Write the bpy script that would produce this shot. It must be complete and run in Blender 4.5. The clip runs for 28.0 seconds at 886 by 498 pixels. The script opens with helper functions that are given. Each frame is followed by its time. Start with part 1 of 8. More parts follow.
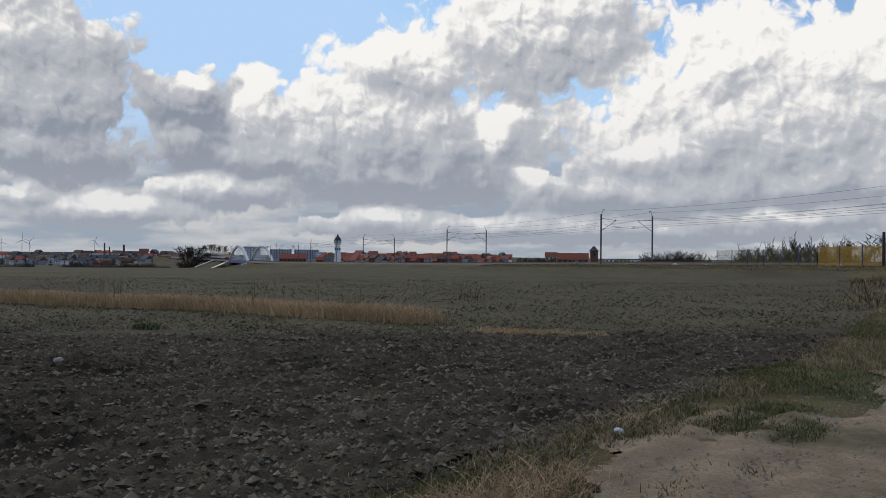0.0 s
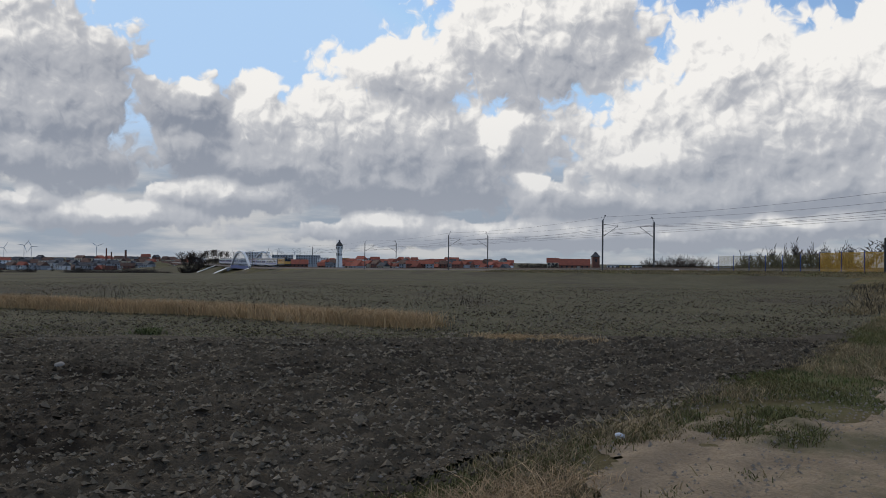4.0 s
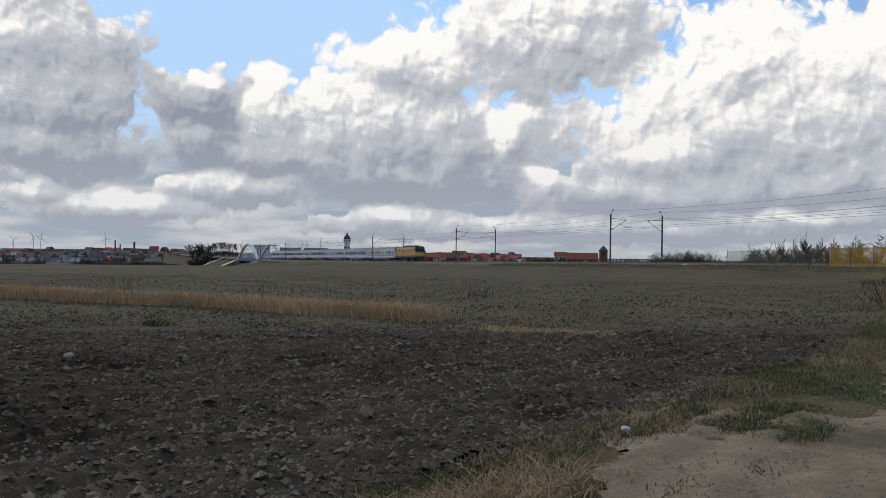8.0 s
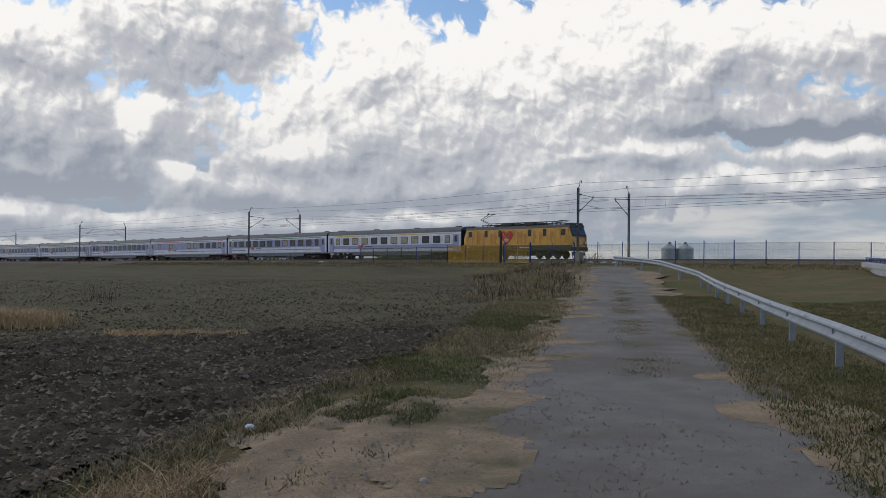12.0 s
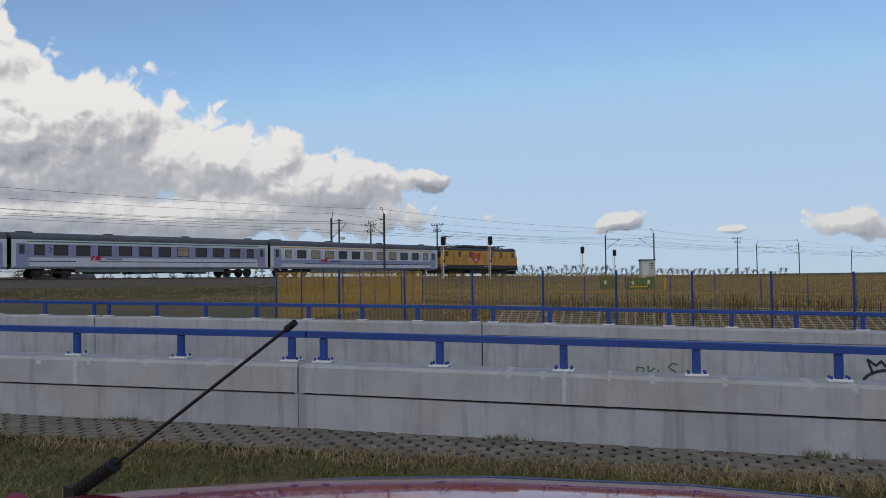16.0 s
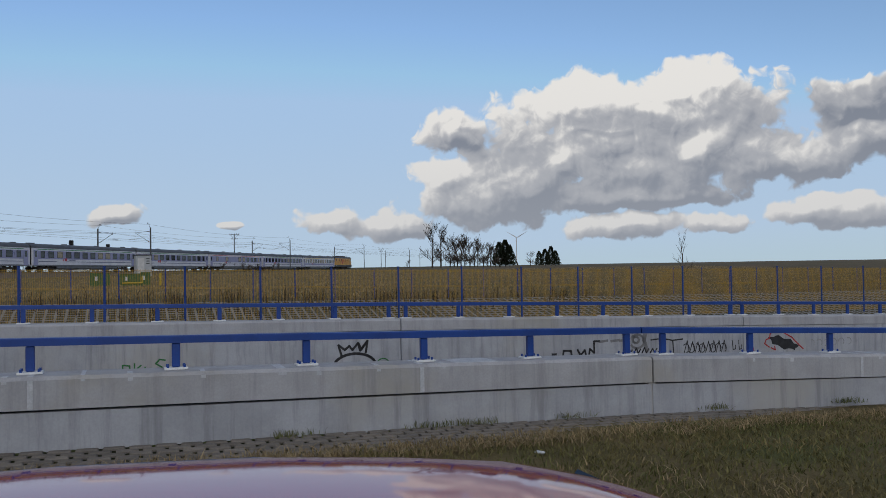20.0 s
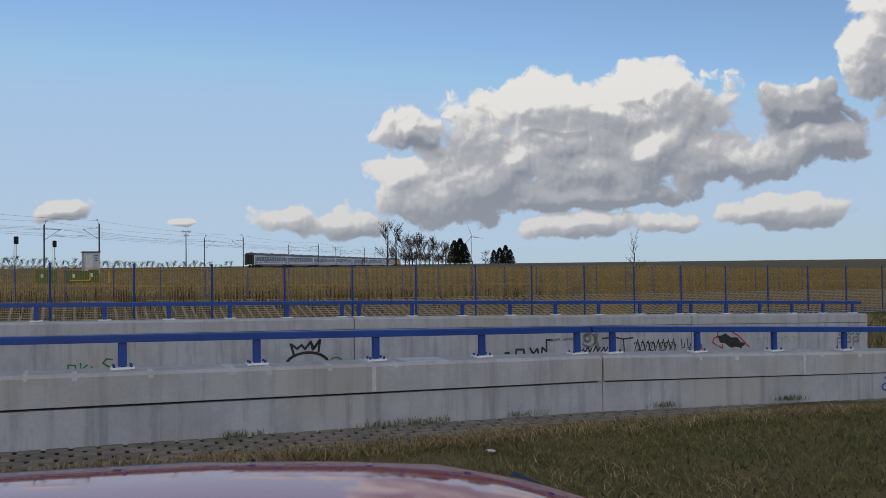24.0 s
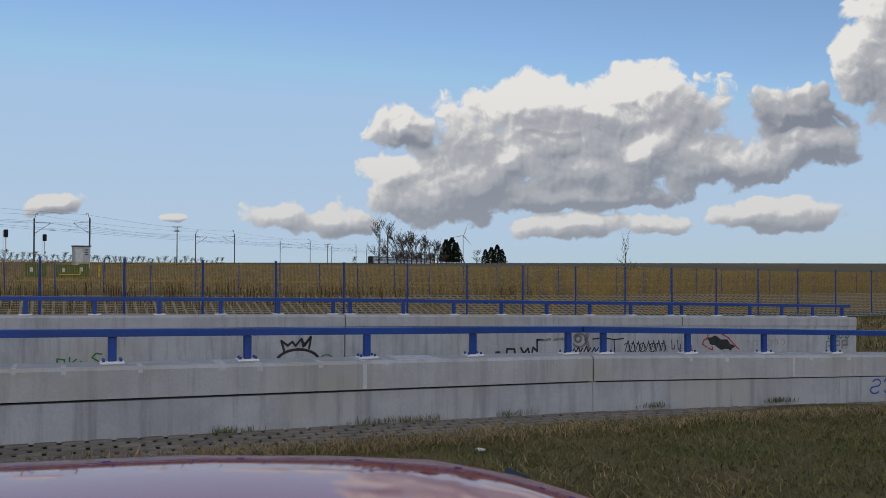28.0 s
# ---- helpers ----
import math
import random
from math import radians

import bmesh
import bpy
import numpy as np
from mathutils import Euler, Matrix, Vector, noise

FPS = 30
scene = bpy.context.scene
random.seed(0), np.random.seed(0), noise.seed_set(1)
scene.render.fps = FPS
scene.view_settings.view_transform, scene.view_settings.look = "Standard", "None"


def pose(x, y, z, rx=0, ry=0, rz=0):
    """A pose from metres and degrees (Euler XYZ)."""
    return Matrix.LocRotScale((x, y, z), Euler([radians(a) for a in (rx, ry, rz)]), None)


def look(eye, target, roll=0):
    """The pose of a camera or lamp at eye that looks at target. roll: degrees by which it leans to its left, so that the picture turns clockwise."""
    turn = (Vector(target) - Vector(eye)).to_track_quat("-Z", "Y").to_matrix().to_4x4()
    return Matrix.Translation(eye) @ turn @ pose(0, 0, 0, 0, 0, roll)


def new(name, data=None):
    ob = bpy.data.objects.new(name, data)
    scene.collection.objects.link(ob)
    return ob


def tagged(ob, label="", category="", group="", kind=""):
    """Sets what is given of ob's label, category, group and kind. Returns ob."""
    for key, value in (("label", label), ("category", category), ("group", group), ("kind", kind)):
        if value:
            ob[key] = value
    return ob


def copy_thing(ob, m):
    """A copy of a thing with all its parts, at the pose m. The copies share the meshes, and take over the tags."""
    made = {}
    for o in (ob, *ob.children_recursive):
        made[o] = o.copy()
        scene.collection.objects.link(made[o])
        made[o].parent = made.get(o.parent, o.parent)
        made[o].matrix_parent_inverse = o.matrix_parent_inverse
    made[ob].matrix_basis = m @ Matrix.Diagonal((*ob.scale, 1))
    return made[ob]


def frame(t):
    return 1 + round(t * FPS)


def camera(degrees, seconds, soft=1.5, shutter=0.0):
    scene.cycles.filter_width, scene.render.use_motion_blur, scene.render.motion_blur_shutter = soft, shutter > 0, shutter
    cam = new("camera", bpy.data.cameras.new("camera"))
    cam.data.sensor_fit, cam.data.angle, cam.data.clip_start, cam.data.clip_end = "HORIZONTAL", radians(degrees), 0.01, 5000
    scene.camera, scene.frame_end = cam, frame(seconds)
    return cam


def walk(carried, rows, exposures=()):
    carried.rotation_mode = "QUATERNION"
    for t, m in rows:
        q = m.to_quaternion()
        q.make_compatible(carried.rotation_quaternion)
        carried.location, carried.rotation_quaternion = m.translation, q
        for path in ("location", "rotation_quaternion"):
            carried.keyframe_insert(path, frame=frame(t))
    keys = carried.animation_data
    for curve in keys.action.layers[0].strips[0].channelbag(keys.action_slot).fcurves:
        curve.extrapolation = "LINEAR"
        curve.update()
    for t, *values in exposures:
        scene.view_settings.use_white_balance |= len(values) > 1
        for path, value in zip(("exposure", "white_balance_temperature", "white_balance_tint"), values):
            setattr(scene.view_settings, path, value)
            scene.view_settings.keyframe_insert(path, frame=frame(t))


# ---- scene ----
cam = camera(55.99, 28.0, soft=0.85)
PATH = [
    (0, pose(0.006, 0.539, 1.768, 90.35, -0.58, -0.00)),
    (0.5, pose(0.002, 0.537, 1.768, 90.41, -0.60, 0.03)),
    (1, pose(0.006, 0.531, 1.766, 90.82, -0.60, 0.11)),
    (1.5, pose(0.006, 0.529, 1.766, 90.88, -0.60, 0.11)),
    (2, pose(0.011, 0.531, 1.769, 90.84, -0.71, 0.11)),
    (2.5, pose(0.014, 0.529, 1.766, 90.83, -0.62, 0.11)),
    (3, pose(0.014, 0.524, 1.762, 90.78, -0.76, 0.11)),
    (3.5, pose(0.014, 0.530, 1.758, 90.76, -0.61, 0.11)),
    (5.5, pose(0.017, 0.530, 1.759, 90.64, -0.88, 0.21)),
    (6, pose(0.018, 0.535, 1.758, 90.61, -0.79, 0.40)),
    (6.5, pose(0.015, 0.537, 1.752, 90.59, -0.74, 0.43)),
    (7, pose(0.016, 0.536, 1.755, 90.56, -0.84, 0.57)),
    (7.5, pose(0.018, 0.533, 1.752, 90.42, -0.82, 0.59)),
    (8, pose(0.017, 0.524, 1.751, 90.28, -0.88, 0.63)),
    (8.5, pose(0.019, 0.521, 1.756, 90.26, -0.87, 0.64)),
    (9, pose(0.028, 0.516, 1.755, 90.24, -0.81, 0.64)),
    (9.5, pose(0.015, 0.511, 1.757, 90.22, -0.82, 0.50)),
    (10, pose(0.018, 0.501, 1.758, 90.21, -0.85, -0.02)),
    (10.5, pose(0.036, 0.492, 1.759, 90.20, -0.95, -2.46)),
    (11, pose(0.067, 0.477, 1.759, 90.20, -0.93, -8.05)),
    (11.5, pose(0.090, 0.444, 1.760, 90.25, -0.94, -15.12)),
    (13.5, pose(0.408, 0.228, 1.800, 91.37, -0.10, -58.73)),
    (14, pose(0.455, 0.117, 1.787, 92.04, -0.74, -72.97)),
    (14.5, pose(0.481, -0.033, 1.779, 92.15, -0.05, -87.33)),
    (15, pose(0.512, -0.106, 1.772, 92.20, -0.02, -99.82)),
    (15.5, pose(0.449, -0.289, 1.759, 92.11, 0.27, -110.92)),
    (16, pose(0.434, -0.361, 1.748, 91.95, 0.70, -119.15)),
    (16.5, pose(0.385, -0.405, 1.745, 91.74, 1.02, -127.72)),
    (17, pose(0.354, -0.422, 1.735, 91.62, 0.92, -135.00)),
    (17.5, pose(0.338, -0.427, 1.733, 91.52, 1.01, -139.15)),
    (18, pose(0.326, -0.425, 1.735, 91.49, 1.02, -140.48)),
    (18.5, pose(0.305, -0.434, 1.732, 91.44, 1.06, -142.23)),
    (19, pose(0.279, -0.442, 1.730, 91.30, 1.20, -146.92)),
    (19.5, pose(0.258, -0.440, 1.726, 91.21, 1.10, -150.72)),
    (20, pose(0.250, -0.434, 1.728, 91.17, 0.89, -152.63)),
    (20.5, pose(0.242, -0.439, 1.725, 91.16, 0.85, -153.56)),
    (21, pose(0.227, -0.429, 1.731, 91.12, 0.90, -153.98)),
    (21.5, pose(0.226, -0.432, 1.730, 91.11, 0.86, -154.25)),
    (23.5, pose(0.216, -0.432, 1.733, 91.02, 0.65, -155.50)),
    (24, pose(0.219, -0.442, 1.737, 91.02, 0.65, -155.71)),
    (24.5, pose(0.223, -0.441, 1.734, 91.00, 0.59, -155.95)),
    (25, pose(0.223, -0.440, 1.735, 91.01, 0.47, -155.94)),
    (25.5, pose(0.220, -0.440, 1.733, 90.98, 0.44, -156.05)),
    (26, pose(0.221, -0.442, 1.734, 90.97, 0.38, -156.16)),
    (26.5, pose(0.224, -0.444, 1.732, 90.95, 0.18, -156.29)),
    (27, pose(0.228, -0.451, 1.731, 90.94, 0.16, -156.26)),
    (27.5, pose(0.226, -0.444, 1.734, 90.93, 0.04, -156.24)),
    (28, pose(0.229, -0.444, 1.730, 90.94, -0.09, -156.29)),
]

walk(cam, PATH, exposures=[(0.0, 0.0), (1.0, -0.06), (3.5, -0.06), (6.0, 0.04), (11.0, 0.10), (14.0, -0.20), (17.0, -0.18), (20.0, -0.26), (28.0, -0.26)])

# ---------------------------------------------------------------- light
SUN_AZ, SUN_EL = 42.0, 24.0      # azimuth counted from +y, left positive, as the pan's yaw
sun = new("sun", bpy.data.lights.new("sun", "SUN"))
sun.data.energy, sun.data.angle, sun.data.color = .8, radians(28), (1.0, 0.93, 0.84)
_sd = Vector((-math.sin(radians(SUN_AZ)) * math.cos(radians(SUN_EL)), math.cos(radians(SUN_AZ)) * math.cos(radians(SUN_EL)), math.sin(radians(SUN_EL))))
sun.matrix_world = look(_sd * 100, (0, 0, 0))
scene.view_settings.exposure = 0.0


class NT:
    """Small helper to write node trees in short lines."""

    def __init__(self, tree):
        self.t = tree

    def n(self, kind, **kw):
        node = self.t.nodes.new(kind)
        for k, v in kw.items():
            if k == "op":
                node.operation = v
            elif k == "dt":
                node.data_type = v
            elif k == "bt":
                node.blend_type = v
            else:
                node.inputs[k.replace("_", " ")].default_value = v
        return node

    def l(self, a, b):
        self.t.links.new(a, b)

    def math(self, op, a, b=None, clamp=False):
        node = self.t.nodes.new("ShaderNodeMath")
        node.operation, node.use_clamp = op, clamp
        for i, v in enumerate((a, b)):
            if v is None:
                continue
            if isinstance(v, (int, float)):
                node.inputs[i].default_value = v
            else:
                self.l(v, node.inputs[i])
        return node.outputs[0]

    def mix(self, f, a, b, bt="MIX"):
        node = self.t.nodes.new("ShaderNodeMix")
        node.data_type, node.blend_type = "RGBA", bt
        for i, v in ((0, f), (6, a), (7, b)):
            if isinstance(v, (int, float)):
                node.inputs[i].default_value = v
            elif isinstance(v, tuple):
                node.inputs[i].default_value = (*v[:3], 1)
            else:
                self.l(v, node.inputs[i])
        return node.outputs[2]

    def ramp(self, f, lo, hi):
        node = self.t.nodes.new("ShaderNodeMapRange")
        node.interpolation_type = "SMOOTHSTEP"
        node.inputs[1].default_value, node.inputs[2].default_value = lo, hi
        self.l(f, node.inputs[0])
        return node.outputs[0]

    def noise(self, vec, scale, detail=4, rough=0.55, dims="3D"):
        node = self.t.nodes.new("ShaderNodeTexNoise")
        node.noise_dimensions = dims
        node.inputs["Scale"].default_value = scale
        node.inputs["Detail"].default_value = detail
        node.inputs["Roughness"].default_value = rough
        if vec is not None:
            self.l(vec, node.inputs["Vector"])
        return node.outputs[0]


# clouds as (bearing to the right of +y, elevation, half width, half height, tone), degrees
CLOUDS_FIELD = [(-4, 7.6, 10.5, 3.0, .5), (18.5, 8.6, 9.5, 4.2, .74), (-26.8, 12.7, 4.65, 3.82, 0.55), (-26.2, 9.4, 5.17, 3.14, 0.42), (-25.1, 6.2, 4.15, 1.94, 0.24), (-26.8, 3.3, 1.86, 0.76, 0.34), (-16.8, 9.2, 2.85, 2.46, 0.2), (-12.5, 10.1, 1.71, 1.67, 1), (-16.6, 11, 1.14, 0.97, 0.62), (-17.1, 6.9, 2.67, 1.78, 0.24), (-7.1, 8.2, 6.51, 3.28, 0.6), (-3.6, 12.3, 4.26, 2.33, 0.8), (6.4, 14.8, 7.11, 4.45, 0.7), (3, 8.4, 2.41, 1.63, 1.05), (6.4, 4.9, 1.61, 1.01, 0.98), (19.3, 12.4, 4.51, 3.86, 0.82), (25.3, 10.9, 4.77, 4.22, 0.9), (23, 7.4, 6.26, 1.97, 0.62), (15, 7, 4.35, 1.88, 0.84)]
CLOUDS_LOW = [(-3.6, 5, 8.14, 1.63, 0.16), (13.9, 3.8, 9.53, 1.28, 0.24), (24.3, 4.5, 5.17, 1.21, 0.24), (-12, 6.2, 4.47, 1.45, 0.26), (-14.6, 4.2, 5.47, 1.13, 0.48), (-21.6, 2.6, 5.72, 0.94, 0.52), (-4, 2.2, 3.48, 0.85, 0.52), (8.3, 1.8, 19.05, 0.92, 0.22), (22.7, 2.4, 7.95, 0.79, 0.46)]
CLOUDS_ROAD = [(33, 11.5, 8, 6.5, 0.84), (31, 4.6, 9, 2.2, 0.46), (33.8, 12, 6.4, 3.18, 0.78), (41.6, 13.3, 6.04, 2.97, 0.82), (51.6, 13.8, 8.81, 3.28, 0.86), (65.2, 14.2, 7.3, 3.48, 0.86), (45.2, 8.8, 11.04, 1.21, 0.22), (65.2, 10.5, 5, 1.62, 0.36), (37.1, 6.9, 7.4, 0.94, 0.7), (52.4, 6.6, 9.22, 0.93, 0.58), (72.7, 8.3, 4.76, 1.51, 0.5), (51.6, 4.8, 21.46, 1, 0.48), (78, 5.3, 7.63, 1.25, 0.62)]
CLOUDS_TURN = [(91.5, 8.6, 9.5, 3.4, .70), (86, 6.0, 10, 1.6, .5), (79.9, 14.4, 5.5, 2.93, 1.05), (86.3, 14, 5.15, 3.22, 1), (75.6, 10.8, 4.85, 2.13, 0.8), (73, 16.1, 1.55, 1.56, 0.7), (95.8, 10.4, 5.42, 2.41, 0.86), (104.3, 7.8, 6.57, 2.02, 0.86), (111.2, 6.2, 4.49, 1.6, 0.74), (81.3, 8.7, 8.75, 0.96, 0.34), (89.7, 6.4, 11.31, 1.38, 0.6), (96.6, 4.3, 17.84, 1.4, 0.7), (118.2, 6.9, 1.82, 0.66, 0.42)]
CLOUDS_FAR = [(165, 7.6, 9.5, 2.4, .46), (157.5, 5.2, 4, 2.2, .42), (169.5, 11.8, 2.35, 1.27, 1.05), (162.1, 11.1, 3.33, 1.38, 1), (166.6, 10.1, 8.06, 1.66, 0.72), (154, 9.1, 2.72, 0.86, 0.52), (166.6, 6.4, 6.23, 1.51, 0.6), (161.3, 6.9, 2.28, 1.38, 0.8), (169.8, 7.7, 1.99, 1.26, 0.9), (165.8, 4.6, 5.53, 0.76, 0.12), (163.6, 8.7, 6.75, 0.61, 0.28), (175.3, 6.5, 4.97, 1.29, 0.46), (178.9, 9.4, 2.19, 1.61, 0.18), (180.1, 7.1, 2.14, 1.38, 0.42), (183.5, 12.8, 1.84, 2.94, 0.72)]
CLOUDS_FAR_LOW = [(152.7, 6.2, 1.95, 1.09, 1), (155.6, 4.6, 4.27, 1.55, 0.5), (145.1, 3.3, 1.99, 0.85, 0.8), (149, 2.8, 2.71, 0.93, 0.55), (165.1, 2.6, 3.34, 0.91, 0.68), (170.9, 2.5, 2.11, 0.74, 0.62), (177.9, 3.1, 3.5, 0.91, 0.6), (131.2, 3.6, 1.75, 0.65, 0.46), (138.4, 2.9, 0.58, 0.26, 0.46)]
# clouds out of view; those high overhead are added to brighten the ground
CLOUDS_UNSEEN = [(196, 9, 8, 6, .5), (216, 14, 16, 9, .7), (255, 20, 18, 11, .8), (296, 15, 16, 9, .8), (-42, 18, 9, 9, .75), (10, 30, 20, 8, .75), (55, 33, 22, 9, .72), (-60, 34, 26, 10, .75),
               (240, 42, 50, 10, .75), (-20, 58, 70, 13, .78), (130, 66, 60, 10, .78), (60, 82, 300, 9, .78)]


def cloud_group():
    """Cloud density and tone for a bearing and elevation in degrees."""
    g = bpy.data.node_groups.new("clouds", "ShaderNodeTree")
    g.interface.new_socket("P", in_out="INPUT", socket_type="NodeSocketVector")
    g.interface.new_socket("Density", in_out="OUTPUT", socket_type="NodeSocketFloat")
    g.interface.new_socket("Tone", in_out="OUTPUT", socket_type="NodeSocketFloat")
    k = NT(g)
    gi, go = g.nodes.new("NodeGroupInput"), g.nodes.new("NodeGroupOutput")

    height = k.n("ShaderNodeSeparateXYZ")
    k.l(gi.outputs[0], height.inputs[0])

    def warp(scale, detail, amount):
        wob = k.n("ShaderNodeTexNoise", Scale=scale, Detail=detail, Roughness=0.55)
        wob.noise_dimensions = "2D"
        k.l(gi.outputs[0], wob.inputs["Vector"])
        sub = k.n("ShaderNodeVectorMath", op="SUBTRACT")
        k.l(wob.outputs["Color"], sub.inputs[0])
        sub.inputs[1].default_value = (.5, .5, .5)
        sc = k.n("ShaderNodeVectorMath", op="MULTIPLY")
        k.l(sub.outputs[0], sc.inputs[0])
        sc.inputs[1].default_value = amount
        calm = k.n("ShaderNodeVectorMath", op="SCALE")
        k.l(sc.outputs[0], calm.inputs[0])
        k.l(k.math("ADD", k.math("MULTIPLY", k.ramp(height.outputs[1], 1.0, 9.0), .7), .3), calm.inputs["Scale"])
        pw = k.n("ShaderNodeVectorMath", op="ADD")
        k.l(gi.outputs[0], pw.inputs[0])
        k.l(calm.outputs[0], pw.inputs[1])
        return pw.outputs[0]

    pw, pw2 = warp(.26, 1.6, (4.2, 3.0, 0)), warp(.8, 1.0, (1.5, 1.3, 0))
    sumw = sumt = None
    for az, el, ra, re, tone in CLOUDS_FIELD + CLOUDS_LOW + CLOUDS_ROAD + CLOUDS_TURN + CLOUDS_FAR + CLOUDS_FAR_LOW + CLOUDS_UNSEEN:
        d = k.n("ShaderNodeVectorMath", op="SUBTRACT")
        k.l(pw, d.inputs[0])
        d.inputs[1].default_value = (az, el, 0)
        m = k.n("ShaderNodeVectorMath", op="MULTIPLY")
        k.l(d.outputs[0], m.inputs[0])
        m.inputs[1].default_value = (1 / ra, 1 / re, 0)
        ln = k.n("ShaderNodeVectorMath", op="LENGTH")
        k.l(m.outputs[0], ln.inputs[0])
        up = k.n("ShaderNodeVectorMath", op="DOT_PRODUCT")
        k.l(m.outputs[0], up.inputs[0])
        up.inputs[1].default_value = (-.08, .28, 0)
        wgt = k.math("EXPONENT", k.math("MULTIPLY", k.math("SUBTRACT", 1.0, ln.outputs["Value"]), 7.0))
        wt = k.math("MULTIPLY", wgt, k.math("ADD", up.outputs["Value"], tone))
        sumw = wgt if sumw is None else k.math("ADD", sumw, wgt)
        sumt = wt if sumt is None else k.math("ADD", sumt, wt)
    total = k.math("MULTIPLY", k.math("LOGARITHM", k.math("ADD", sumw, .0001), 2.718282), .143)
    total = k.math("ADD", total, .36)
    puff = k.n("ShaderNodeTexVoronoi")
    puff.feature, puff.voronoi_dimensions = "SMOOTH_F1", "2D"
    for key, value in (("Scale", .55), ("Detail", 3.0), ("Roughness", .5), ("Smoothness", .7)):
        puff.inputs[key].default_value = value
    k.l(pw2, puff.inputs["Vector"])
    big, fine = k.noise(gi.outputs[0], 0.22, 5, 0.55, "2D"), k.noise(gi.outputs[0], 1.3, 5, 0.6, "2D")
    dens = k.math("ADD", total, k.math("MULTIPLY", k.math("SUBTRACT", big, 0.42), .80))
    dens = k.math("ADD", dens, k.math("MULTIPLY", k.math("SUBTRACT", 0.46, puff.outputs["Distance"]), .62))
    dens = k.math("ADD", dens, k.math("MULTIPLY", k.math("SUBTRACT", fine, 0.5), 0.13))
    k.l(dens, go.inputs[0])
    k.l(k.math("DIVIDE", sumt, k.math("ADD", sumw, .0001)), go.inputs[1])
    return g


def make_world():
    w = bpy.data.worlds.new("sky")
    scene.world = w
    w.use_nodes = True
    w.node_tree.nodes.clear()
    k = NT(w.node_tree)
    tc = k.n("ShaderNodeTexCoord")
    sep = k.n("ShaderNodeSeparateXYZ")
    nm = k.n("ShaderNodeVectorMath", op="NORMALIZE")
    k.l(tc.outputs["Generated"], nm.inputs[0])
    k.l(nm.outputs[0], sep.inputs[0])
    az = k.math("MULTIPLY", k.math("ARCTAN2", sep.outputs[0], sep.outputs[1]), 57.2958)
    # bearings run from -150 to 210 so that the seam lies where no cloud is
    az = k.math("ADD", k.math("MODULO", k.math("ADD", az, 510.0), 360.0), -150.0)
    el = k.math("MULTIPLY", k.math("ARCSINE", sep.outputs[2]), 57.2958)
    P = k.n("ShaderNodeCombineXYZ")
    k.l(az, P.inputs[0])
    k.l(el, P.inputs[1])
    grp = cloud_group()

    def dens(dx, dy):
        o = k.n("ShaderNodeVectorMath", op="ADD")
        k.l(P.outputs[0], o.inputs[0])
        o.inputs[1].default_value = (dx, dy, 0)
        gnode = w.node_tree.nodes.new("ShaderNodeGroup")
        gnode.node_tree = grp
        k.l(o.outputs[0], gnode.inputs[0])
        return gnode.outputs[0], gnode.outputs[1]

    (d0, tone), (d1, _), (d2, _) = dens(0, 0), dens(-.22, .32), dens(-.6, .95)
    sky = k.n("ShaderNodeTexSky")
    sky.sky_type, sky.sun_disc = "NISHITA", False
    sky.sun_elevation, sky.sun_rotation = radians(SUN_EL), radians(-SUN_AZ)
    sky.air_density, sky.dust_density, sky.ozone_density = 1.0, 0.5, 2.0
    blue = k.mix(1.0, sky.outputs[0], (SKY_GAIN * .95, SKY_GAIN * 1.0, SKY_GAIN * 1.09), "MULTIPLY")
    blue = k.mix(1.0, blue, (.44, .64, .92), "DARKEN")
    haze = k.ramp(el, 13.0, 0.0)
    blue = k.mix(k.math("MULTIPLY", haze, 0.80), blue, (.55, .69, .84))
    cover = k.ramp(d0, -.05, 0.22)
    relief = k.math("ADD", k.math("MULTIPLY", k.math("SUBTRACT", d0, d1), .55), k.math("MULTIPLY", k.math("SUBTRACT", d0, d2), .26))
    lit = k.math("ADD", k.math("ADD", tone, relief), k.math("MULTIPLY", k.ramp(d0, .5, .0), .12))
    lit = k.math("ADD", lit, k.math("MULTIPLY", k.math("SUBTRACT", k.noise(P.outputs[0], .35, 3, .5, "2D"), .46), .36), clamp=True)
    shade = k.mix(k.ramp(lit, 0, .62), (.235, .265, .33), (.47, .485, .525))
    shade = k.mix(k.ramp(lit, .54, 1.20), shade, (1.06, 1.03, .98))
    low = k.mix(k.math("MULTIPLY", haze, 0.40), shade, (.50, .53, .58))
    # thin layered sheet low over the fields
    flat = k.n("ShaderNodeVectorMath", op="MULTIPLY")
    k.l(P.outputs[0], flat.inputs[0])
    flat.inputs[1].default_value = (.10, .55, 0)
    layers = k.noise(flat.outputs[0], 1.0, 5, .55, "2D")
    veil = k.math("MULTIPLY", k.ramp(el, 9.5, 4.5), k.ramp(az, 112.0, 84.0))
    blue = k.mix(k.math("MULTIPLY", veil, .92), blue, k.mix(k.ramp(layers, .34, .66), (.30, .345, .41), (.56, .555, .555)))
    out = k.mix(cover, blue, low)
    ground = k.ramp(el, -0.4, -3.0)
    out = k.mix(ground, out, (.10, .10, .085))
    bg = k.n("ShaderNodeBackground", Strength=WORLD_GAIN)
    k.l(out, bg.inputs[0])
    o = k.n("ShaderNodeOutputWorld")
    k.l(bg.outputs[0], o.inputs[0])


SKY_GAIN, WORLD_GAIN = 0.14, 1.0
make_world()

# ---------------------------------------------------------------- materials
MATS = {}


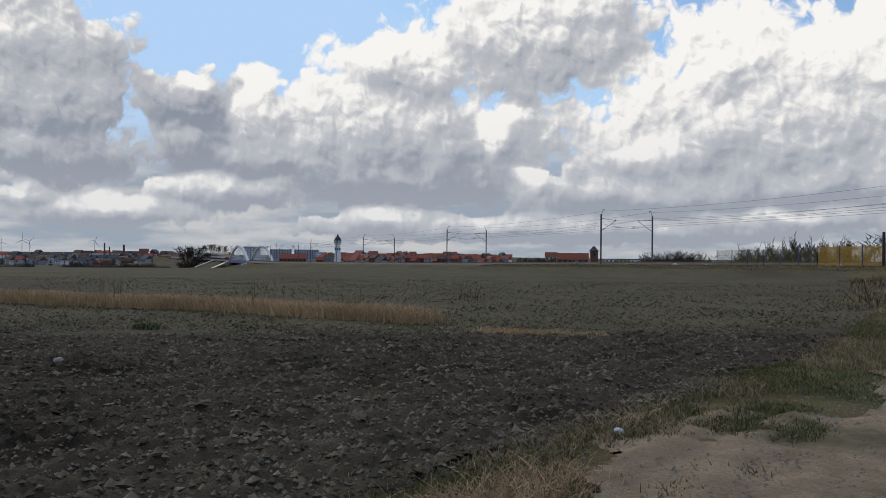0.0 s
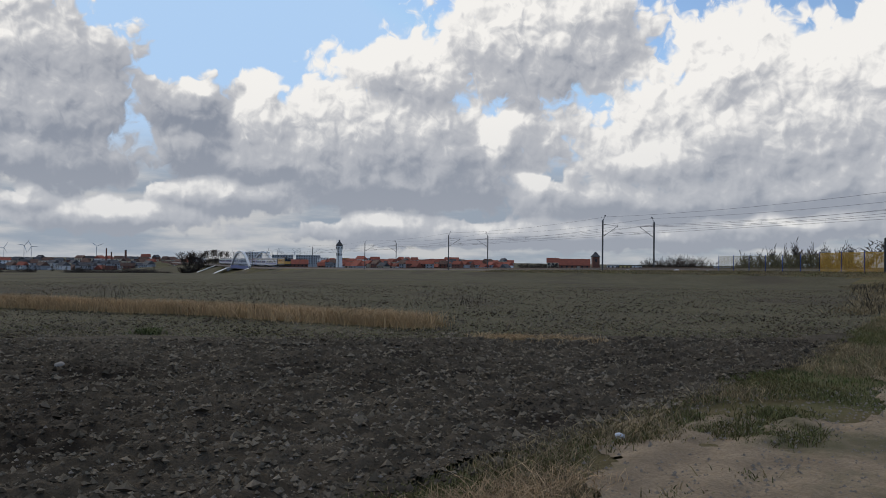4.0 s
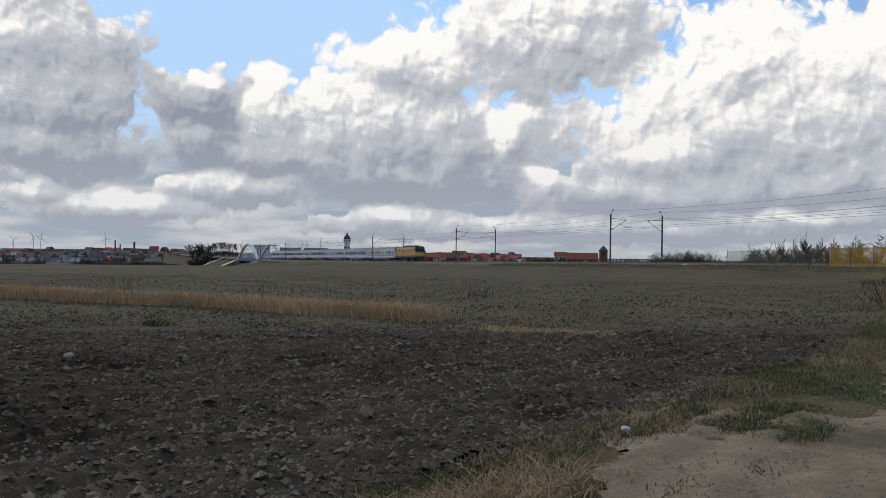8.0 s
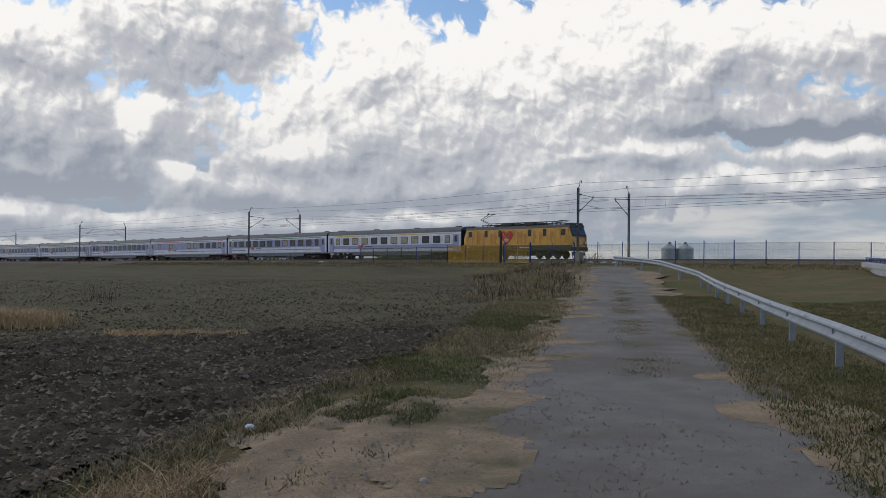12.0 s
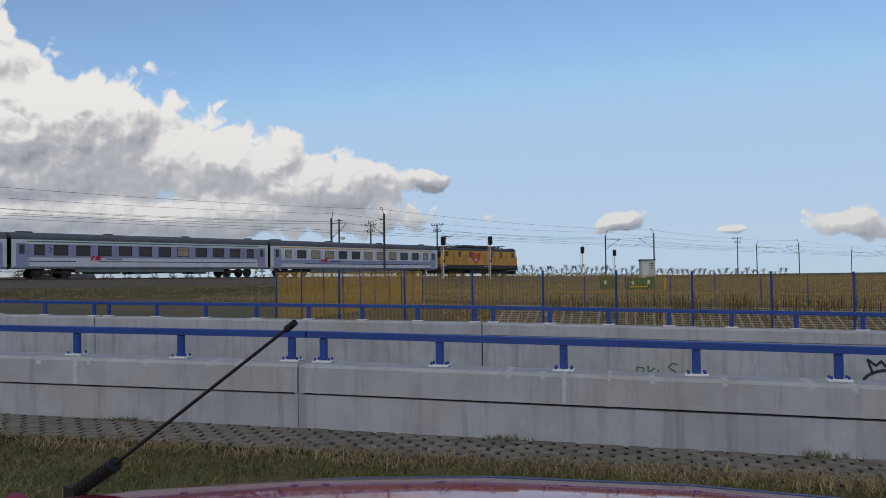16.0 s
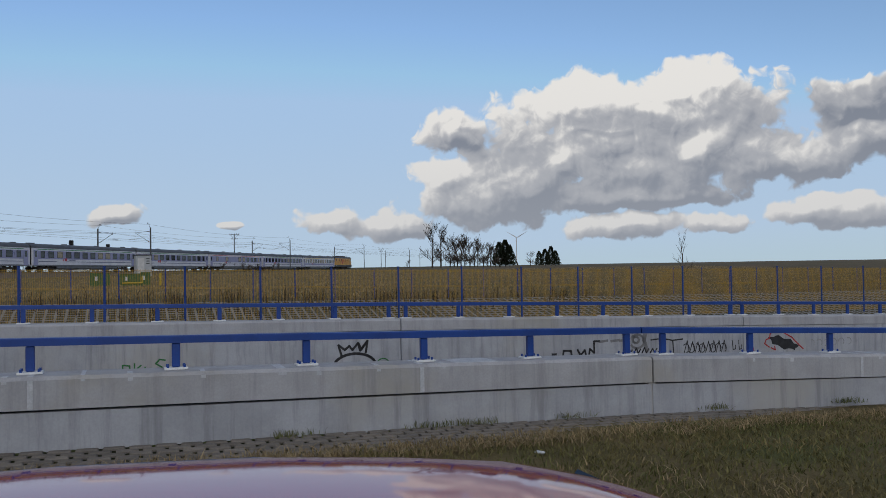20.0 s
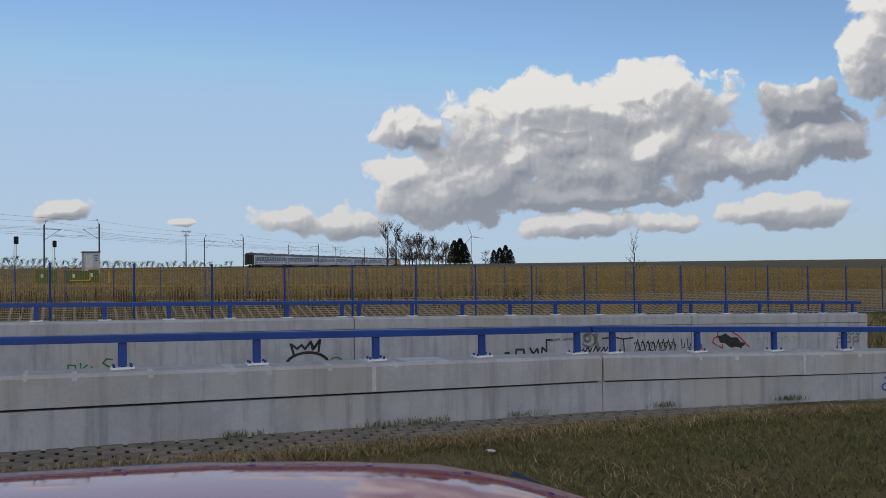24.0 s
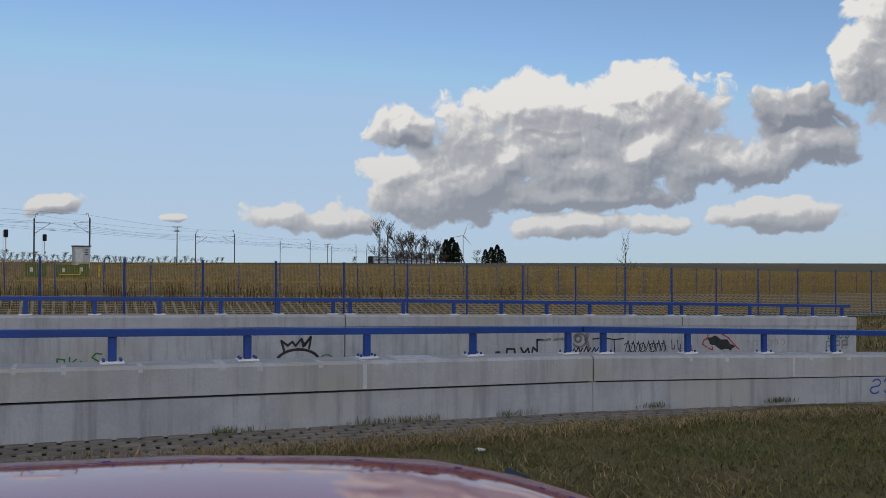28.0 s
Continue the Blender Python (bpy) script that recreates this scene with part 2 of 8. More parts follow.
def mat(name, col, col2=None, rough=0.8, metal=0.0, scale=6.0, fine=60.0, var=0.35, bump=0.15, dist=0.02, rnd=0.0, obj=False, spec=0.4, col3=None, c3=(0.55, 0.7), stretch=None, coat=0.0, streak=0.0, isl=0.0):
    """A surface with colour variation at two scales, relief and, where asked, a spread from object to object."""
    m = bpy.data.materials.new(name)
    m.use_nodes = True
    k = NT(m.node_tree)
    b = m.node_tree.nodes["Principled BSDF"]
    b.inputs["Roughness"].default_value, b.inputs["Metallic"].default_value = rough, metal
    b.inputs["Specular IOR Level"].default_value = spec
    b.inputs["Coat Weight"].default_value = coat
    if obj:
        vec = k.n("ShaderNodeTexCoord").outputs["Object"]
    else:
        vec = k.n("ShaderNodeNewGeometry").outputs["Position"]
    if stretch:
        s = k.n("ShaderNodeVectorMath", op="MULTIPLY")
        k.l(vec, s.inputs[0])
        s.inputs[1].default_value = stretch
        vec = s.outputs[0]
    n1, n2 = k.noise(vec, scale, 5, .6), k.noise(vec, fine, 4, .65)
    col2 = col2 or tuple(c * (1 - var) for c in col)
    c = k.mix(k.ramp(n1, .32, .68), col, col2)
    c = k.mix(k.math("MULTIPLY", k.ramp(n2, .3, .75), var), c, tuple(x * .45 for x in col2))
    if col3:
        n3 = k.noise(vec, scale * .23, 6, .62)
        c = k.mix(k.ramp(n3, *c3), c, col3)
    if streak:
        sv = k.n("ShaderNodeVectorMath", op="MULTIPLY")
        k.l(vec, sv.inputs[0])
        sv.inputs[1].default_value = (3.6, 3.6, .30)
        ns = k.noise(sv.outputs[0], 1.6, 6, .7)
        c = k.mix(k.math("MULTIPLY", k.ramp(ns, .46, .70), streak), c, tuple(x * .5 for x in col2))
    if rnd:
        oi = k.n("ShaderNodeObjectInfo")
        hv = k.n("ShaderNodeHueSaturation")
        k.l(k.math("ADD", k.math("MULTIPLY", oi.outputs["Random"], 2 * rnd), 1 - rnd), hv.inputs["Value"])
        k.l(c, hv.inputs["Color"])
        c = hv.outputs[0]
    if isl:
        hv = k.n("ShaderNodeHueSaturation")
        k.l(k.math("ADD", k.math("MULTIPLY", k.n("ShaderNodeNewGeometry").outputs["Random Per Island"], 2 * isl), 1 - isl), hv.inputs["Value"])
        k.l(c, hv.inputs["Color"])
        c = hv.outputs[0]
    k.l(c, b.inputs["Base Color"])
    if bump:
        bp = k.n("ShaderNodeBump", Strength=min(1, bump * 2), Distance=dist)
        k.l(k.math("ADD", n1, k.math("MULTIPLY", n2, .6)), bp.inputs["Height"])
        k.l(bp.outputs[0], b.inputs["Normal"])
    MATS[name] = m
    return m


def glass_mat(name, col, rough=.06):
    m = mat(name, col, rough=rough, scale=1.5, fine=9, var=.3, bump=0, spec=.6, obj=True)
    return m


M = MATS
mat("grass", (.120, .102, .046), (.175, .137, .070), rough=.95, scale=.9, fine=22, var=.5, bump=.5, dist=.05, col3=(.098, .105, .042), c3=(.48, .64), spec=.1)
mat("grass_blade", (.178, .146, .068), (.112, .117, .043), rough=.9, scale=.7, fine=9, var=.3, bump=0, isl=.45, spec=.15)
mat("straw", (.25, .18, .095), (.17, .12, .06), rough=.9, scale=1.5, fine=12, var=.4, bump=0, isl=.3)
mat("soil", (.070, .057, .041), (.120, .099, .073), rough=.95, scale=1.3, fine=30, var=.6, bump=.9, dist=.06, col3=(.034, .027, .020), c3=(.50, .62), spec=.08)
mat("clod", (.135, .111, .079), (.220, .183, .134), rough=.95, scale=1.2, fine=40, var=.5, bump=.5, dist=.02, isl=.55, col3=(.065, .052, .038), c3=(.50, .62), spec=.12)
mat("far_field", (.108, .100, .064), (.138, .122, .080), rough=.97, scale=.5, fine=7, var=.55, bump=.9, dist=.10, col3=(.090, .078, .056), c3=(.5, .62), stretch=(1, .35, 1), spec=.05)
mat("stubble", (.125, .082, .034), (.090, .072, .030), rough=.97, scale=.25, fine=4, var=.4, bump=.4, dist=.06, col3=(.070, .062, .026), c3=(.5, .65), stretch=(.6, 1.2, 1))
mat("dirt", (.37, .288, .198), (.26, .20, .138), rough=.95, scale=1.6, fine=30, var=.5, bump=.8, dist=.04, col3=(.13, .115, .068), c3=(.50, .66), spec=.1)
mat("road", (.205, .194, .186), (.255, .238, .222), rough=.92, scale=1.7, fine=70, var=.6, bump=.9, dist=.03, col3=(.165, .148, .132), c3=(.46, .62), spec=.1)
mat("gravel", (.27, .235, .195), (.19, .165, .14), rough=.9, scale=5, fine=40, var=.4, bump=.3)
mat("concrete", (.40, .415, .455), (.31, .322, .355), rough=.85, scale=1.3, fine=38, var=.16, bump=.12, dist=.008, col3=(.36, .355, .345), c3=(.50, .70), streak=.55)
mat("concrete_cap", (.41, .415, .445), (.345, .35, .375), rough=.85, scale=2.0, fine=45, var=.2, bump=.14, dist=.008, col3=(.33, .32, .30), c3=(.50, .68), streak=.4)
mat("white_paint", (.74, .75, .76), (.64, .66, .68), rough=.7, scale=7, fine=50, var=.25, bump=.08)
mat("whitewash", (.56, .58, .62), (.44, .46, .50), rough=.8, scale=9, fine=60, var=.35, bump=.08)
mat("blue_paint", (.012, .055, .27), (.010, .042, .21), rough=.42, scale=2.5, fine=30, var=.15, bump=.04, dist=.004)
mat("paver", (.185, .165, .145), (.13, .118, .108), rough=.9, scale=5, fine=60, var=.35, bump=.25, dist=.006, rnd=.22)
mat("joint", (.020, .021, .011), (.013, .017, .006), rough=.97, scale=3, fine=30, var=.5, bump=.4, spec=.1)
mat("moss", (.055, .070, .018), (.035, .040, .014), rough=.97, scale=6, fine=50, var=.5, bump=.5)
mat("steel", (.34, .37, .41), (.27, .30, .34), rough=.62, metal=.35, scale=3, fine=40, var=.18, bump=.05, dist=.004)
mat("galv", (.36, .38, .40), (.28, .30, .32), rough=.55, metal=.5, scale=4, fine=30, var=.25, bump=.05)
mat("mast_grey", (.105, .11, .115), (.07, .075, .08), rough=.75, scale=4, fine=20, var=.3, bump=.1)
mat("wire", (.06, .06, .065), rough=.6, metal=.4, scale=2, fine=8, var=.2, bump=0)
mat("black_metal", (.022, .022, .024), (.035, .033, .032), rough=.6, scale=6, fine=30, var=.3, bump=.1)
mat("insulator", (.10, .045, .030), rough=.35, scale=6, fine=30, var=.2, bump=0)
mat("mesh_yellow", (.52, .30, .020), (.44, .25, .02), rough=.5, scale=3, fine=30, var=.2, bump=0)
mat("mesh_green", (.16, .14, .040), (.12, .11, .04), rough=.55, scale=3, fine=30, var=.2, bump=0)
mat("ballast", (.20, .165, .135), (.12, .10, .085), rough=.95, scale=9, fine=30, var=.5, bump=.9, dist=.06, col3=(.14, .10, .07))
mat("sleeper", (.30, .29, .27), (.22, .21, .20), rough=.9, scale=5, fine=40, var=.3, bump=.2)
mat("rail_steel", (.20, .13, .09), (.12, .08, .06), rough=.55, metal=.5, scale=3, fine=30, var=.3, bump=.05)
mat("bank", (.115, .095, .048), (.082, .080, .034), rough=.97, scale=.6, fine=8, var=.5, bump=.5, dist=.06, col3=(.15, .115, .062), c3=(.52, .66), spec=.1)


# ---------------------------------------------------------------- mesh helpers
class MB:
    """Collects faces for one mesh."""

    def __init__(self):
        self.v, self.f = [], []

    def add(self, vs, fs):
        o = len(self.v)
        self.v.extend(vs)
        self.f.extend(tuple(i + o for i in f) for f in fs)

    def box(self, c, s, m=None, taper=1.0, bev=0.0):
        x, y, z = (q / 2 for q in s)
        if bev:
            b = min(bev, x * .45, y * .45, z * .45)
            vs = []
            for sz in (-1, 1):
                for inset, dz in ((b, 0), (0, b)) if sz < 0 else ((0, b), (b, 0)):
                    zz = sz * (z - dz)
                    X, Y = x - inset, y - inset
                    bb = b * .7 if not inset else b * .4
                    vs += [(-X + bb, -Y, zz), (X - bb, -Y, zz), (X, -Y + bb, zz), (X, Y - bb, zz), (X - bb, Y, zz), (-X + bb, Y, zz), (-X, Y - bb, zz), (-X, -Y + bb, zz)]
            fs = [tuple(range(7, -1, -1)), tuple(range(24, 32))]
            for r in range(3):
                fs += [(r * 8 + i, r * 8 + (i + 1) % 8, r * 8 + 8 + (i + 1) % 8, r * 8 + 8 + i) for i in range(8)]
        else:
            vs = [(-x, -y, -z), (x, -y, -z), (x, y, -z), (-x, y, -z), (-x * taper, -y * taper, z), (x * taper, -y * taper, z), (x * taper, y * taper, z), (-x * taper, y * taper, z)]
            fs = [(3, 2, 1, 0), (4, 5, 6, 7), (0, 1, 5, 4), (1, 2, 6, 5), (2, 3, 7, 6), (3, 0, 4, 7)]
        if m is not None:
            vs = [tuple(m @ Vector(v)) for v in vs]
        self.add([(v[0] + c[0], v[1] + c[1], v[2] + c[2]) for v in vs], fs)
        return self

    def tube(self, p0, p1, r0, r1=None, n=8, cap=True):
        p0, p1 = Vector(p0), Vector(p1)
        r1 = r0 if r1 is None else r1
        d = (p1 - p0).normalized()
        a = d.orthogonal().normalized()
        b = d.cross(a)
        vs = []
        for p, r in ((p0, r0), (p1, r1)):
            vs += [tuple(p + a * (r * math.cos(2 * math.pi * i / n)) + b * (r * math.sin(2 * math.pi * i / n))) for i in range(n)]
        fs = [(i, (i + 1) % n, n + (i + 1) % n, n + i) for i in range(n)]
        if cap:
            fs += [tuple(range(n - 1, -1, -1)), tuple(range(n, 2 * n))]
        self.add(vs, fs)
        return self

    def sweep(self, rings, close=True, caps=True):
        """Joins rings of equal count into a skin."""
        n = len(rings[0])
        vs = [tuple(p) for r in rings for p in r]
        fs = []
        for k in range(len(rings) - 1):
            for i in range(n if close else n - 1):
                j = (i + 1) % n
                fs.append((k * n + i, k * n + j, (k + 1) * n + j, (k + 1) * n + i))
        if caps and close:
            fs += [tuple(range(n - 1, -1, -1)), tuple(range((len(rings) - 1) * n, len(rings) * n))]
        self.add(vs, fs)
        return self

    def ball(self, c, r, seg=8, rings=5, sq=(1, 1, 1)):
        vs = [(c[0], c[1], c[2] - r * sq[2])]
        for i in range(1, rings):
            a = math.pi * i / rings
            for j in range(seg):
                t = 2 * math.pi * j / seg
                vs.append((c[0] + r * sq[0] * math.sin(a) * math.cos(t), c[1] + r * sq[1] * math.sin(a) * math.sin(t), c[2] - r * sq[2] * math.cos(a)))
        vs.append((c[0], c[1], c[2] + r * sq[2]))
        fs = [(0, 1 + (j + 1) % seg, 1 + j) for j in range(seg)]
        for i in range(rings - 2):
            for j in range(seg):
                a, b = 1 + i * seg + j, 1 + i * seg + (j + 1) % seg
                fs.append((a, b, b + seg, a + seg))
        t = len(vs) - 1
        fs += [(t, 1 + (rings - 2) * seg + j, 1 + (rings - 2) * seg + (j + 1) % seg) for j in range(seg)]
        self.add(vs, fs)
        return self

    def mesh(self, name, material, smooth=False):
        me = bpy.data.meshes.new(name)
        me.from_pydata(self.v, [], self.f)
        me.materials.append(M[material] if isinstance(material, str) else material)
        if smooth:
            me.polygons.foreach_set("use_smooth", [True] * len(me.polygons))
        me.update()
        return me


def part(name, mb, material, parent=None, label="", smooth=False, m=None, kind=""):
    me = mb.mesh(name, material, smooth) if isinstance(mb, MB) else mb
    ob = new(name, me)
    if parent is not None:
        ob.parent = parent
    if m is not None:
        ob.matrix_basis = m
    return tagged(ob, label, "", "", kind)


def thing(name, label, category, m=None, group="", kind=""):
    ob = new(name)
    ob.empty_display_size = .2
    if m is not None:
        ob.matrix_basis = m
    return tagged(ob, label, category, group, kind)


def solid(name, mb, material, label, category, kind="", group="", smooth=False, m=None):
    ob = part(name, mb, material, None, "", smooth, m)
    return tagged(ob, label, category, group, kind)


def sstep(x, a, b):
    t = min(1.0, max(0.0, (x - a) / (b - a)))
    return t * t * (3 - 2 * t)


def pl(x, pts):
    """Straight lines between (x, y) pairs."""
    if x <= pts[0][0]:
        return pts[0][1]
    for (a, b), (c, d) in zip(pts, pts[1:]):
        if x <= c:
            return b + (d - b) * (x - a) / (c - a)
    return pts[-1][1]


# ---------------------------------------------------------------- the plan
WAZ = radians(-42.0)
WA, WN = Vector((-math.sin(WAZ), math.cos(WAZ))), Vector((math.cos(WAZ), math.sin(WAZ)))   # along the walls (towards the railway), and across


def W(u, v, z=0.0):
    return (WA.x * u + WN.x * v, WA.y * u + WN.y * v, z)


def uv(x, y):
    return x * WA.x + y * WA.y, x * WN.x + y * WN.y


def foot(u):
    """Height of the ground along the near wall."""
    return pl(u, [(-60, -1.9), (-20, -.78), (-11.4, -.44), (-6.4, -.23), (-.5, -.08), (3.8, .02), (14.4, .19), (25, .3), (45, .55), (70, .9)])


def far_top(u):
    return pl(u, [(-21.8, .105), (-15.2, .305), (-5.8, .565), (3.2, .76), (12.6, .91), (22.6, 1.09), (45, 1.4), (70, 1.7)])


# railway: the centre line of the near track, by distance in the direction of travel
_S = np.arange(-1500, 1701, 2.0)
_w = np.clip((_S + 133.9) / 282.4, 0, 1)
_th = np.radians(-157.115 - 6.351 * _w * _w * (3 - 2 * _w))
_X, _Y = np.cumsum(-np.sin(_th) * 2), np.cumsum(np.cos(_th) * 2)
_m = int(np.searchsorted(_S, 0))
_n0 = (-math.sin(radians(-69.3)), math.cos(radians(-69.3)))
_X, _Y = _X - _X[_m] + _n0[0] * 73.854, _Y - _Y[_m] + _n0[1] * 73.854
_NX, _NY = -np.cos(_th), -np.sin(_th)     # left of travel
_X, _Y = _X + _NX * 1.45, _Y + _NY * 1.45
RAIL_Z = [(-1500, -4.2), (-700, -3.2), (-404, -2.6), (-306, -1.55), (-241, -.9), (-178, -.1), (-115, .85), (-53, 1.6), (0, 2.0), (40, 2.08), (72, 2.0), (135, 1.55), (200, 1.2), (264, .95), (500, .2), (1700, -2)]
_RZ = np.interp(_S, [p[0] for p in RAIL_Z], [p[1] for p in RAIL_Z])
_ker = np.hanning(31)
_RZ = np.convolve(np.pad(_RZ, 15, mode="edge"), _ker / _ker.sum(), mode="valid")


def rail_z(s):
    return float(np.interp(s, _S, _RZ))


def T(s, off=0.0, z=0.0):
    """A point by distance along the track, offset away from the road, height above the rails."""
    x, y = float(np.interp(s, _S, _X)), float(np.interp(s, _S, _Y))
    nx, ny = float(np.interp(s, _S, _NX)), float(np.interp(s, _S, _NY))
    return (x + nx * off, y + ny * off, rail_z(s) + z)


def theading(s):
    return float(np.degrees(np.interp(s, _S, _th)))


def track_off(X, Y):
    """Distance along and offset from the near track, for arrays."""
    ax, ay = math.cos(radians(-69.3)), math.sin(radians(-69.3))
    s = (X - _X[_m]) * ax + (Y - _Y[_m]) * ay
    for _ in range(3):
        x, y = np.interp(s, _S, _X), np.interp(s, _S, _Y)
        th = np.interp(s, _S, _th)
        s = s + (X - x) * -np.sin(th) + (Y - y) * np.cos(th)
    x, y, th = np.interp(s, _S, _X), np.interp(s, _S, _Y), np.interp(s, _S, _th)
    return s, (X - x) * -np.cos(th) + (Y - y) * -np.sin(th)


def np_step(x, a, b):
    t = np.clip((x - a) / (b - a), 0, 1)
    return t * t * (3 - 2 * t)


ROAD_AZ = radians(-35.0)
RD, RN = Vector((-math.sin(ROAD_AZ), math.cos(ROAD_AZ))), Vector((math.cos(ROAD_AZ), math.sin(ROAD_AZ)))
ROAD_Z = [(-200, 0), (0, 0), (20, .04), (33, .16), (42, .32), (50, .85), (58, 1.1), (80, 1.2)]


def ground(X, Y, trench=True):
    """Height of the ground sheet, for arrays."""
    U, V = X * WA.x + Y * WA.y, X * WN.x + Y * WN.y
    R = np.hypot(X, Y)
    s, off = track_off(X, Y)
    f = np.interp(U, [-300, -60, -20, -11.4, -6.4, -.5, 3.8, 14.4, 25, 45, 70], [-2.2, -1.6, -.78, -.44, -.23, -.08, .02, .19, .3, .6, 1.0])
    z = f * np_step(V, 1.0, 8.0) * (1 - np_step(V, 40, 70)) 
    # ploughed land falls gently away
    z = z - .85 * np_step(R, 40, 150) * (1 - np_step(V, -6, 8))
    z = z + (-13.0 * np_step(R, 110, 600) + 10.0 * np_step(R, 1000, 1400)) * np_step(-V, -20, 40)
    # the bench beside the railway to which the road climbs
    r_al, r_ac = X * RD.x + Y * RD.y, X * RN.x + Y * RN.y
    road = np.interp(r_al, [p[0] for p in ROAD_Z], [p[1] for p in ROAD_Z])
    z = z + (road - z) * (1 - np_step(np.abs(r_ac - 1.0), 3.0, 11.0)) * np_step(r_al, -30, 10) * (1 - np_step(off, -12, -5)) * (V < 9.7)
    # open field beyond the basin
    z = np.where(V > 30, z + 1.05 * np_step(V, 52, 150) * (1 - np_step(U, 60, 140)) + .25 * np_step(V, 48, 56), z)
    # drainage basin between its two fences
    z = z - 2.2 * np_step(V, 31, 35) * (1 - np_step(V, 44.0, 50.6)) * np_step(U, -80, -74) * (1 - np_step(U, 6.5, 11))
    # railway formation
    form = np.interp(s, _S, _RZ) - .55 - .38 * np_step(s, -30, 0) - .25 * np_step(-off, 12, 22)
    w = (1 - np_step(np.abs(off - 2.0), np.interp(s, [-420, -300, -20.01, -20], [6, 14, 14, 8]), np.interp(s, [-420, -300, -20.01, -20], [19, 26, 26, 17])))
    z = z + (form - z) * w
    # land behind the railway
    beh = np_step(off, 17, 120)
    back = -9.0 + 11.0 * np_step(s, -120, 60) - 1.0 * np_step(s, 200, 500)
    z = z + (back - z) * beh * np_step(R, 60, 200)
    if trench:
        deep = np.interp(U, [-90, -60, -22, -5, 30, 75], [-2.6, -1.9, -1.7, -2.6, -4.6, -5.2])
        bank = np.where(U < -22.0, 1 - np_step(V, 17.0, 23.0), 1.0) * np.where((V > 9.9) & (V < np.where(U < -22, 23.0, 18.4)) & (U > -90) & (U < 74), 1.0, 0.0)
        z = z + (deep - z) * bank
    return z


def gz(x, y, trench=False):
    return float(ground(np.array([x]), np.array([y]), trench)[0])


def spaced(lo, hi, step, far, grow):
    """Grid lines: even steps between lo and hi, then wider and wider."""
    mid = list(np.arange(lo, hi + 1e-6, step))
    out, d, p = [], step, hi
    while p < far:
        d *= grow
        p += d
        out.append(p)
    neg, d, p = [], step, lo
    while p > -far:
        d *= grow
        p -= d
        neg.append(p)
    return np.array(neg[::-1] + mid + out)


def grid_mesh(name, X, Y, Z, material, pick=None, smooth=True):
    r, c = X.shape
    vs = np.stack([X, Y, Z], -1).reshape(-1, 3)
    i = np.arange(r * c).reshape(r, c)
    q = np.stack([i[:-1, :-1], i[1:, :-1], i[1:, 1:], i[:-1, 1:]], -1).reshape(-1, 4)
    if pick is not None:
        q = q[pick(vs[q].mean(1))]
        used = np.unique(q)
        back = np.full(len(vs), -1)
        back[used] = np.arange(len(used))
        vs, q = vs[used], back[q]
    me = bpy.data.meshes.new(name)
    me.vertices.add(len(vs))
    me.vertices.foreach_set("co", vs.astype(np.float32).ravel())
    me.loops.add(len(q) * 4)
    me.loops.foreach_set("vertex_index", q.astype(np.int32).ravel())
    me.polygons.add(len(q))
    me.polygons.foreach_set("loop_start", np.arange(0, len(q) * 4, 4, dtype=np.int32))
    me.polygons.foreach_set("use_smooth", np.full(len(q), smooth))
    for mm in material if isinstance(material, (list, tuple)) else [material]:
        me.materials.append(M[mm])
    me.update(calc_edges=True)
    me.validate()
    return me

# ---------------------------------------------------------------- ground
FIELD_EDGE = [(-14, -30), (-6, -2), (-2.2, 4.2), (-.56, 6.56), (.24, 7.42), (1.25, 8.88), (2.0, 9.8), (3.5, 11.6), (4.5, 13.3), (6.0, 14.7), (8.6, 18.8), (14, 27), (22, 41), (31, 60), (36, 74)]


def edge_x(y):
    """Where the ploughed land ends, at a given y."""
    return np.interp(y, [p[1] for p in FIELD_EDGE], [p[0] for p in FIELD_EDGE])


def build_ground():
    us = spaced(-32, 32, .8, 2600, 1.07)
    vs = spaced(-24, 62, .8, 2600, 1.07)
    vs = np.sort(np.concatenate([vs[np.all(np.abs(vs[:, None] - [9.85, 9.95, 18.35, 18.45]) > .25, axis=1)], [9.85, 9.95, 18.35, 18.45]]))
    U, V = np.meshgrid(us, vs, indexing="ij")
    X, Y = U * WA.x + V * WN.x, U * WA.y + V * WN.y
    Z = ground(X, Y)
    Z = Z + .03 * np.sin(X * .9 + 1.3 * np.sin(Y * .37)) * np.sin(Y * .8 + X * .2) * (np.hypot(X, Y) > 3)
    me = grid_mesh("ground", X, Y, Z - .03, ["grass", "far_field", "stubble", "bank"])
    ctr = np.array([p.center for p in me.polygons])
    s, off = track_off(ctr[:, 0], ctr[:, 1])
    v = ctr[:, 0] * WN.x + ctr[:, 1] * WN.y
    idx = np.zeros(len(ctr), int)
    idx[(ctr[:, 0] < edge_x(ctr[:, 1])) & (off < -14) & (v < 9)] = 1
    idx[(v > 30) & (off < -9)] = 2
    idx[(off > 20)] = 1
    idx[np.abs(off - 2) < 14] = 3
    me.polygons.foreach_set("material_index", idx.astype(np.int32))
    ob = new("ground", me)
    tagged(ob, "open farmland with grass verges, stubble and a railway bank", "ground", kind="structure")


def sheet(name, us, vs, place, lift, material, label, category, kind="structure", pick=None, relief=None):
    """A sheet laid on the ground: place maps its own grid to x, y."""
    A, B = np.meshgrid(us, vs, indexing="ij")
    X, Y = place(A, B)
    Z = ground(X, Y, False) + lift
    if relief is not None:
        Z = Z + relief(X, Y)
    ob = new(name, grid_mesh(name, X, Y, Z, material, pick))
    return tagged(ob, label, category, kind=kind)


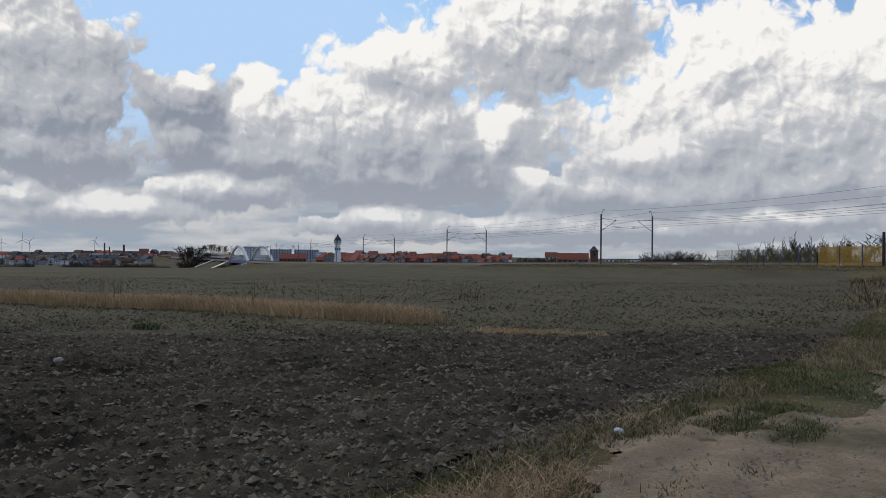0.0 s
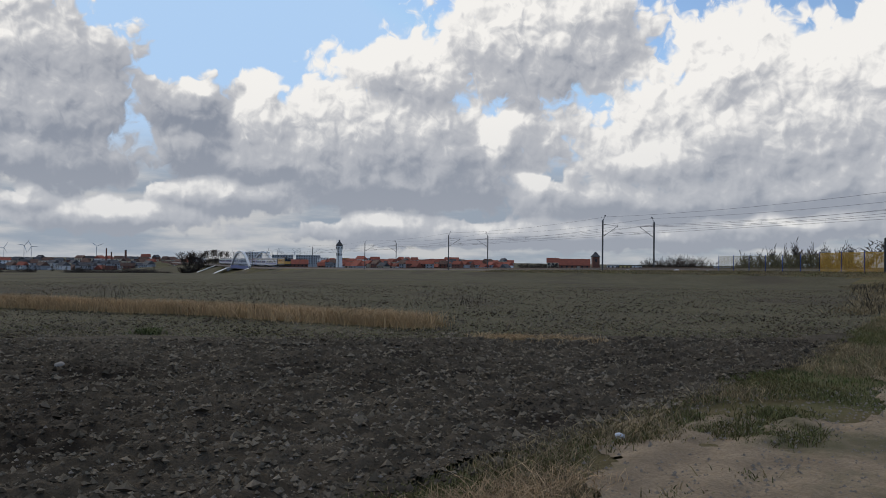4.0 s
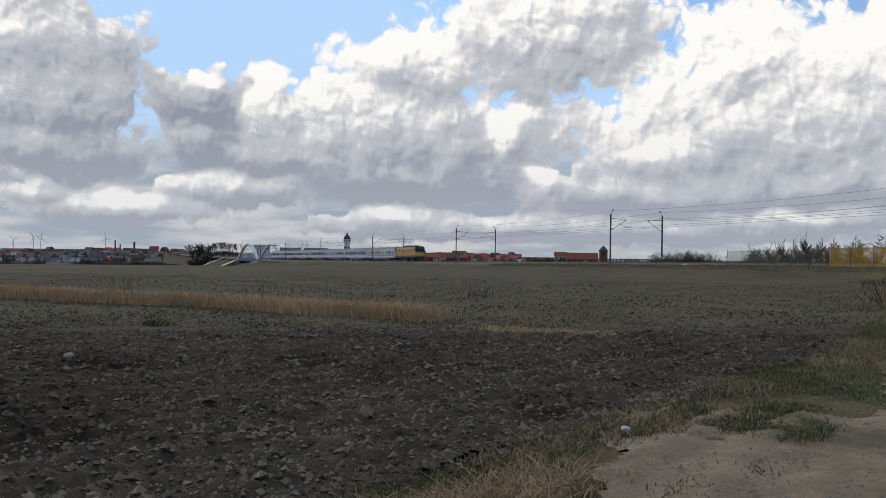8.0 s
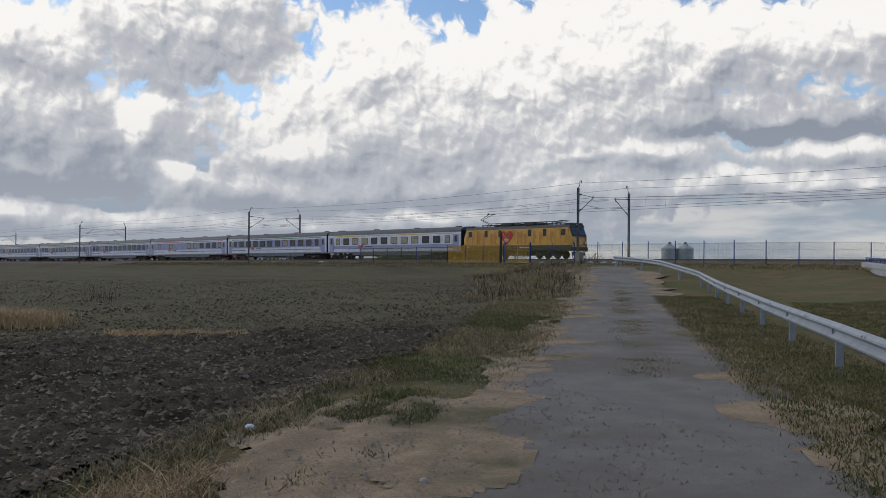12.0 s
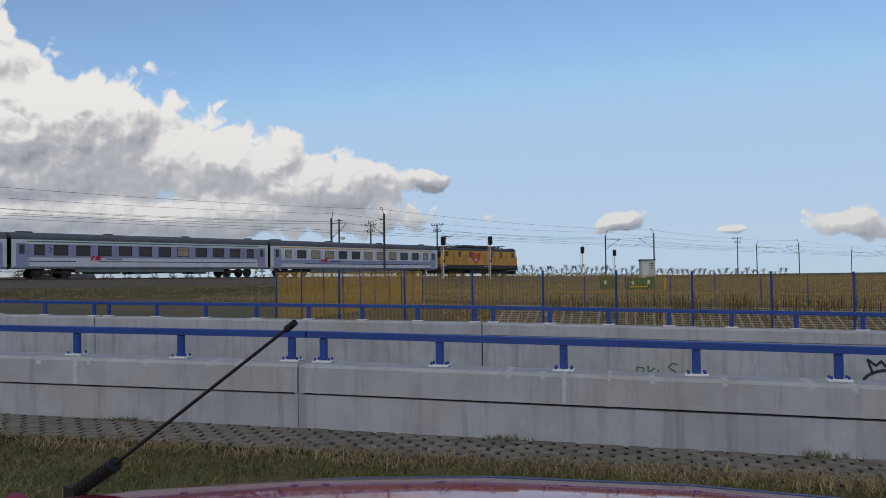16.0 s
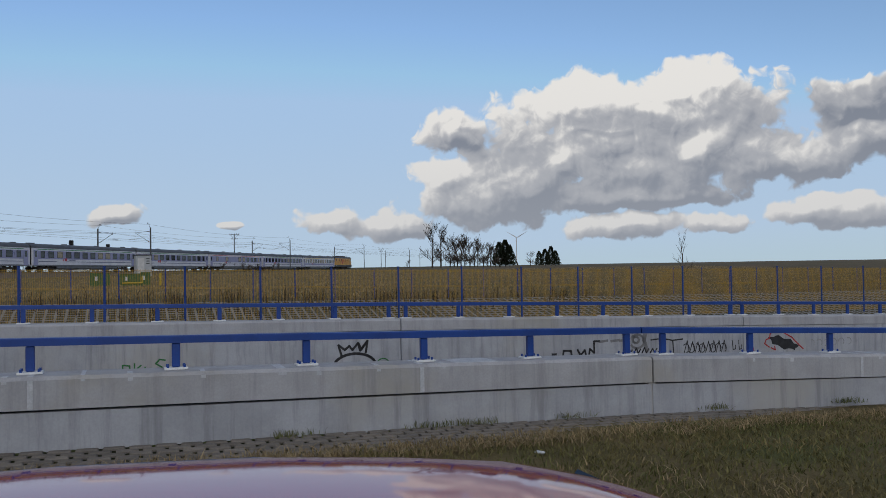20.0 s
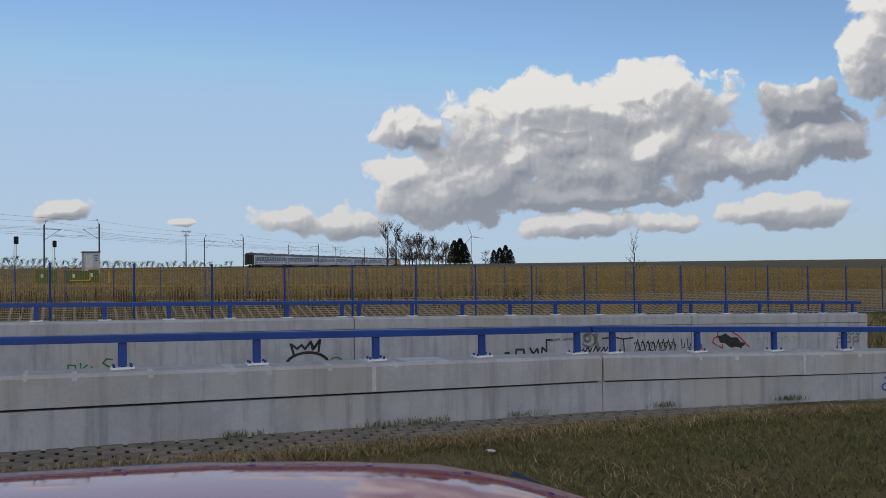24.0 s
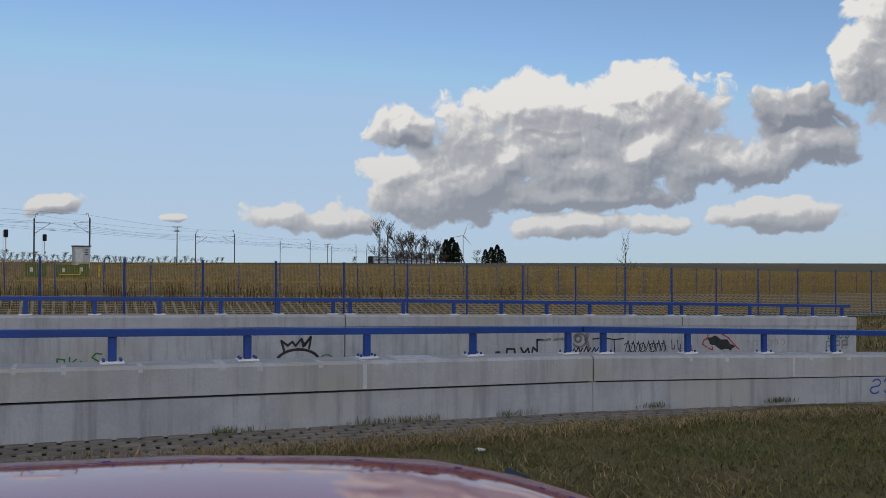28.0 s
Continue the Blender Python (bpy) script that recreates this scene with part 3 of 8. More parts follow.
def fbm(X, Y, scale, octaves=3, seed=0):
    """Cheap smooth noise from summed sines, for arrays."""
    rng = np.random.RandomState(seed)
    out = np.zeros_like(X)
    for o in range(octaves):
        for _ in range(5):
            a = rng.uniform(0, 2 * np.pi)
            f = scale * 2 ** o * rng.uniform(.7, 1.4)
            out += np.sin((X * np.cos(a) + Y * np.sin(a)) * f + rng.uniform(0, 6.28)) / 2 ** o
    return out / 5


def plough(X, Y):
    """Relief of the ploughed soil: furrows run towards the railway, broken into clods."""
    d = X * .80 + Y * -.60
    near = 1 - np_step(Y - .15 * X, 17.5, 19.5)
    r = .050 * np.sin(d * 11 + 2.2 * fbm(X, Y, .5, 2, 3)) * (.6 + .4 * fbm(X, Y, .8, 2, 7)) * near + (.032 * near + .010) * fbm(X, Y, 4.5, 3, 5)
    near = near * np_step(edge_x(Y) - X, -.1, .7)
    r = r * np_step(edge_x(Y) - X, -.1, .7)
    return r + (.075 * near) * np.abs(fbm(X, Y, 17, 2, 8)) + .030 * near * fbm(X, Y, 40, 1, 9)


def build_fields():
    xs = np.concatenate([np.arange(-26, -14, .25), np.arange(-14, 14, .055), np.arange(14, 20, .3)])
    ys = np.concatenate([np.arange(-3, 4, .3), np.arange(4, 19, .055), np.arange(19, 34, .3)])
    inner = lambda c: (c[:, 0] < edge_x(c[:, 1]) + .35 * np.sin(c[:, 1] * 2.3) * .6) & (c[:, 1] - .15 * c[:, 0] < 19.0 + .8 * np.sin(c[:, 0] * .7))
    sheet("ploughed_field", xs, ys, lambda a, b: (a, b), .03, "soil", "dark freshly ploughed soil in rough broken furrows", "field", pick=inner, relief=plough)
    rng = np.random.RandomState(4)
    n = 120000
    y = 4.5 + 14.5 * rng.rand(n) ** 1.25
    x = rng.uniform(-13, 13, n)
    ok = (x < edge_x(y) + .25) & (y - .15 * x < 18.8) & (x > -y * .62 - 3)
    x, y = x[ok], y[ok]
    n = len(x)
    r = .008 + .034 * rng.rand(n) ** 3.0 * (1 + .9 * (rng.rand(n) < .05))
    z = ground(x, y, False) + .03 + plough(x, y)
    # smaller lumps on the older tilled ground behind
    m2 = 24000
    y2 = 18.5 + 42 * rng.rand(m2) ** 1.7
    x2 = rng.uniform(-.75, .62, m2) * y2
    ok = x2 < edge_x(y2) - .2
    x2, y2 = x2[ok], y2[ok]
    x, y, z = np.concatenate([x, x2]), np.concatenate([y, y2]), np.concatenate([z, ground(x2, y2, False) - .02])
    r = np.concatenate([r, .02 + .035 * rng.rand(len(x2)) ** 2])
    n = len(x)
    q = np.array([(1, 0, 0), (0, 1, 0), (-1, 0, 0), (0, -1, 0), (0, 0, .8), (0, 0, -.6)])
    V = np.stack([x, y, z], -1)[:, None, :] + r[:, None, None] * (q[None] + rng.uniform(-.35, .35, (n, 6, 3)) + [0, 0, .2])
    F = (np.arange(n) * 6)[:, None, None] + np.array([(0, 1, 4), (1, 2, 4), (2, 3, 4), (3, 0, 4), (1, 0, 5), (2, 1, 5), (3, 2, 5), (0, 3, 5)])[None]
    mb = MB()
    mb.v, mb.f = V.reshape(-1, 3).tolist(), F.reshape(-1, 3).tolist()
    solid("soil_clods", mb, "clod", "loose dark clods of turned soil on the ploughed field", "soil", kind="stuff")


def blades(name, pts, hgt, material, label, category, seed=1, lean=.35, width=.012, per=7, spread=.12):
    """Tufts of thin blades at the given points, joined as one stuff object."""
    rng = np.random.RandomState(seed)
    n = len(pts) * per
    P = np.repeat(np.array(pts), per, axis=0)
    P = P + np.c_[rng.normal(0, spread, n), rng.normal(0, spread, n), np.zeros(n)]
    h = hgt * rng.uniform(.5, 1.25, n)
    a, t = rng.uniform(0, 6.283, n), rng.uniform(0, 6.283, n)
    L = np.abs(rng.normal(0, lean, n)) * h
    w = width * rng.uniform(.7, 1.4, n)
    dx, dy = np.cos(a) * w, np.sin(a) * w
    tip = P + np.c_[np.cos(t) * L, np.sin(t) * L, h]
    midp = P + np.c_[np.cos(t) * L * .35, np.sin(t) * L * .35, h * .6]
    side = np.c_[dx, dy, np.zeros(n)]
    V = np.stack([P - side, P + side, midp + side * .7, midp - side * .7, tip], 1).reshape(-1, 3)
    base = (np.arange(n) * 5)[:, None]
    quads = (base + [0, 1, 2, 3]).tolist()
    tris = (base + [3, 2, 4]).tolist()
    me = bpy.data.meshes.new(name)
    me.from_pydata(V.tolist(), [], quads + tris)
    me.materials.append(M[material])
    me.update()
    return tagged(new(name, me), label, category, kind="stuff")


def scatter(n, seed, draw, keep=lambda x, y: True, dz=0.0):
    rng = np.random.RandomState(seed)
    xy = draw(rng, n)
    k = keep(xy[:, 0], xy[:, 1])
    if not isinstance(k, bool):
        xy = xy[k]
    z = ground(xy[:, 0], xy[:, 1], True) + dz
    return np.c_[xy, z]


def road_xy(a, b):
    """Along the service road and across it."""
    return RD.x * a + RN.x * b, RD.y * a + RN.y * b


def build_road():
    al = np.concatenate([np.arange(-40, -4, 1.5), np.arange(-4, 60, .5)])
    ac = np.linspace(-1.5, 2.35, 18)
    edge = lambda X, Y: .012 * fbm(X, Y, 3, 3, 2)

    def place(a, b):
        wob = .16 * np.sin(a * .9) + .1 * np.sin(a * 2.3 + 1)
        k = np.where(np.abs(b - .4) > 1.5, 1.0, 0.0)
        return road_xy(a, b + wob * k * .8 - 4.5 * np_step(a, 46, 60) * np.where(b < .5, 1, .2))

    sheet("road", al, ac, place, .02, "road", "worn grey asphalt service lane with gravelly edges", "road", relief=edge)
    def shoulder(a, b):
        return road_xy(a, b - 4.5 * np_step(a, 46, 60) * np.where(b < .5, 1, .2))

    al2, ac2 = np.arange(-6, 52, .14), np.arange(-2.6, 3.4, .07)
    rag = lambda c: (np.abs(c[:, 0] * RN.x + c[:, 1] * RN.y - .42) < 2.35 + .6 * fbm(c[:, 0], c[:, 1], 1.7, 3, 31)) & (np.abs(c[:, 0] * RN.x + c[:, 1] * RN.y - .42) > 1.35 + .95 * fbm(c[:, 0], c[:, 1], 2.1, 3, 35))
    sheet("road_shoulder", al2, ac2, shoulder, .024, "dirt", "trodden sandy earth along both edges of the lane", "ground", pick=rag, relief=edge)
    # bare turning patch between the lane and the field
    xs, ys = np.arange(.2, 9, .07), np.arange(4.5, 14, .07)
    patch = lambda c: (((c[:, 0] - 3.1) * .8 - (c[:, 1] - 8.2) * .45) ** 2 / 1.5 ** 2 + ((c[:, 0] - 3.1) * .5 + (c[:, 1] - 8.2) * .85) ** 2 / 3.0 ** 2 < 1 + .6 * fbm(c[:, 0], c[:, 1], 1.9, 3, 6)) & (c[:, 0] * RN.x + c[:, 1] * RN.y < -1.2) & (c[:, 1] < 9.9 + .4 * fbm(c[:, 0], c[:, 1], 2.6, 3, 9))
    sheet("dirt_patch", xs, ys, lambda a, b: (a, b), .012, "dirt", "bare sandy earth with wheel ruts beside the lane", "ground", pick=patch, relief=lambda X, Y: .034 * np.sin(X * 7 - Y * 4.6 + 1.8 * fbm(X, Y, .8, 2, 41)) * (.5 + .5 * fbm(X, Y, .9, 2, 44)) + .020 * fbm(X, Y, 16, 2, 42) + .015 * fbm(X, Y, 5, 2, 6))


build_ground()
build_fields()
build_road()

# ---------------------------------------------------------------- underpass walls and railings
NEAR_V, FAR_V = 9.6, 18.2
NEAR_J = [-37.2, -26.9, -17.1, -6.44, 3.8, 14.4, 24.9, 35.4, 45.9, 56.4, 66.0]
FAR_J = [-21.8, -15.2, -5.8, 3.2, 12.6, 22.6, 32.6, 42.6, 52.6, 62.6]


def wall_box(mb, u0, u1, v0, v1, zl, zh, gap=.012):
    """A block of wall whose lower and upper edges follow the slope: zl and zh give heights at u."""
    a, b = u0 + gap, u1 - gap
    vs = [W(a, v0, zl(a)), W(b, v0, zl(b)), W(b, v1, zl(b)), W(a, v1, zl(a)), W(a, v0, zh(a)), W(b, v0, zh(b)), W(b, v1, zh(b)), W(a, v1, zh(a))]
    mb.add(vs, [(3, 2, 1, 0), (4, 5, 6, 7), (0, 1, 5, 4), (1, 2, 6, 5), (2, 3, 7, 6), (3, 0, 4, 7)])
    return mb


def cap_block(u0, u1, v0, v1, zl, zh):
    """Upper wall block with chamfered long edges."""
    mb, c, a, b = MB(), .035, u0 + .012, u1 - .012
    ring = lambda u: [W(u, v0, zl(u)), W(u, v1, zl(u)), W(u, v1, zh(u) - c), W(u, v1 - c, zh(u)), W(u, v0 + c, zh(u)), W(u, v0, zh(u) - c)]
    n = 5
    mb.sweep([ring(a + (b - a) * i / n) for i in range(n + 1)])
    return mb


BOLT = MB().tube((0, 0, 0), (0, 0, .035), .014, n=6).mesh("bolt", "blue_paint")


def railing(u0, u1, vmid, top, posts, label):
    ob = thing("railing", label, "railing", group="underpass railings")
    rz = lambda u: top(u) + .325
    ring = lambda u: [W(u, vmid - .055, rz(u) - .04), W(u, vmid + .055, rz(u) - .04), W(u, vmid + .055, rz(u) + .03), W(u, vmid + .045, rz(u) + .04), W(u, vmid - .045, rz(u) + .04), W(u, vmid - .055, rz(u) + .03)]
    part("top_rail", MB().sweep([ring(u0 + .01), ring((u0 + u1) / 2), ring(u1 - .01)]), "blue_paint", ob)
    rot = Matrix.Rotation(math.atan2(WA.y, WA.x), 3, "Z")
    for u in posts:
        p = part("post", MB().box((0, 0, .155), (.085, .06, .26), rot, bev=.01), "blue_paint", ob, m=pose(*W(u, vmid, top(u))))
        part("base_plate", MB().box((0, 0, .012), (.24, .17, .024), rot, bev=.006), "white_paint", p, "white base plate")
        if vmid < 12 and -14 < u < 26:
            for du in (-.085, .085):
                for dv in (-.055, .055):
                    q = rot @ Vector((du, dv, .04))
                    part("bolt", BOLT, None, p, m=pose(q.x, q.y, .02))
    return ob


def build_walls():
    rng = random.Random(3)
    wall = thing("retaining_wall", "light grey concrete wall along the underpass, streaked with dirt", "wall", kind="structure")
    for u0, u1 in zip(NEAR_J, NEAR_J[1:]):
        base = part("wall_base", wall_box(MB(), u0, u1, NEAR_V, NEAR_V + .48, lambda u: foot(u) - (5.6 if u > -20 else 3.4), lambda u: foot(u) + .402), "concrete", wall)
        part("wall_cap", cap_block(u0, u1, NEAR_V - .022, NEAR_V + .50, lambda u: foot(u) + .425, lambda u: foot(u) + .75), "concrete_cap", wall)
        part("joint_strip", wall_box(MB(), u1 - .06, u1 + .06, NEAR_V + .012, NEAR_V + .40, lambda u: foot(u) - 3, lambda u: foot(u) + .735, 0), "concrete_cap", wall)
        end, n = u1 - (.36 if u1 < -5 else .2), 7
        posts = [u0 + .2 + (end - u0 - .2) * i / n for i in range(n + 1)]
        railing(u0, u1, NEAR_V + .27, lambda u: foot(u) + .75, sorted(posts), "blue painted steel railing on white base plates on a concrete wall")
        if u0 > -20 and u1 < 40:
            # whitewashed drips over the front edge, a few of them down the whole cap
            drips = [(.27, .04), (-.18, .05), (-.9, .05), (-1.75, .10), (-2.13, .06), (-2.81, .05), (-3.6, .05), (1.34, .07), (.97, .05)] if u0 < 0 < u1 else [(u0 + .5 + .78 * i + rng.uniform(-.25, .25), rng.choice([.04, .05, .08])) for i in range(12)]
            tall = [.74, -3.33] if u0 < 0 < u1 else [u0 + 2.9, u0 + 7.1]
            for u, w in drips + [(q, .055) for q in tall]:
                mb, dv, low = MB(), rng.choice([.12, .2, .42]), .43 if u in tall else rng.uniform(.66, .70)
                wall_box(mb, u, u + w, NEAR_V + .02, NEAR_V + .02 + dv, lambda q: foot(q) + .75, lambda q: foot(q) + .754, 0)
                wall_box(mb, u, u + w * .9, NEAR_V - .026, NEAR_V - .022, lambda q: foot(q) + low, lambda q: foot(q) + .714, 0)
                part("paint_patch", mb, "whitewash", wall, "patch of thin white repair paint")
            if u0 < 0 < u1:
                part("paint_patch", wall_box(MB(), -4.28, -3.72, NEAR_V + .02, NEAR_V + .46, lambda q: foot(q) + .75, lambda q: foot(q) + .754, 0), "whitewash", wall, "broad bluish patch of repair mortar")
    far = thing("retaining_wall", "pale concrete wall on the other side of the underpass, with sprayed scribbles", "wall", kind="structure")
    for u0, u1 in zip(FAR_J, FAR_J[1:]):
        part("wall_base", wall_box(MB(), u0, u1, FAR_V, FAR_V + .48, lambda u: far_top(u) - 6.5, lambda u: far_top(u) - .262), "concrete", far)
        part("wall_cap", cap_block(u0, u1, FAR_V - .02, FAR_V + .50, lambda u: far_top(u) - .25, far_top), "concrete_cap", far)
        n = 7
        posts = [u0 + .2, u1 - .2] + [u0 + .2 + (u1 - u0 - .4) * i / n for i in range(1, n)]
        if u1 - u0 < 8:
            posts = [u0 + .3, u1 - .2] + [u0 + .3 + (u1 - u0 - .5) * i / 5 for i in range(1, 5)]
        railing(u0, u1, FAR_V + .25, far_top, sorted(posts), "blue painted steel railing on the opposite underpass wall")
    road = MB()
    us = list(np.arange(-88, 75, 3.0))
    ring = lambda u: [W(u, 10.4, -9), W(u, 17.9, -9), W(u, 17.9, pl(u, [(-90, -2.5), (-60, -1.8), (-22, -1.55), (-5, -2.45), (30, -4.45), (75, -5.05)])), W(u, 10.4, pl(u, [(-90, -2.5), (-60, -1.8), (-22, -1.55), (-5, -2.45), (30, -4.45), (75, -5.05)]))]
    road.sweep([ring(u) for u in us])
    solid("underpass_road", road, "road", "asphalt carriageway sunk between the underpass walls", "road", kind="structure")


def build_pavement():
    pav = thing("pavement", "narrow footway of grey concrete paving bricks with mossy joints", "pavement", kind="structure")
    bed = MB()
    us = np.arange(-40, 62, 1.0)
    bed.sweep([[W(u, 8.50, foot(u) - .12), W(u, 9.61, foot(u) - .12), W(u, 9.61, foot(u) + .004), W(u, 8.50, foot(u) - .004)] for u in us])
    part("bed", bed, "joint", pav, "mossy earth between the bricks")
    slope = lambda u: (foot(u + .5) - foot(u - .5))
    L, B = .25, .155
    mesh = MB().box((0, 0, 0), (L - .038, B - .05, .05), None, bev=.012).mesh("brick", "paver")
    rest = MB()
    rot0 = math.atan2(WA.y, WA.x)
    rng = random.Random(5)
    row, count = 0, 0
    v = 8.58
    while v < 9.58:
        u = -38.0 + (row % 2) * L / 2
        while u < 58:
            z = foot(u) + rng.uniform(-.004, .004) + .004
            near = -2.2 < u < 3.6
            if near:
                b = new("brick", mesh)
                b.parent = pav
                b.matrix_basis = Matrix.Translation(W(u, v, z)) @ Euler((rng.uniform(-.01, .01), -math.atan(slope(u)), rot0)).to_matrix().to_4x4()
                count += 1
            elif -20 < u < 34:
                rest.box(W(u, v, z), (L - .038, B - .05, .05), Matrix.Rotation(rot0, 3, "Z"))
            u += L
        v += B
        row += 1
    part("further_bricks", rest, "paver", pav, kind="stuff")
    moss = MB()
    for i in range(420):
        u = rng.uniform(-18, 30)
        r = rng.uniform(.02, .06)
        moss.ball((*W(u, NEAR_V - .02, 0)[:2], foot(u) + .0), r, 6, 4, (1, 1, .35))
    solid("moss", moss, "moss", "strip of moss and weeds at the foot of the wall", "moss", kind="stuff")


# ---------------------------------------------------------------- steel crash barrier
GUARD = [(2.35, -1.15), (4.05, .94), (6.85, 4.35), (11.1, 9.9), (19.5, 21.2), (28, 32.5), (32.5, 42.5), (33.6, 47.5)]


def build_guardrail():
    pts = [Vector((*p, gz(*p))) for p in GUARD]
    seg, cum = [], [0.0]
    for a, b in zip(pts, pts[1:]):
        cum.append(cum[-1] + (b - a).length)

    def at(d):
        for i in range(len(pts) - 1):
            if d <= cum[i + 1] or i == len(pts) - 2:
                t = (d - cum[i]) / (cum[i + 1] - cum[i])
                return pts[i].lerp(pts[i + 1], t), (pts[i + 1] - pts[i]).normalized()

    rail = thing("guard_rail", "galvanised steel crash barrier on low posts beside the lane", "guard rail")
    prof = [(.000, .155), (.02, .150), (.075, .105), (.080, .075), (.015, .025), (.010, .0), (.015, -.025), (.080, -.075), (.075, -.105), (.02, -.150), (.000, -.155)]
    prof = prof + [(x - .006, z) for x, z in reversed(prof)]
    d = 0.0
    while d < cum[-1] - .5:
        e = min(d + 4.06, cum[-1])
        rings = []
        for i in range(5):
            p, t = at(d + (e - d) * i / 4)
            side = Vector((t.y, -t.x, 0)).normalized() * -1
            zc = gz(p.x, p.y) + .60
            rings.append([(p.x + side.x * o, p.y + side.y * o, zc + h) for o, h in prof])
        beam = part("beam", MB().sweep(rings), "steel", rail)
        p, t = at(d + .06)
        side = Vector((t.y, -t.x, 0)).normalized() * -1
        for k in (.0, .16):
            for h in (.105, -.105):
                q, _ = at(d + .02 + k)
                zc = gz(q.x, q.y) + .60 + h
                c = Vector((q.x, q.y, zc)) + side * .055
                part("bolt", MB().tube(c, c + side * .03, .018, n=6), "galv", beam)
        d += 4.0
    d = 2.2
    while d < cum[-1]:
        p, t = at(d)
        side = Vector((t.y, -t.x, 0)).normalized()
        g = gz(p.x, p.y)
        rot = Matrix.Rotation(math.atan2(t.y, t.x), 3, "Z")
        c = Vector((p.x, p.y, 0)) + side * .07
        post = part("post", MB().box((c.x, c.y, g + .22), (.055, .12, .96), rot, bev=.006), "galv", rail)
        part("spacer", MB().box((p.x + side.x * .01, p.y + side.y * .01, g + .60), (.06, .12, .2), rot), "galv", post)
        d += 4.0


# ---------------------------------------------------------------- mesh fences
def fence_panel_mesh(name, width, height, pitch, wire, material):
    mb = MB()
    n = int(width / pitch)
    for i in range(n + 1):
        x = -width / 2 + width * i / n
        mb.box((x, 0, height / 2), (wire, wire, height))
    for z in (.06, .1, height * .34, height * .34 + .04, height * .66, height * .66 + .04, height - .10, height - .05):
        mb.box((0, .005, z), (width, wire, wire))
    return mb.mesh(name, material)


def fence_run(a, b, n, zf, height, panel, post_mesh, label, group, last=True):
    """Panels and posts from a to b, standing on zf(x, y)."""
    a, b = Vector(a), Vector(b)
    t = (b - a) / n
    ang = math.atan2(t.y, t.x)
    f = thing("mesh_fence", label, "fence", group=group)
    for i in range(n + 1):
        p = a + t * i
        if i < n or last:
            part("post", post_mesh, None, f, m=pose(p.x, p.y, zf(p.x, p.y)))
        if i < n:
            q = a + t * (i + .5)
            z0, z1 = zf(p.x, p.y), zf(p.x + t.x, p.y + t.y)
            o = part("mesh_panel", panel, None, f, m=Matrix.Translation((q.x, q.y, (z0 + z1) / 2 + .05)) @ Matrix.Rotation(ang, 4, "Z") @ Matrix.Rotation(-math.atan2(z1 - z0, t.length), 4, "Y"))
    return f


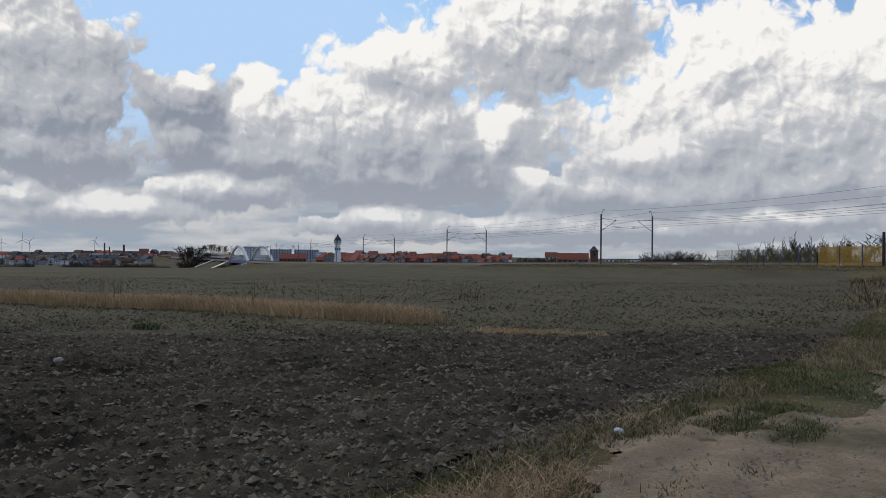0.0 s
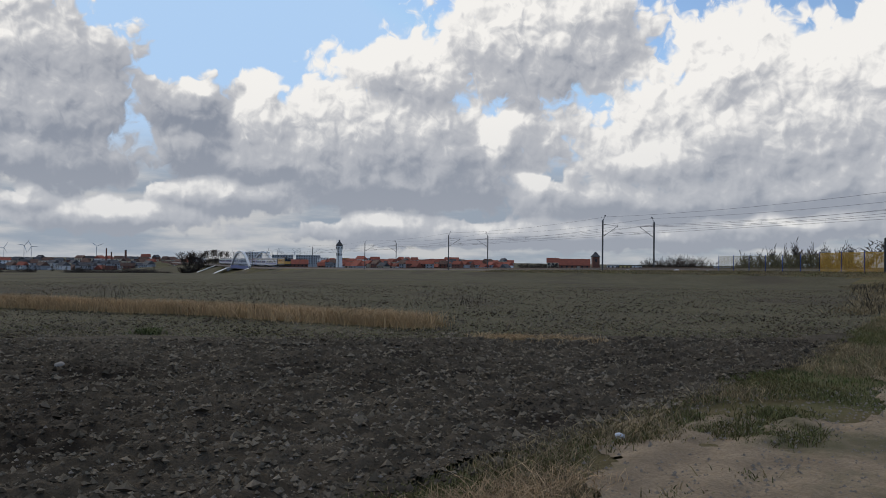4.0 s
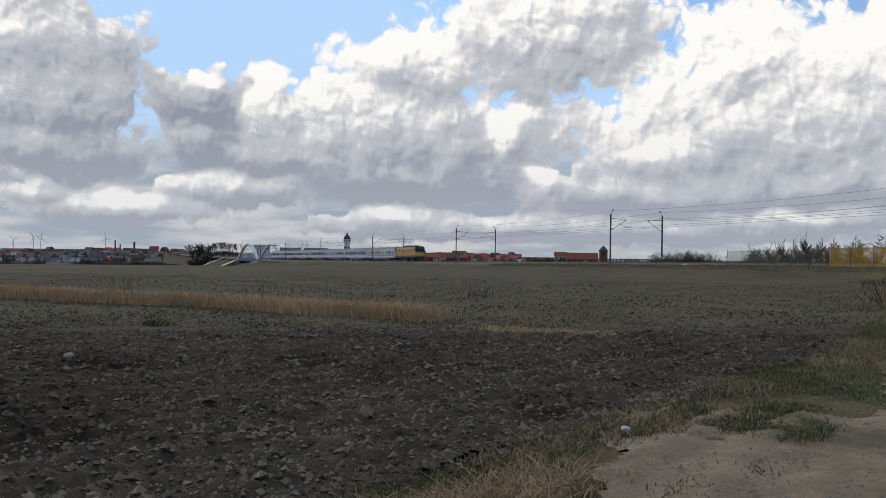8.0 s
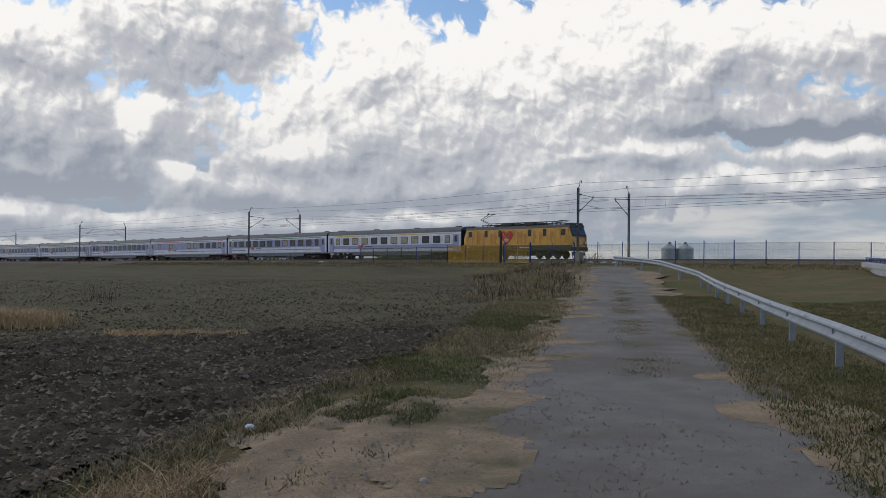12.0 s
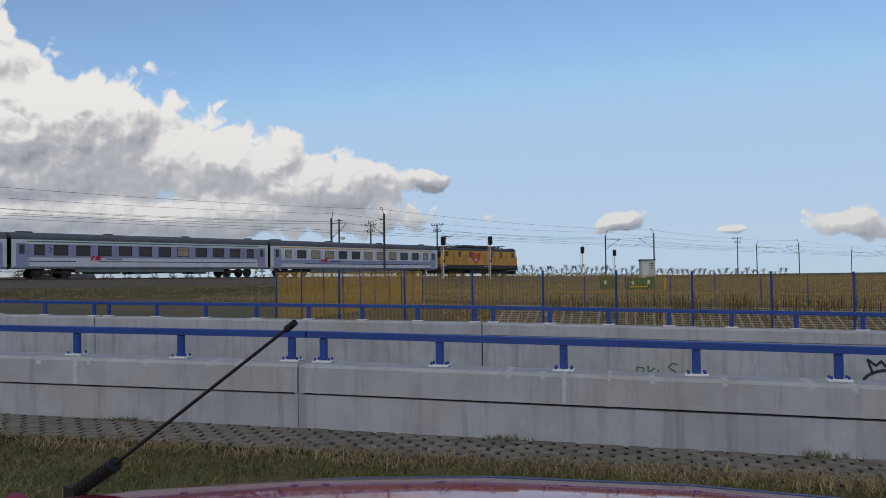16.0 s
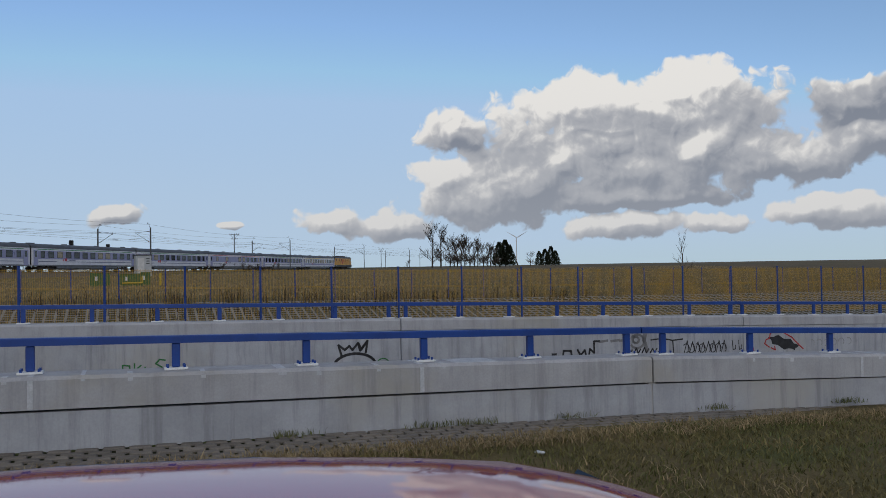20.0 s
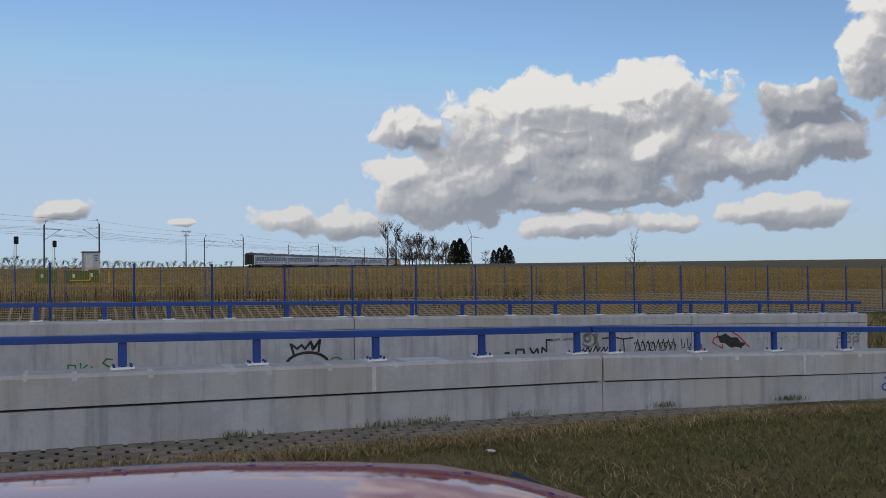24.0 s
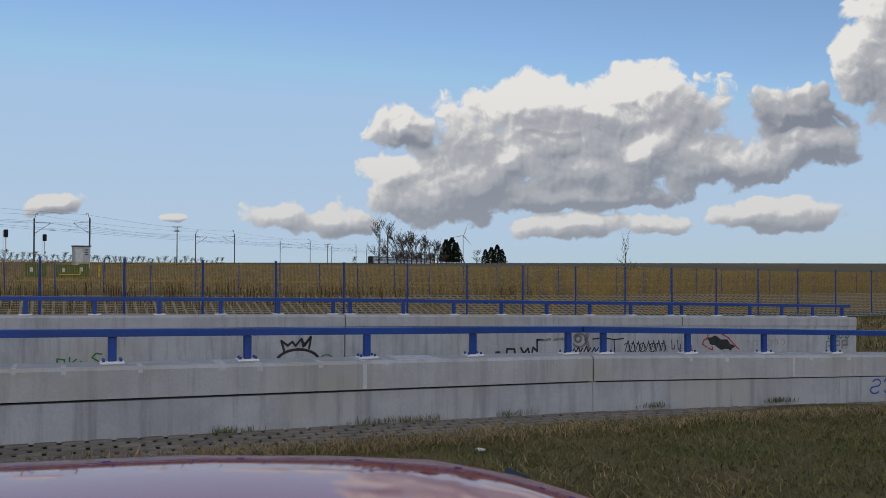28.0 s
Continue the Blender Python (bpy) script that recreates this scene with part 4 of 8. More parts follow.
def build_fences():
    post = MB().box((0, 0, 1.0), (.06, .06, 2.1), None, bev=.008).box((0, 0, 2.06), (.075, .075, .03)).mesh("post", "blue_paint")
    low = MB().box((0, 0, .92), (.06, .06, 1.86), None, bev=.008).box((0, 0, 1.86), (.075, .075, .03)).mesh("post", "blue_paint")
    pan = fence_panel_mesh("mesh_panel", 2.46, 1.93, .05, .0062, "mesh_yellow")
    pan_low = fence_panel_mesh("mesh_panel", 2.46, 1.75, .05, .0062, "mesh_green")
    top = lambda u: pl(u, [(-60, 1.05), (-40, 1.3), (-18, 1.55), (-3, 1.78), (13.1, 2.05)])
    zn = lambda x, y: top(uv(x, y)[0]) - 2.02
    zs = lambda x, y: top(uv(x, y)[0]) - 2.02 + .16 * (uv(x, y)[1] - 29.7) / 21.5
    ub = 13.1
    fence_run(W(ub, 29.7), W(ub - 2.5 * 28, 29.7), 28, zn, 2, pan, post, "yellow welded-mesh fence on blue posts round a drainage basin", "basin fence")
    fence_run(W(ub - .2, 51.2), W(ub - .2 - 2.5 * 36, 51.2), 36, zs, 1.8, pan_low, low, "welded-mesh fence on blue posts at the back of the basin", "basin fence")
    fence_run(W(ub, 29.7), W(ub - .2, 51.2), 9, zs, 2, pan, post, "yellow welded-mesh fence closing the end of the basin", "basin fence", last=False)
    # fence beside the railway
    grille = fence_panel_mesh("mesh_panel", 2.70, 1.93, .05, .018, "mesh_yellow")
    grille_low = fence_panel_mesh("mesh_panel", 2.42, 1.75, .05, .010, "mesh_green")
    thin = fence_panel_mesh("mesh_panel", 2.66, 1.85, .05, .008, "mesh_green")
    seg = [(-80, -65.2, 6, grille_low, low), (-65.2, -57.2, 3, grille, post), (-53.6, -29.6, 9, thin, post), (-29.6, -6, 9, thin, low)]
    for s0, s1, n, pm, po in seg:
        fence_run(T(s0, -10.5), T(s1, -10.5), n, lambda x, y: gz(x, y) - .02, 1.8, pm, po, "yellow mesh fence on blue posts along the railway", "railway fence")
    g = thing("gate", "yellow tubular double gate in the railway fence", "gate")
    a, b = Vector(T(-57.0, -10.5)), Vector(T(-53.7, -10.5))
    t = (b - a)
    ang = math.atan2(t.y, t.x)
    for i in range(2):
        c = a + t * (.25 + .5 * i)
        m = Matrix.Translation((c.x, c.y, gz(c.x, c.y))) @ Matrix.Rotation(ang, 4, "Z")
        mb, L = MB(), t.length / 2 - .06
        for z in (.12, 1.9):
            mb.tube((-L / 2, 0, z), (L / 2, 0, z), .04, n=8)
        for x in (-L / 2, L / 2):
            mb.tube((x, 0, .12), (x, 0, 1.9), .04, n=8)
        leaf = part("gate_leaf", mb, "mesh_yellow", g, m=m)
        wm = MB()
        for k in range(int(L / .1)):
            wm.box((-L / 2 + .1 * k + .05, 0, 1.0), (.03, .012, 1.78))
        for k in range(5):
            wm.box((0, 0, .3 + .35 * k), (L, .01, .02))
        part("mesh_panel", wm, "mesh_yellow", leaf)
    for p in (a, b):
        part("post", MB().box((0, 0, 1.05), (.12, .12, 2.2), None, bev=.01), "blue_paint", g, m=pose(p.x, p.y, gz(p.x, p.y)))


# ---------------------------------------------------------------- railway
def track_ring(s, offs):
    x, y, z = T(s)
    nx, ny = float(np.interp(s, _S, _NX)), float(np.interp(s, _S, _NY))
    return [(x + nx * o, y + ny * o, z + h) for o, h in offs]


def build_track():
    ss = list(np.arange(-900, -200, 12.0)) + list(np.arange(-200, 300, 4.0)) + list(np.arange(300, 1000, 14.0))
    bal = MB()
    prof = [(-4.0, -.95), (-3.9, -.75), (-1.9, -.17), (1.9, -.17), (2.05, -.20), (2.2, -.17), (5.9, -.17), (7.9, -.75), (8.0, -.95)]
    bal.sweep([track_ring(s, prof) for s in ss])
    bed = solid("ballast_bed", bal, "ballast", "stone ballast of a double-track railway on a low bank", "ballast", kind="structure")
    rng = np.random.RandomState(8)
    st = MB()
    for i in range(5200):
        s = rng.uniform(-130, 170)
        o = rng.uniform(-3.9, -1.5)
        h = -.17 if o > -1.9 else -.17 - (-1.9 - o) * .29
        x, y, z = T(s, o, h)
        r = rng.uniform(.05, .11)
        q = [(1, 0, 0), (0, 1, 0), (-1, 0, 0), (0, -1, 0), (0, 0, .9), (0, 0, -.6)]
        st.add([(x + r * (a + rng.uniform(-.3, .3)), y + r * (b + rng.uniform(-.3, .3)), z + r * c) for a, b, c in q], [(0, 1, 4), (1, 2, 4), (2, 3, 4), (3, 0, 4), (1, 0, 5), (2, 1, 5), (3, 2, 5), (0, 3, 5)])
    solid("ballast_stones", st, "ballast", "loose broken ballast stones on the shoulder of the track", "ballast", kind="stuff")
    rp = [(-.07, -.155), (.07, -.155), (.07, -.135), (.012, -.12), (.012, -.04), (.036, -.03), (.036, 0), (-.036, 0), (-.036, -.03), (-.012, -.04), (-.012, -.12), (-.07, -.135)]
    for base in (0.0, 4.0):
        tr = thing("railway_track", "pair of rusty steel rails on concrete sleepers", "railway track", kind="structure")
        for g in (-.75, .75):
            part("rail", MB().sweep([track_ring(s, [(base + g + a, h) for a, h in rp]) for s in ss]), "rail_steel", tr)
        sl = MB()
        for s in np.arange(-130, 190, .62):
            x, y, z = T(s, base, -.20)
            sl.box((x, y, z), (.26, 2.5, .14), Matrix.Rotation(radians(theading(s)) + math.pi / 2, 3, "Z"))
        part("sleepers", sl, "sleeper", tr, kind="stuff")


MASTS = [-306 - 62.6 * 5 + 62.6 * i for i in range(5)] + [-306, -241.5, -178, -115.7, -53.3, 72.3, 135.6, 200, 264.7, 329, 393, 458, 523, 590]


def mast_meshes():
    """A catenary mast on the near side: the track lies towards +y."""
    pole = MB()
    for dx in (-.085, .085):
        pole.box((dx, 0, 3.1), (.05, .16, 8.8), None)
    for i in range(20):
        z = -1.1 + i * .43
        pole.box((0, .07, z), (.17, .012, .09)).box((0, -.07, z), (.17, .012, .09))
    base = MB().box((0, 0, -1.35), (.5, .5, .9), None, bev=.03, taper=1)
    arm = MB().tube((0, .1, 6.85), (0, 2.75, 6.65), .028, n=6).tube((0, .1, 4.95), (0, 2.85, 6.62), .035, n=6).tube((0, 2.75, 6.4), (0, 2.75, 6.85), .03, n=6)
    steady = MB().tube((0, 1.5, 5.72), (0, 3.9, 5.55), .022, n=6).tube((0, 2.9, 5.52), (0, 3.9, 5.42), .018, n=6).tube((0, 2.9, 5.36), (0, 2.9, 5.62), .014, n=5)
    ins = MB()
    for z, y in ((6.83, .3), (5.1, .3)):
        for k in range(5):
            ins.tube((0, y + k * .07, z + (-.005 if z > 6 else .04) * k), (0, y + k * .07 + .03, z + (-.005 if z > 6 else .04) * k), .07, n=8)
    hook = MB().tube((0, 0, 7.5), (0, .22, 7.75), .035, n=6).tube((0, .22, 7.75), (0, .30, 8.25), .035, n=6).tube((0, .30, 8.25), (0, .55, 8.3), .035, n=6).tube((0, .55, 8.3), (0, .58, 8.05), .045, n=6)
    return [("pole", pole.mesh("pole", "mast_grey"), ""), ("foundation", base.mesh("foundation", "sleeper"), "pale concrete foundation"), ("cantilever", arm.mesh("cantilever", "mast_grey"), ""),
            ("steady_arm", steady.mesh("steady_arm", "mast_grey"), ""), ("insulators", ins.mesh("insulators", "insulator"), "brown porcelain insulators"), ("wire_bracket", hook.mesh("wire_bracket", "mast_grey"), "")]


def wire_curve(name, pts_list, r, parent, material="wire"):
    mb = MB()
    for pts in pts_list:
        rings = []
        for i, p in enumerate(pts):
            p = Vector(p)
            q = Vector(pts[min(i + 1, len(pts) - 1)]) - Vector(pts[max(i - 1, 0)])
            a = Vector((q.y, -q.x, 0)).normalized()
            rings.append([tuple(p + a * r), tuple(p + Vector((0, 0, r))), tuple(p - a * r), tuple(p - Vector((0, 0, r)))])
        mb.sweep(rings)
    return part(name, mb, material, parent, kind="stuff")


def build_catenary():
    parts = mast_meshes()
    first = None
    far_z = lambda s: 0
    for side, off, flip in (("near", -2.95, 0), ("far", 6.95, 180)):
        for s in MASTS:
            x, y, z = T(s, off)
            m = Matrix.Translation((x, y, z)) @ Matrix.Rotation(radians(theading(s) + 180 + 180 - flip), 4, "Z") @ Matrix.Rotation(math.pi / 2, 4, "Z")
            if first is None:
                first = thing("catenary_mast", "grey steel overhead-line mast with a raking cantilever arm", "mast", group="overhead line masts")
                for nme, me, lab in parts:
                    part(nme, me, None, first, lab)
                first.matrix_basis = m
            else:
                copy_thing(first, m)
    line = thing("overhead_wires", "overhead line wires with droppers above two tracks", "wire")
    allm = sorted(MASTS + [9.4])
    for base, key in ((0.0, 1), (4.0, -1)):
        con, mes, drop = [], [], []
        for a, b in zip(allm, allm[1:]):
            n = 10
            st = .2 if allm.index(a) % 2 else -.2
            cpts, mpts = [], []
            for i in range(n + 1):
                t = i / n
                s = a + (b - a) * t
                o = base + st * (1 - 2 * t)
                cpts.append(T(s, o, 5.45))
                mpts.append(T(s, base, 6.65 - 1.0 * 4 * t * (1 - t) * .75))
                if 0 < i < n and -200 < s < 300:
                    drop.append([T(s, o, 5.45), T(s + .01, base, 6.65 - 3.0 * t * (1 - t))])
            con.append(cpts)
            mes.append(mpts)
        wire_curve("contact_wire", con, .014, line)
        wire_curve("messenger_wire", mes, .014, line)
        wire_curve("droppers", drop, .007, line)
        feed = []
        o = -2.4 if key == 1 else 6.4
        for a, b in zip(allm, allm[1:]):
            feed.append([T(a + (b - a) * i / 8, o, 8.05 - 1.0 * 4 * (i / 8) * (1 - i / 8) * .55) for i in range(9)])
        wire_curve("feeder_wire", feed, .013, line)
    # second feeder a little lower on the far row
    feed = [[T(a + (b - a) * i / 8, 7.2, 7.1 - 2.0 * (i / 8) * (1 - i / 8)) for i in range(9)] for a, b in zip(allm, allm[1:])]
    wire_curve("feeder_wire", feed, .012, line)


build_walls()
build_guardrail()
build_fences()
build_track()
build_catenary()

# ---------------------------------------------------------------- the train
mat("coach_white", (.74, .74, .79), (.64, .64, .69), rough=.42, scale=1.2, fine=14, var=.16, bump=.03, obj=True, streak=.3)
mat("coach_lilac", (.33, .34, .52), (.29, .30, .46), rough=.42, scale=1.2, fine=14, var=.15, bump=.03, obj=True)
mat("coach_grey", (.20, .21, .23), (.15, .16, .17), rough=.6, scale=1.5, fine=14, var=.25, bump=.05, obj=True)
mat("coach_roof", (.10, .11, .125), (.075, .08, .09), rough=.6, scale=1.0, fine=10, var=.25, bump=.06, obj=True)
mat("stripe_blue", (.018, .030, .14), rough=.45, scale=2, fine=20, var=.15, bump=0, obj=True)
mat("stripe_yellow", (.70, .46, .03), rough=.45, scale=2, fine=20, var=.15, bump=0, obj=True)
mat("stripe_green", (.05, .26, .10), rough=.45, scale=2, fine=20, var=.15, bump=0, obj=True)
mat("stripe_red", (.50, .04, .06), rough=.45, scale=2, fine=20, var=.15, bump=0, obj=True)
mat("loco_yellow", (.70, .37, .07), (.60, .31, .055), rough=.42, scale=1.3, fine=12, var=.14, bump=.03, obj=True)
mat("loco_brown", (.60, .27, .055), (.52, .23, .05), rough=.5, scale=3, fine=20, var=.2, bump=0, obj=True)
mat("loco_dark", (.045, .047, .05), (.035, .036, .038), rough=.5, scale=2, fine=20, var=.25, bump=.04, obj=True)
mat("loco_red", (.55, .045, .035), (.48, .04, .03), rough=.45, scale=2, fine=20, var=.12, bump=0, obj=True)
mat("bogie", (.045, .038, .032), (.075, .058, .045), rough=.8, scale=3, fine=20, var=.4, bump=.2, obj=True)
mat("rubber", (.018, .018, .019), rough=.8, scale=6, fine=30, var=.2, bump=.1, obj=True)
glass_mat("train_glass", (.030, .034, .040))
mat("curtain", (.46, .40, .28), (.34, .29, .20), rough=.35, scale=2, fine=14, var=.3, bump=0, obj=True, spec=.5)
mat("lamp_glass", (.75, .72, .62), rough=.2, scale=4, fine=20, var=.1, bump=0, obj=True)


def text_mesh(txt, size, material):
    cu = bpy.data.curves.new("writing", "FONT")
    cu.body, cu.size, cu.extrude, cu.align_x, cu.align_y = txt, size, .002, "CENTER", "CENTER"
    ob = bpy.data.objects.new("writing", cu)
    scene.collection.objects.link(ob)
    me = bpy.data.meshes.new_from_object(ob.evaluated_get(bpy.context.evaluated_depsgraph_get()))
    bpy.data.objects.remove(ob)
    bpy.data.curves.remove(cu)
    me.materials.clear()
    me.materials.append(M[material])
    return me


SIDE = {-1: Matrix.Identity(4), 1: Matrix.Rotation(math.pi, 4, "Z")}    # -1: the side that faces the road


def shell(prof, x0, x1, n=1):
    return MB().sweep([[(x0 + (x1 - x0) * i / n, y, z) for y, z in prof] for i in range(n + 1)])


def side_box(x, z, w, h, y0=1.405, t=.012, bev=0.0):
    """A flat piece on the -y side."""
    return MB().box((x, -(y0 + t / 2), z), (w, t, h), None, bev=bev)


def win_meshes(w, h, glass):
    fr = MB()
    b = .06
    for z in (-h / 2, h / 2):
        fr.box((0, 0, z), (w + b, .03, b), None, bev=.01)
    for x in (-w / 2, w / 2):
        fr.box((x, 0, 0), (b, .03, h + b), None, bev=.01)
    fr.box((0, .002, h * .2), (w, .02, .03))
    pn = MB().box((0, .006, 0), (w, .012, h))
    return fr.mesh("window_frame", "rubber"), pn.mesh("pane", glass)


def bogie(parent, x):
    b = part("bogie", MB().box((0, -1.02, .56), (3.2, .16, .26), None, bev=.04).box((0, 1.02, .56), (3.2, .16, .26), None, bev=.04).box((0, 0, .62), (.6, 2.2, .25), None, bev=.04).box((-1.25, -1.08, .48), (.36, .2, .34), None, bev=.04).box((1.25, -1.08, .48), (.36, .2, .34), None, bev=.04)
             .box((-1.25, 1.08, .48), (.36, .2, .34), None, bev=.04).box((1.25, 1.08, .48), (.36, .2, .34), None, bev=.04).tube((0, -1.06, .5), (0, -1.06, .86), .16, n=10).tube((0, 1.06, .5), (0, 1.06, .86), .16, n=10), "bogie", parent, m=pose(x, 0, 0))
    for wx in (-1.25, 1.25):
        for wy in (-.78, .78):
            s = 1 if wy > 0 else -1
            part("wheel", MB().tube((wx, wy, .46), (wx, wy + s * .13, .46), .46, n=24).tube((wx, wy - s * .035, .46), (wx, wy, .46), .49, n=24).tube((wx, wy + s * .13, .46), (wx, wy + s * .16, .46), .16, n=12), "bogie", b)
    return b


COACH_PARTS = {}


def coach(kind, n_label):
    """A 26.4 m coach; +x is the way it goes, rails at z = 0."""
    line = {"first": "stripe_yellow", "second": "stripe_green", "bar": "stripe_red"}[kind]
    lab = {"first": "white first-class railway coach, lilac band and yellow line",
           "second": "lilac and white second-class railway coach with a green line",
           "bar": "lilac and white restaurant coach with a red line, few windows"}[kind]
    ob = thing("railway_coach", lab, "railway coach", group="coaches of the train")
    L = 13.0
    body = [(-1.40, 1.0), (-1.405, 2.9), (-1.37, 3.36), (1.37, 3.36), (1.405, 2.9), (1.40, 1.0), (1.30, .86), (-1.30, .86)]
    part("body", shell(body, -L, L), "coach_white", ob)
    roof = [(-1.38, 3.36), (-1.33, 3.55), (-1.18, 3.74), (-.9, 3.89), (-.5, 3.99), (0, 4.03), (.5, 3.99), (.9, 3.89), (1.18, 3.74), (1.33, 3.55), (1.38, 3.36)]
    r = part("roof", shell(roof, -L - .02, L + .02, 8), "coach_roof", ob, smooth=False)
    for x in (-11.8, -11.2, 11.4, 4.0, -4.0):
        part("roof_vent", MB().box((x, 0, 4.06), (.7, .5, .14), None, bev=.03), "coach_roof", r)
    for sd in (-1, 1):
        R = SIDE[sd]
        f = (lambda x: x) if sd < 0 else (lambda x: -x)
        if kind == "first":
            part("lilac_band", side_box(0, 1.66, 23.6, .42, 1.402, .008), "coach_lilac", ob, m=R)
            part("blue_stripe", side_box(f(1.5), 1.44, 20.0, .07, 1.402, .012), "stripe_blue", ob, m=R)
        else:
            part("lilac_band", side_box(0, 2.42, 23.6, 1.16, 1.402, .008), "coach_lilac", ob, m=R)
            part("blue_stripe", side_box(f(3.0), 1.50, 17.0, .07, 1.402, .012), "stripe_blue", ob, m=R)
            part("blue_stripe", side_box(f(-9.6), 1.50, 4.0, .07, 1.402, .012), "stripe_blue", ob, m=R)
        part("colour_line", side_box(0, 3.20, 23.6, .09, 1.385, .016), line, ob, m=R)
        part("lower_panel", side_box(0, .97, 25.6, .16, 1.398, .010), "coach_grey", ob, m=R)
        if kind == "bar":
            xs = [(10.9, .75), (9.2, 1.2), (7.3, 1.2), (5.2, 1.2), (3.1, 1.2), (1.0, 1.2), (-5.2, 1.2), (-9.6, .8)]
        else:
            xs = [(10.75, .8)] + [(8.9 - 1.98 * i, 1.2) for i in range(10)] + [(-10.75, .8)]
        rng = random.Random(n_label * 7 + sd)
        for x, w in xs:
            g = "curtain" if (rng.random() < (.5 if kind != "second" else .25)) else "train_glass"
            key = (w, g)
            if key not in COACH_PARTS:
                COACH_PARTS[key] = win_meshes(w, .86, g)
            fr, pn = COACH_PARTS[key]
            wn = part("window", fr, None, ob, m=R @ pose(f(x), -1.418, 2.48))
            part("pane", pn, None, wn)
        for x in (-12.2, 12.2):
            d = part("door", side_box(f(x), 2.0, .92, 2.1, 1.404, .02, .015), "coach_lilac", ob, m=R)
            part("pane", side_box(f(x), 2.52, .42, .78, 1.420, .012), "train_glass", d)
            part("handrail", MB().tube((f(x) - .56 * (1 if x > 0 else -1), -1.45, 1.2), (f(x) - .56 * (1 if x > 0 else -1), -1.45, 2.4), .02, n=6), "galv", d)
            part("step", MB().box((f(x), -1.35, .62), (.8, .25, .05), None), "bogie", d)
        if kind != "bar":
            num = text_mesh("1" if kind == "first" else "2", .62, "stripe_blue")
            for x in (9.82, -9.82):
                part("class_number", num, None, ob, "dark blue class number", m=R @ pose(f(x), -1.422, 2.48, 90, 0, 0))
        lg = MB()
        x = f(-6.3)
        for k, (dx, w) in enumerate(((0, .22), (.38, .5))):
            q = [(x + dx, -1.424, 1.6), (x + dx + w, -1.424, 1.6), (x + dx + w + .18, -1.424, 2.0), (x + dx + .18, -1.424, 2.0)]
            lg.add(q, [(0, 1, 2, 3)])
        part("emblem", lg, "stripe_red", ob, "slanted red emblem", m=R)
        part("lettering", MB().box((x + 2.2, -1.424, 1.74), (1.5, .004, .08)), "stripe_blue", ob, m=R)
        part("skirt", side_box(0, .72, 15.2, .34, 1.30, .03, .01), "coach_grey", ob, "grey lower skirt", m=R)
        # under-floor gear
    for x, w, h in ((-4.6, 2.6, .46), (-1.2, 1.8, .5), (2.2, 2.4, .42), (5.0, 1.4, .5)):
        part("equipment_box", MB().box((x, 0, .86 - h / 2), (w, 2.3, h), None, bev=.03), "coach_grey", ob)
    for x in (-9.5, 9.5):
        bogie(ob, x)
    for s in (-1, 1):
        part("gangway", MB().box((s * 13.1, 0, 2.35), (.22, 1.5, 2.3), None, bev=.06), "rubber", ob)
        for y in (-.88, .88):
            part("buffer", MB().tube((s * 12.95, y, 1.05), (s * 13.14, y, 1.05), .09, n=10).tube((s * 13.12, y, 1.05), (s * 13.2, y, 1.05), .25, n=14), "bogie", ob)
        part("end_panel", MB().box((s * 13.012, 0, 2.3), (.03, 2.6, 2.6), None, bev=.01), "rubber" if s > 0 else "loco_dark", ob)
    return ob


def heart(size):
    pts = []
    for i in range(40):
        t = 2 * math.pi * i / 40
        pts.append((size * 16 * math.sin(t) ** 3 / 32, size * (13 * math.cos(t) - 5 * math.cos(2 * t) - 2 * math.cos(3 * t) - math.cos(4 * t)) / 32))
    mb = MB()
    mb.add([(x, 0, z) for x, z in pts] + [(x, .01, z) for x, z in pts], [tuple(range(40))] + [(i, (i + 1) % 40, 40 + (i + 1) % 40, 40 + i) for i in range(40)])
    return mb


def pantograph(parent, x, up):
    p = part("pantograph", MB().box((x, 0, 4.02), (1.5, 1.0, .08), None, bev=.02), "loco_dark", parent)
    h = 5.45 if up else 4.32
    kx = x - 1.15 if up else x - .9
    kz = 4.75 if up else 4.2
    tx = x + .35 if up else x + .75
    for y in (-.3, .3):
        part("lower_arm", MB().tube((x + .4, y, 4.06), (kx, y * .6, kz), .035, n=6), "black_metal", p)
    for y in (-.18, .18):
        part("upper_arm", MB().tube((kx, y * 1.0, kz), (tx, y * 2, h - .08), .028, n=6), "black_metal", p)
    part("pan_head", MB().box((tx - .18, 0, h - .04), (.05, 1.5, .05), None).box((tx + .18, 0, h - .04), (.05, 1.5, .05), None).box((tx, .5, h - .1), (.4, .03, .05)).box((tx, -.5, h - .1), (.4, .03, .05)), "black_metal", p)
    for dx, dy in ((-.6, -.4), (-.6, .4), (.6, -.4), (.6, .4)):
        part("insulator", MB().tube((x + dx, dy, 3.86), (x + dx, dy, 4.0), .07, n=8), "insulator", p)


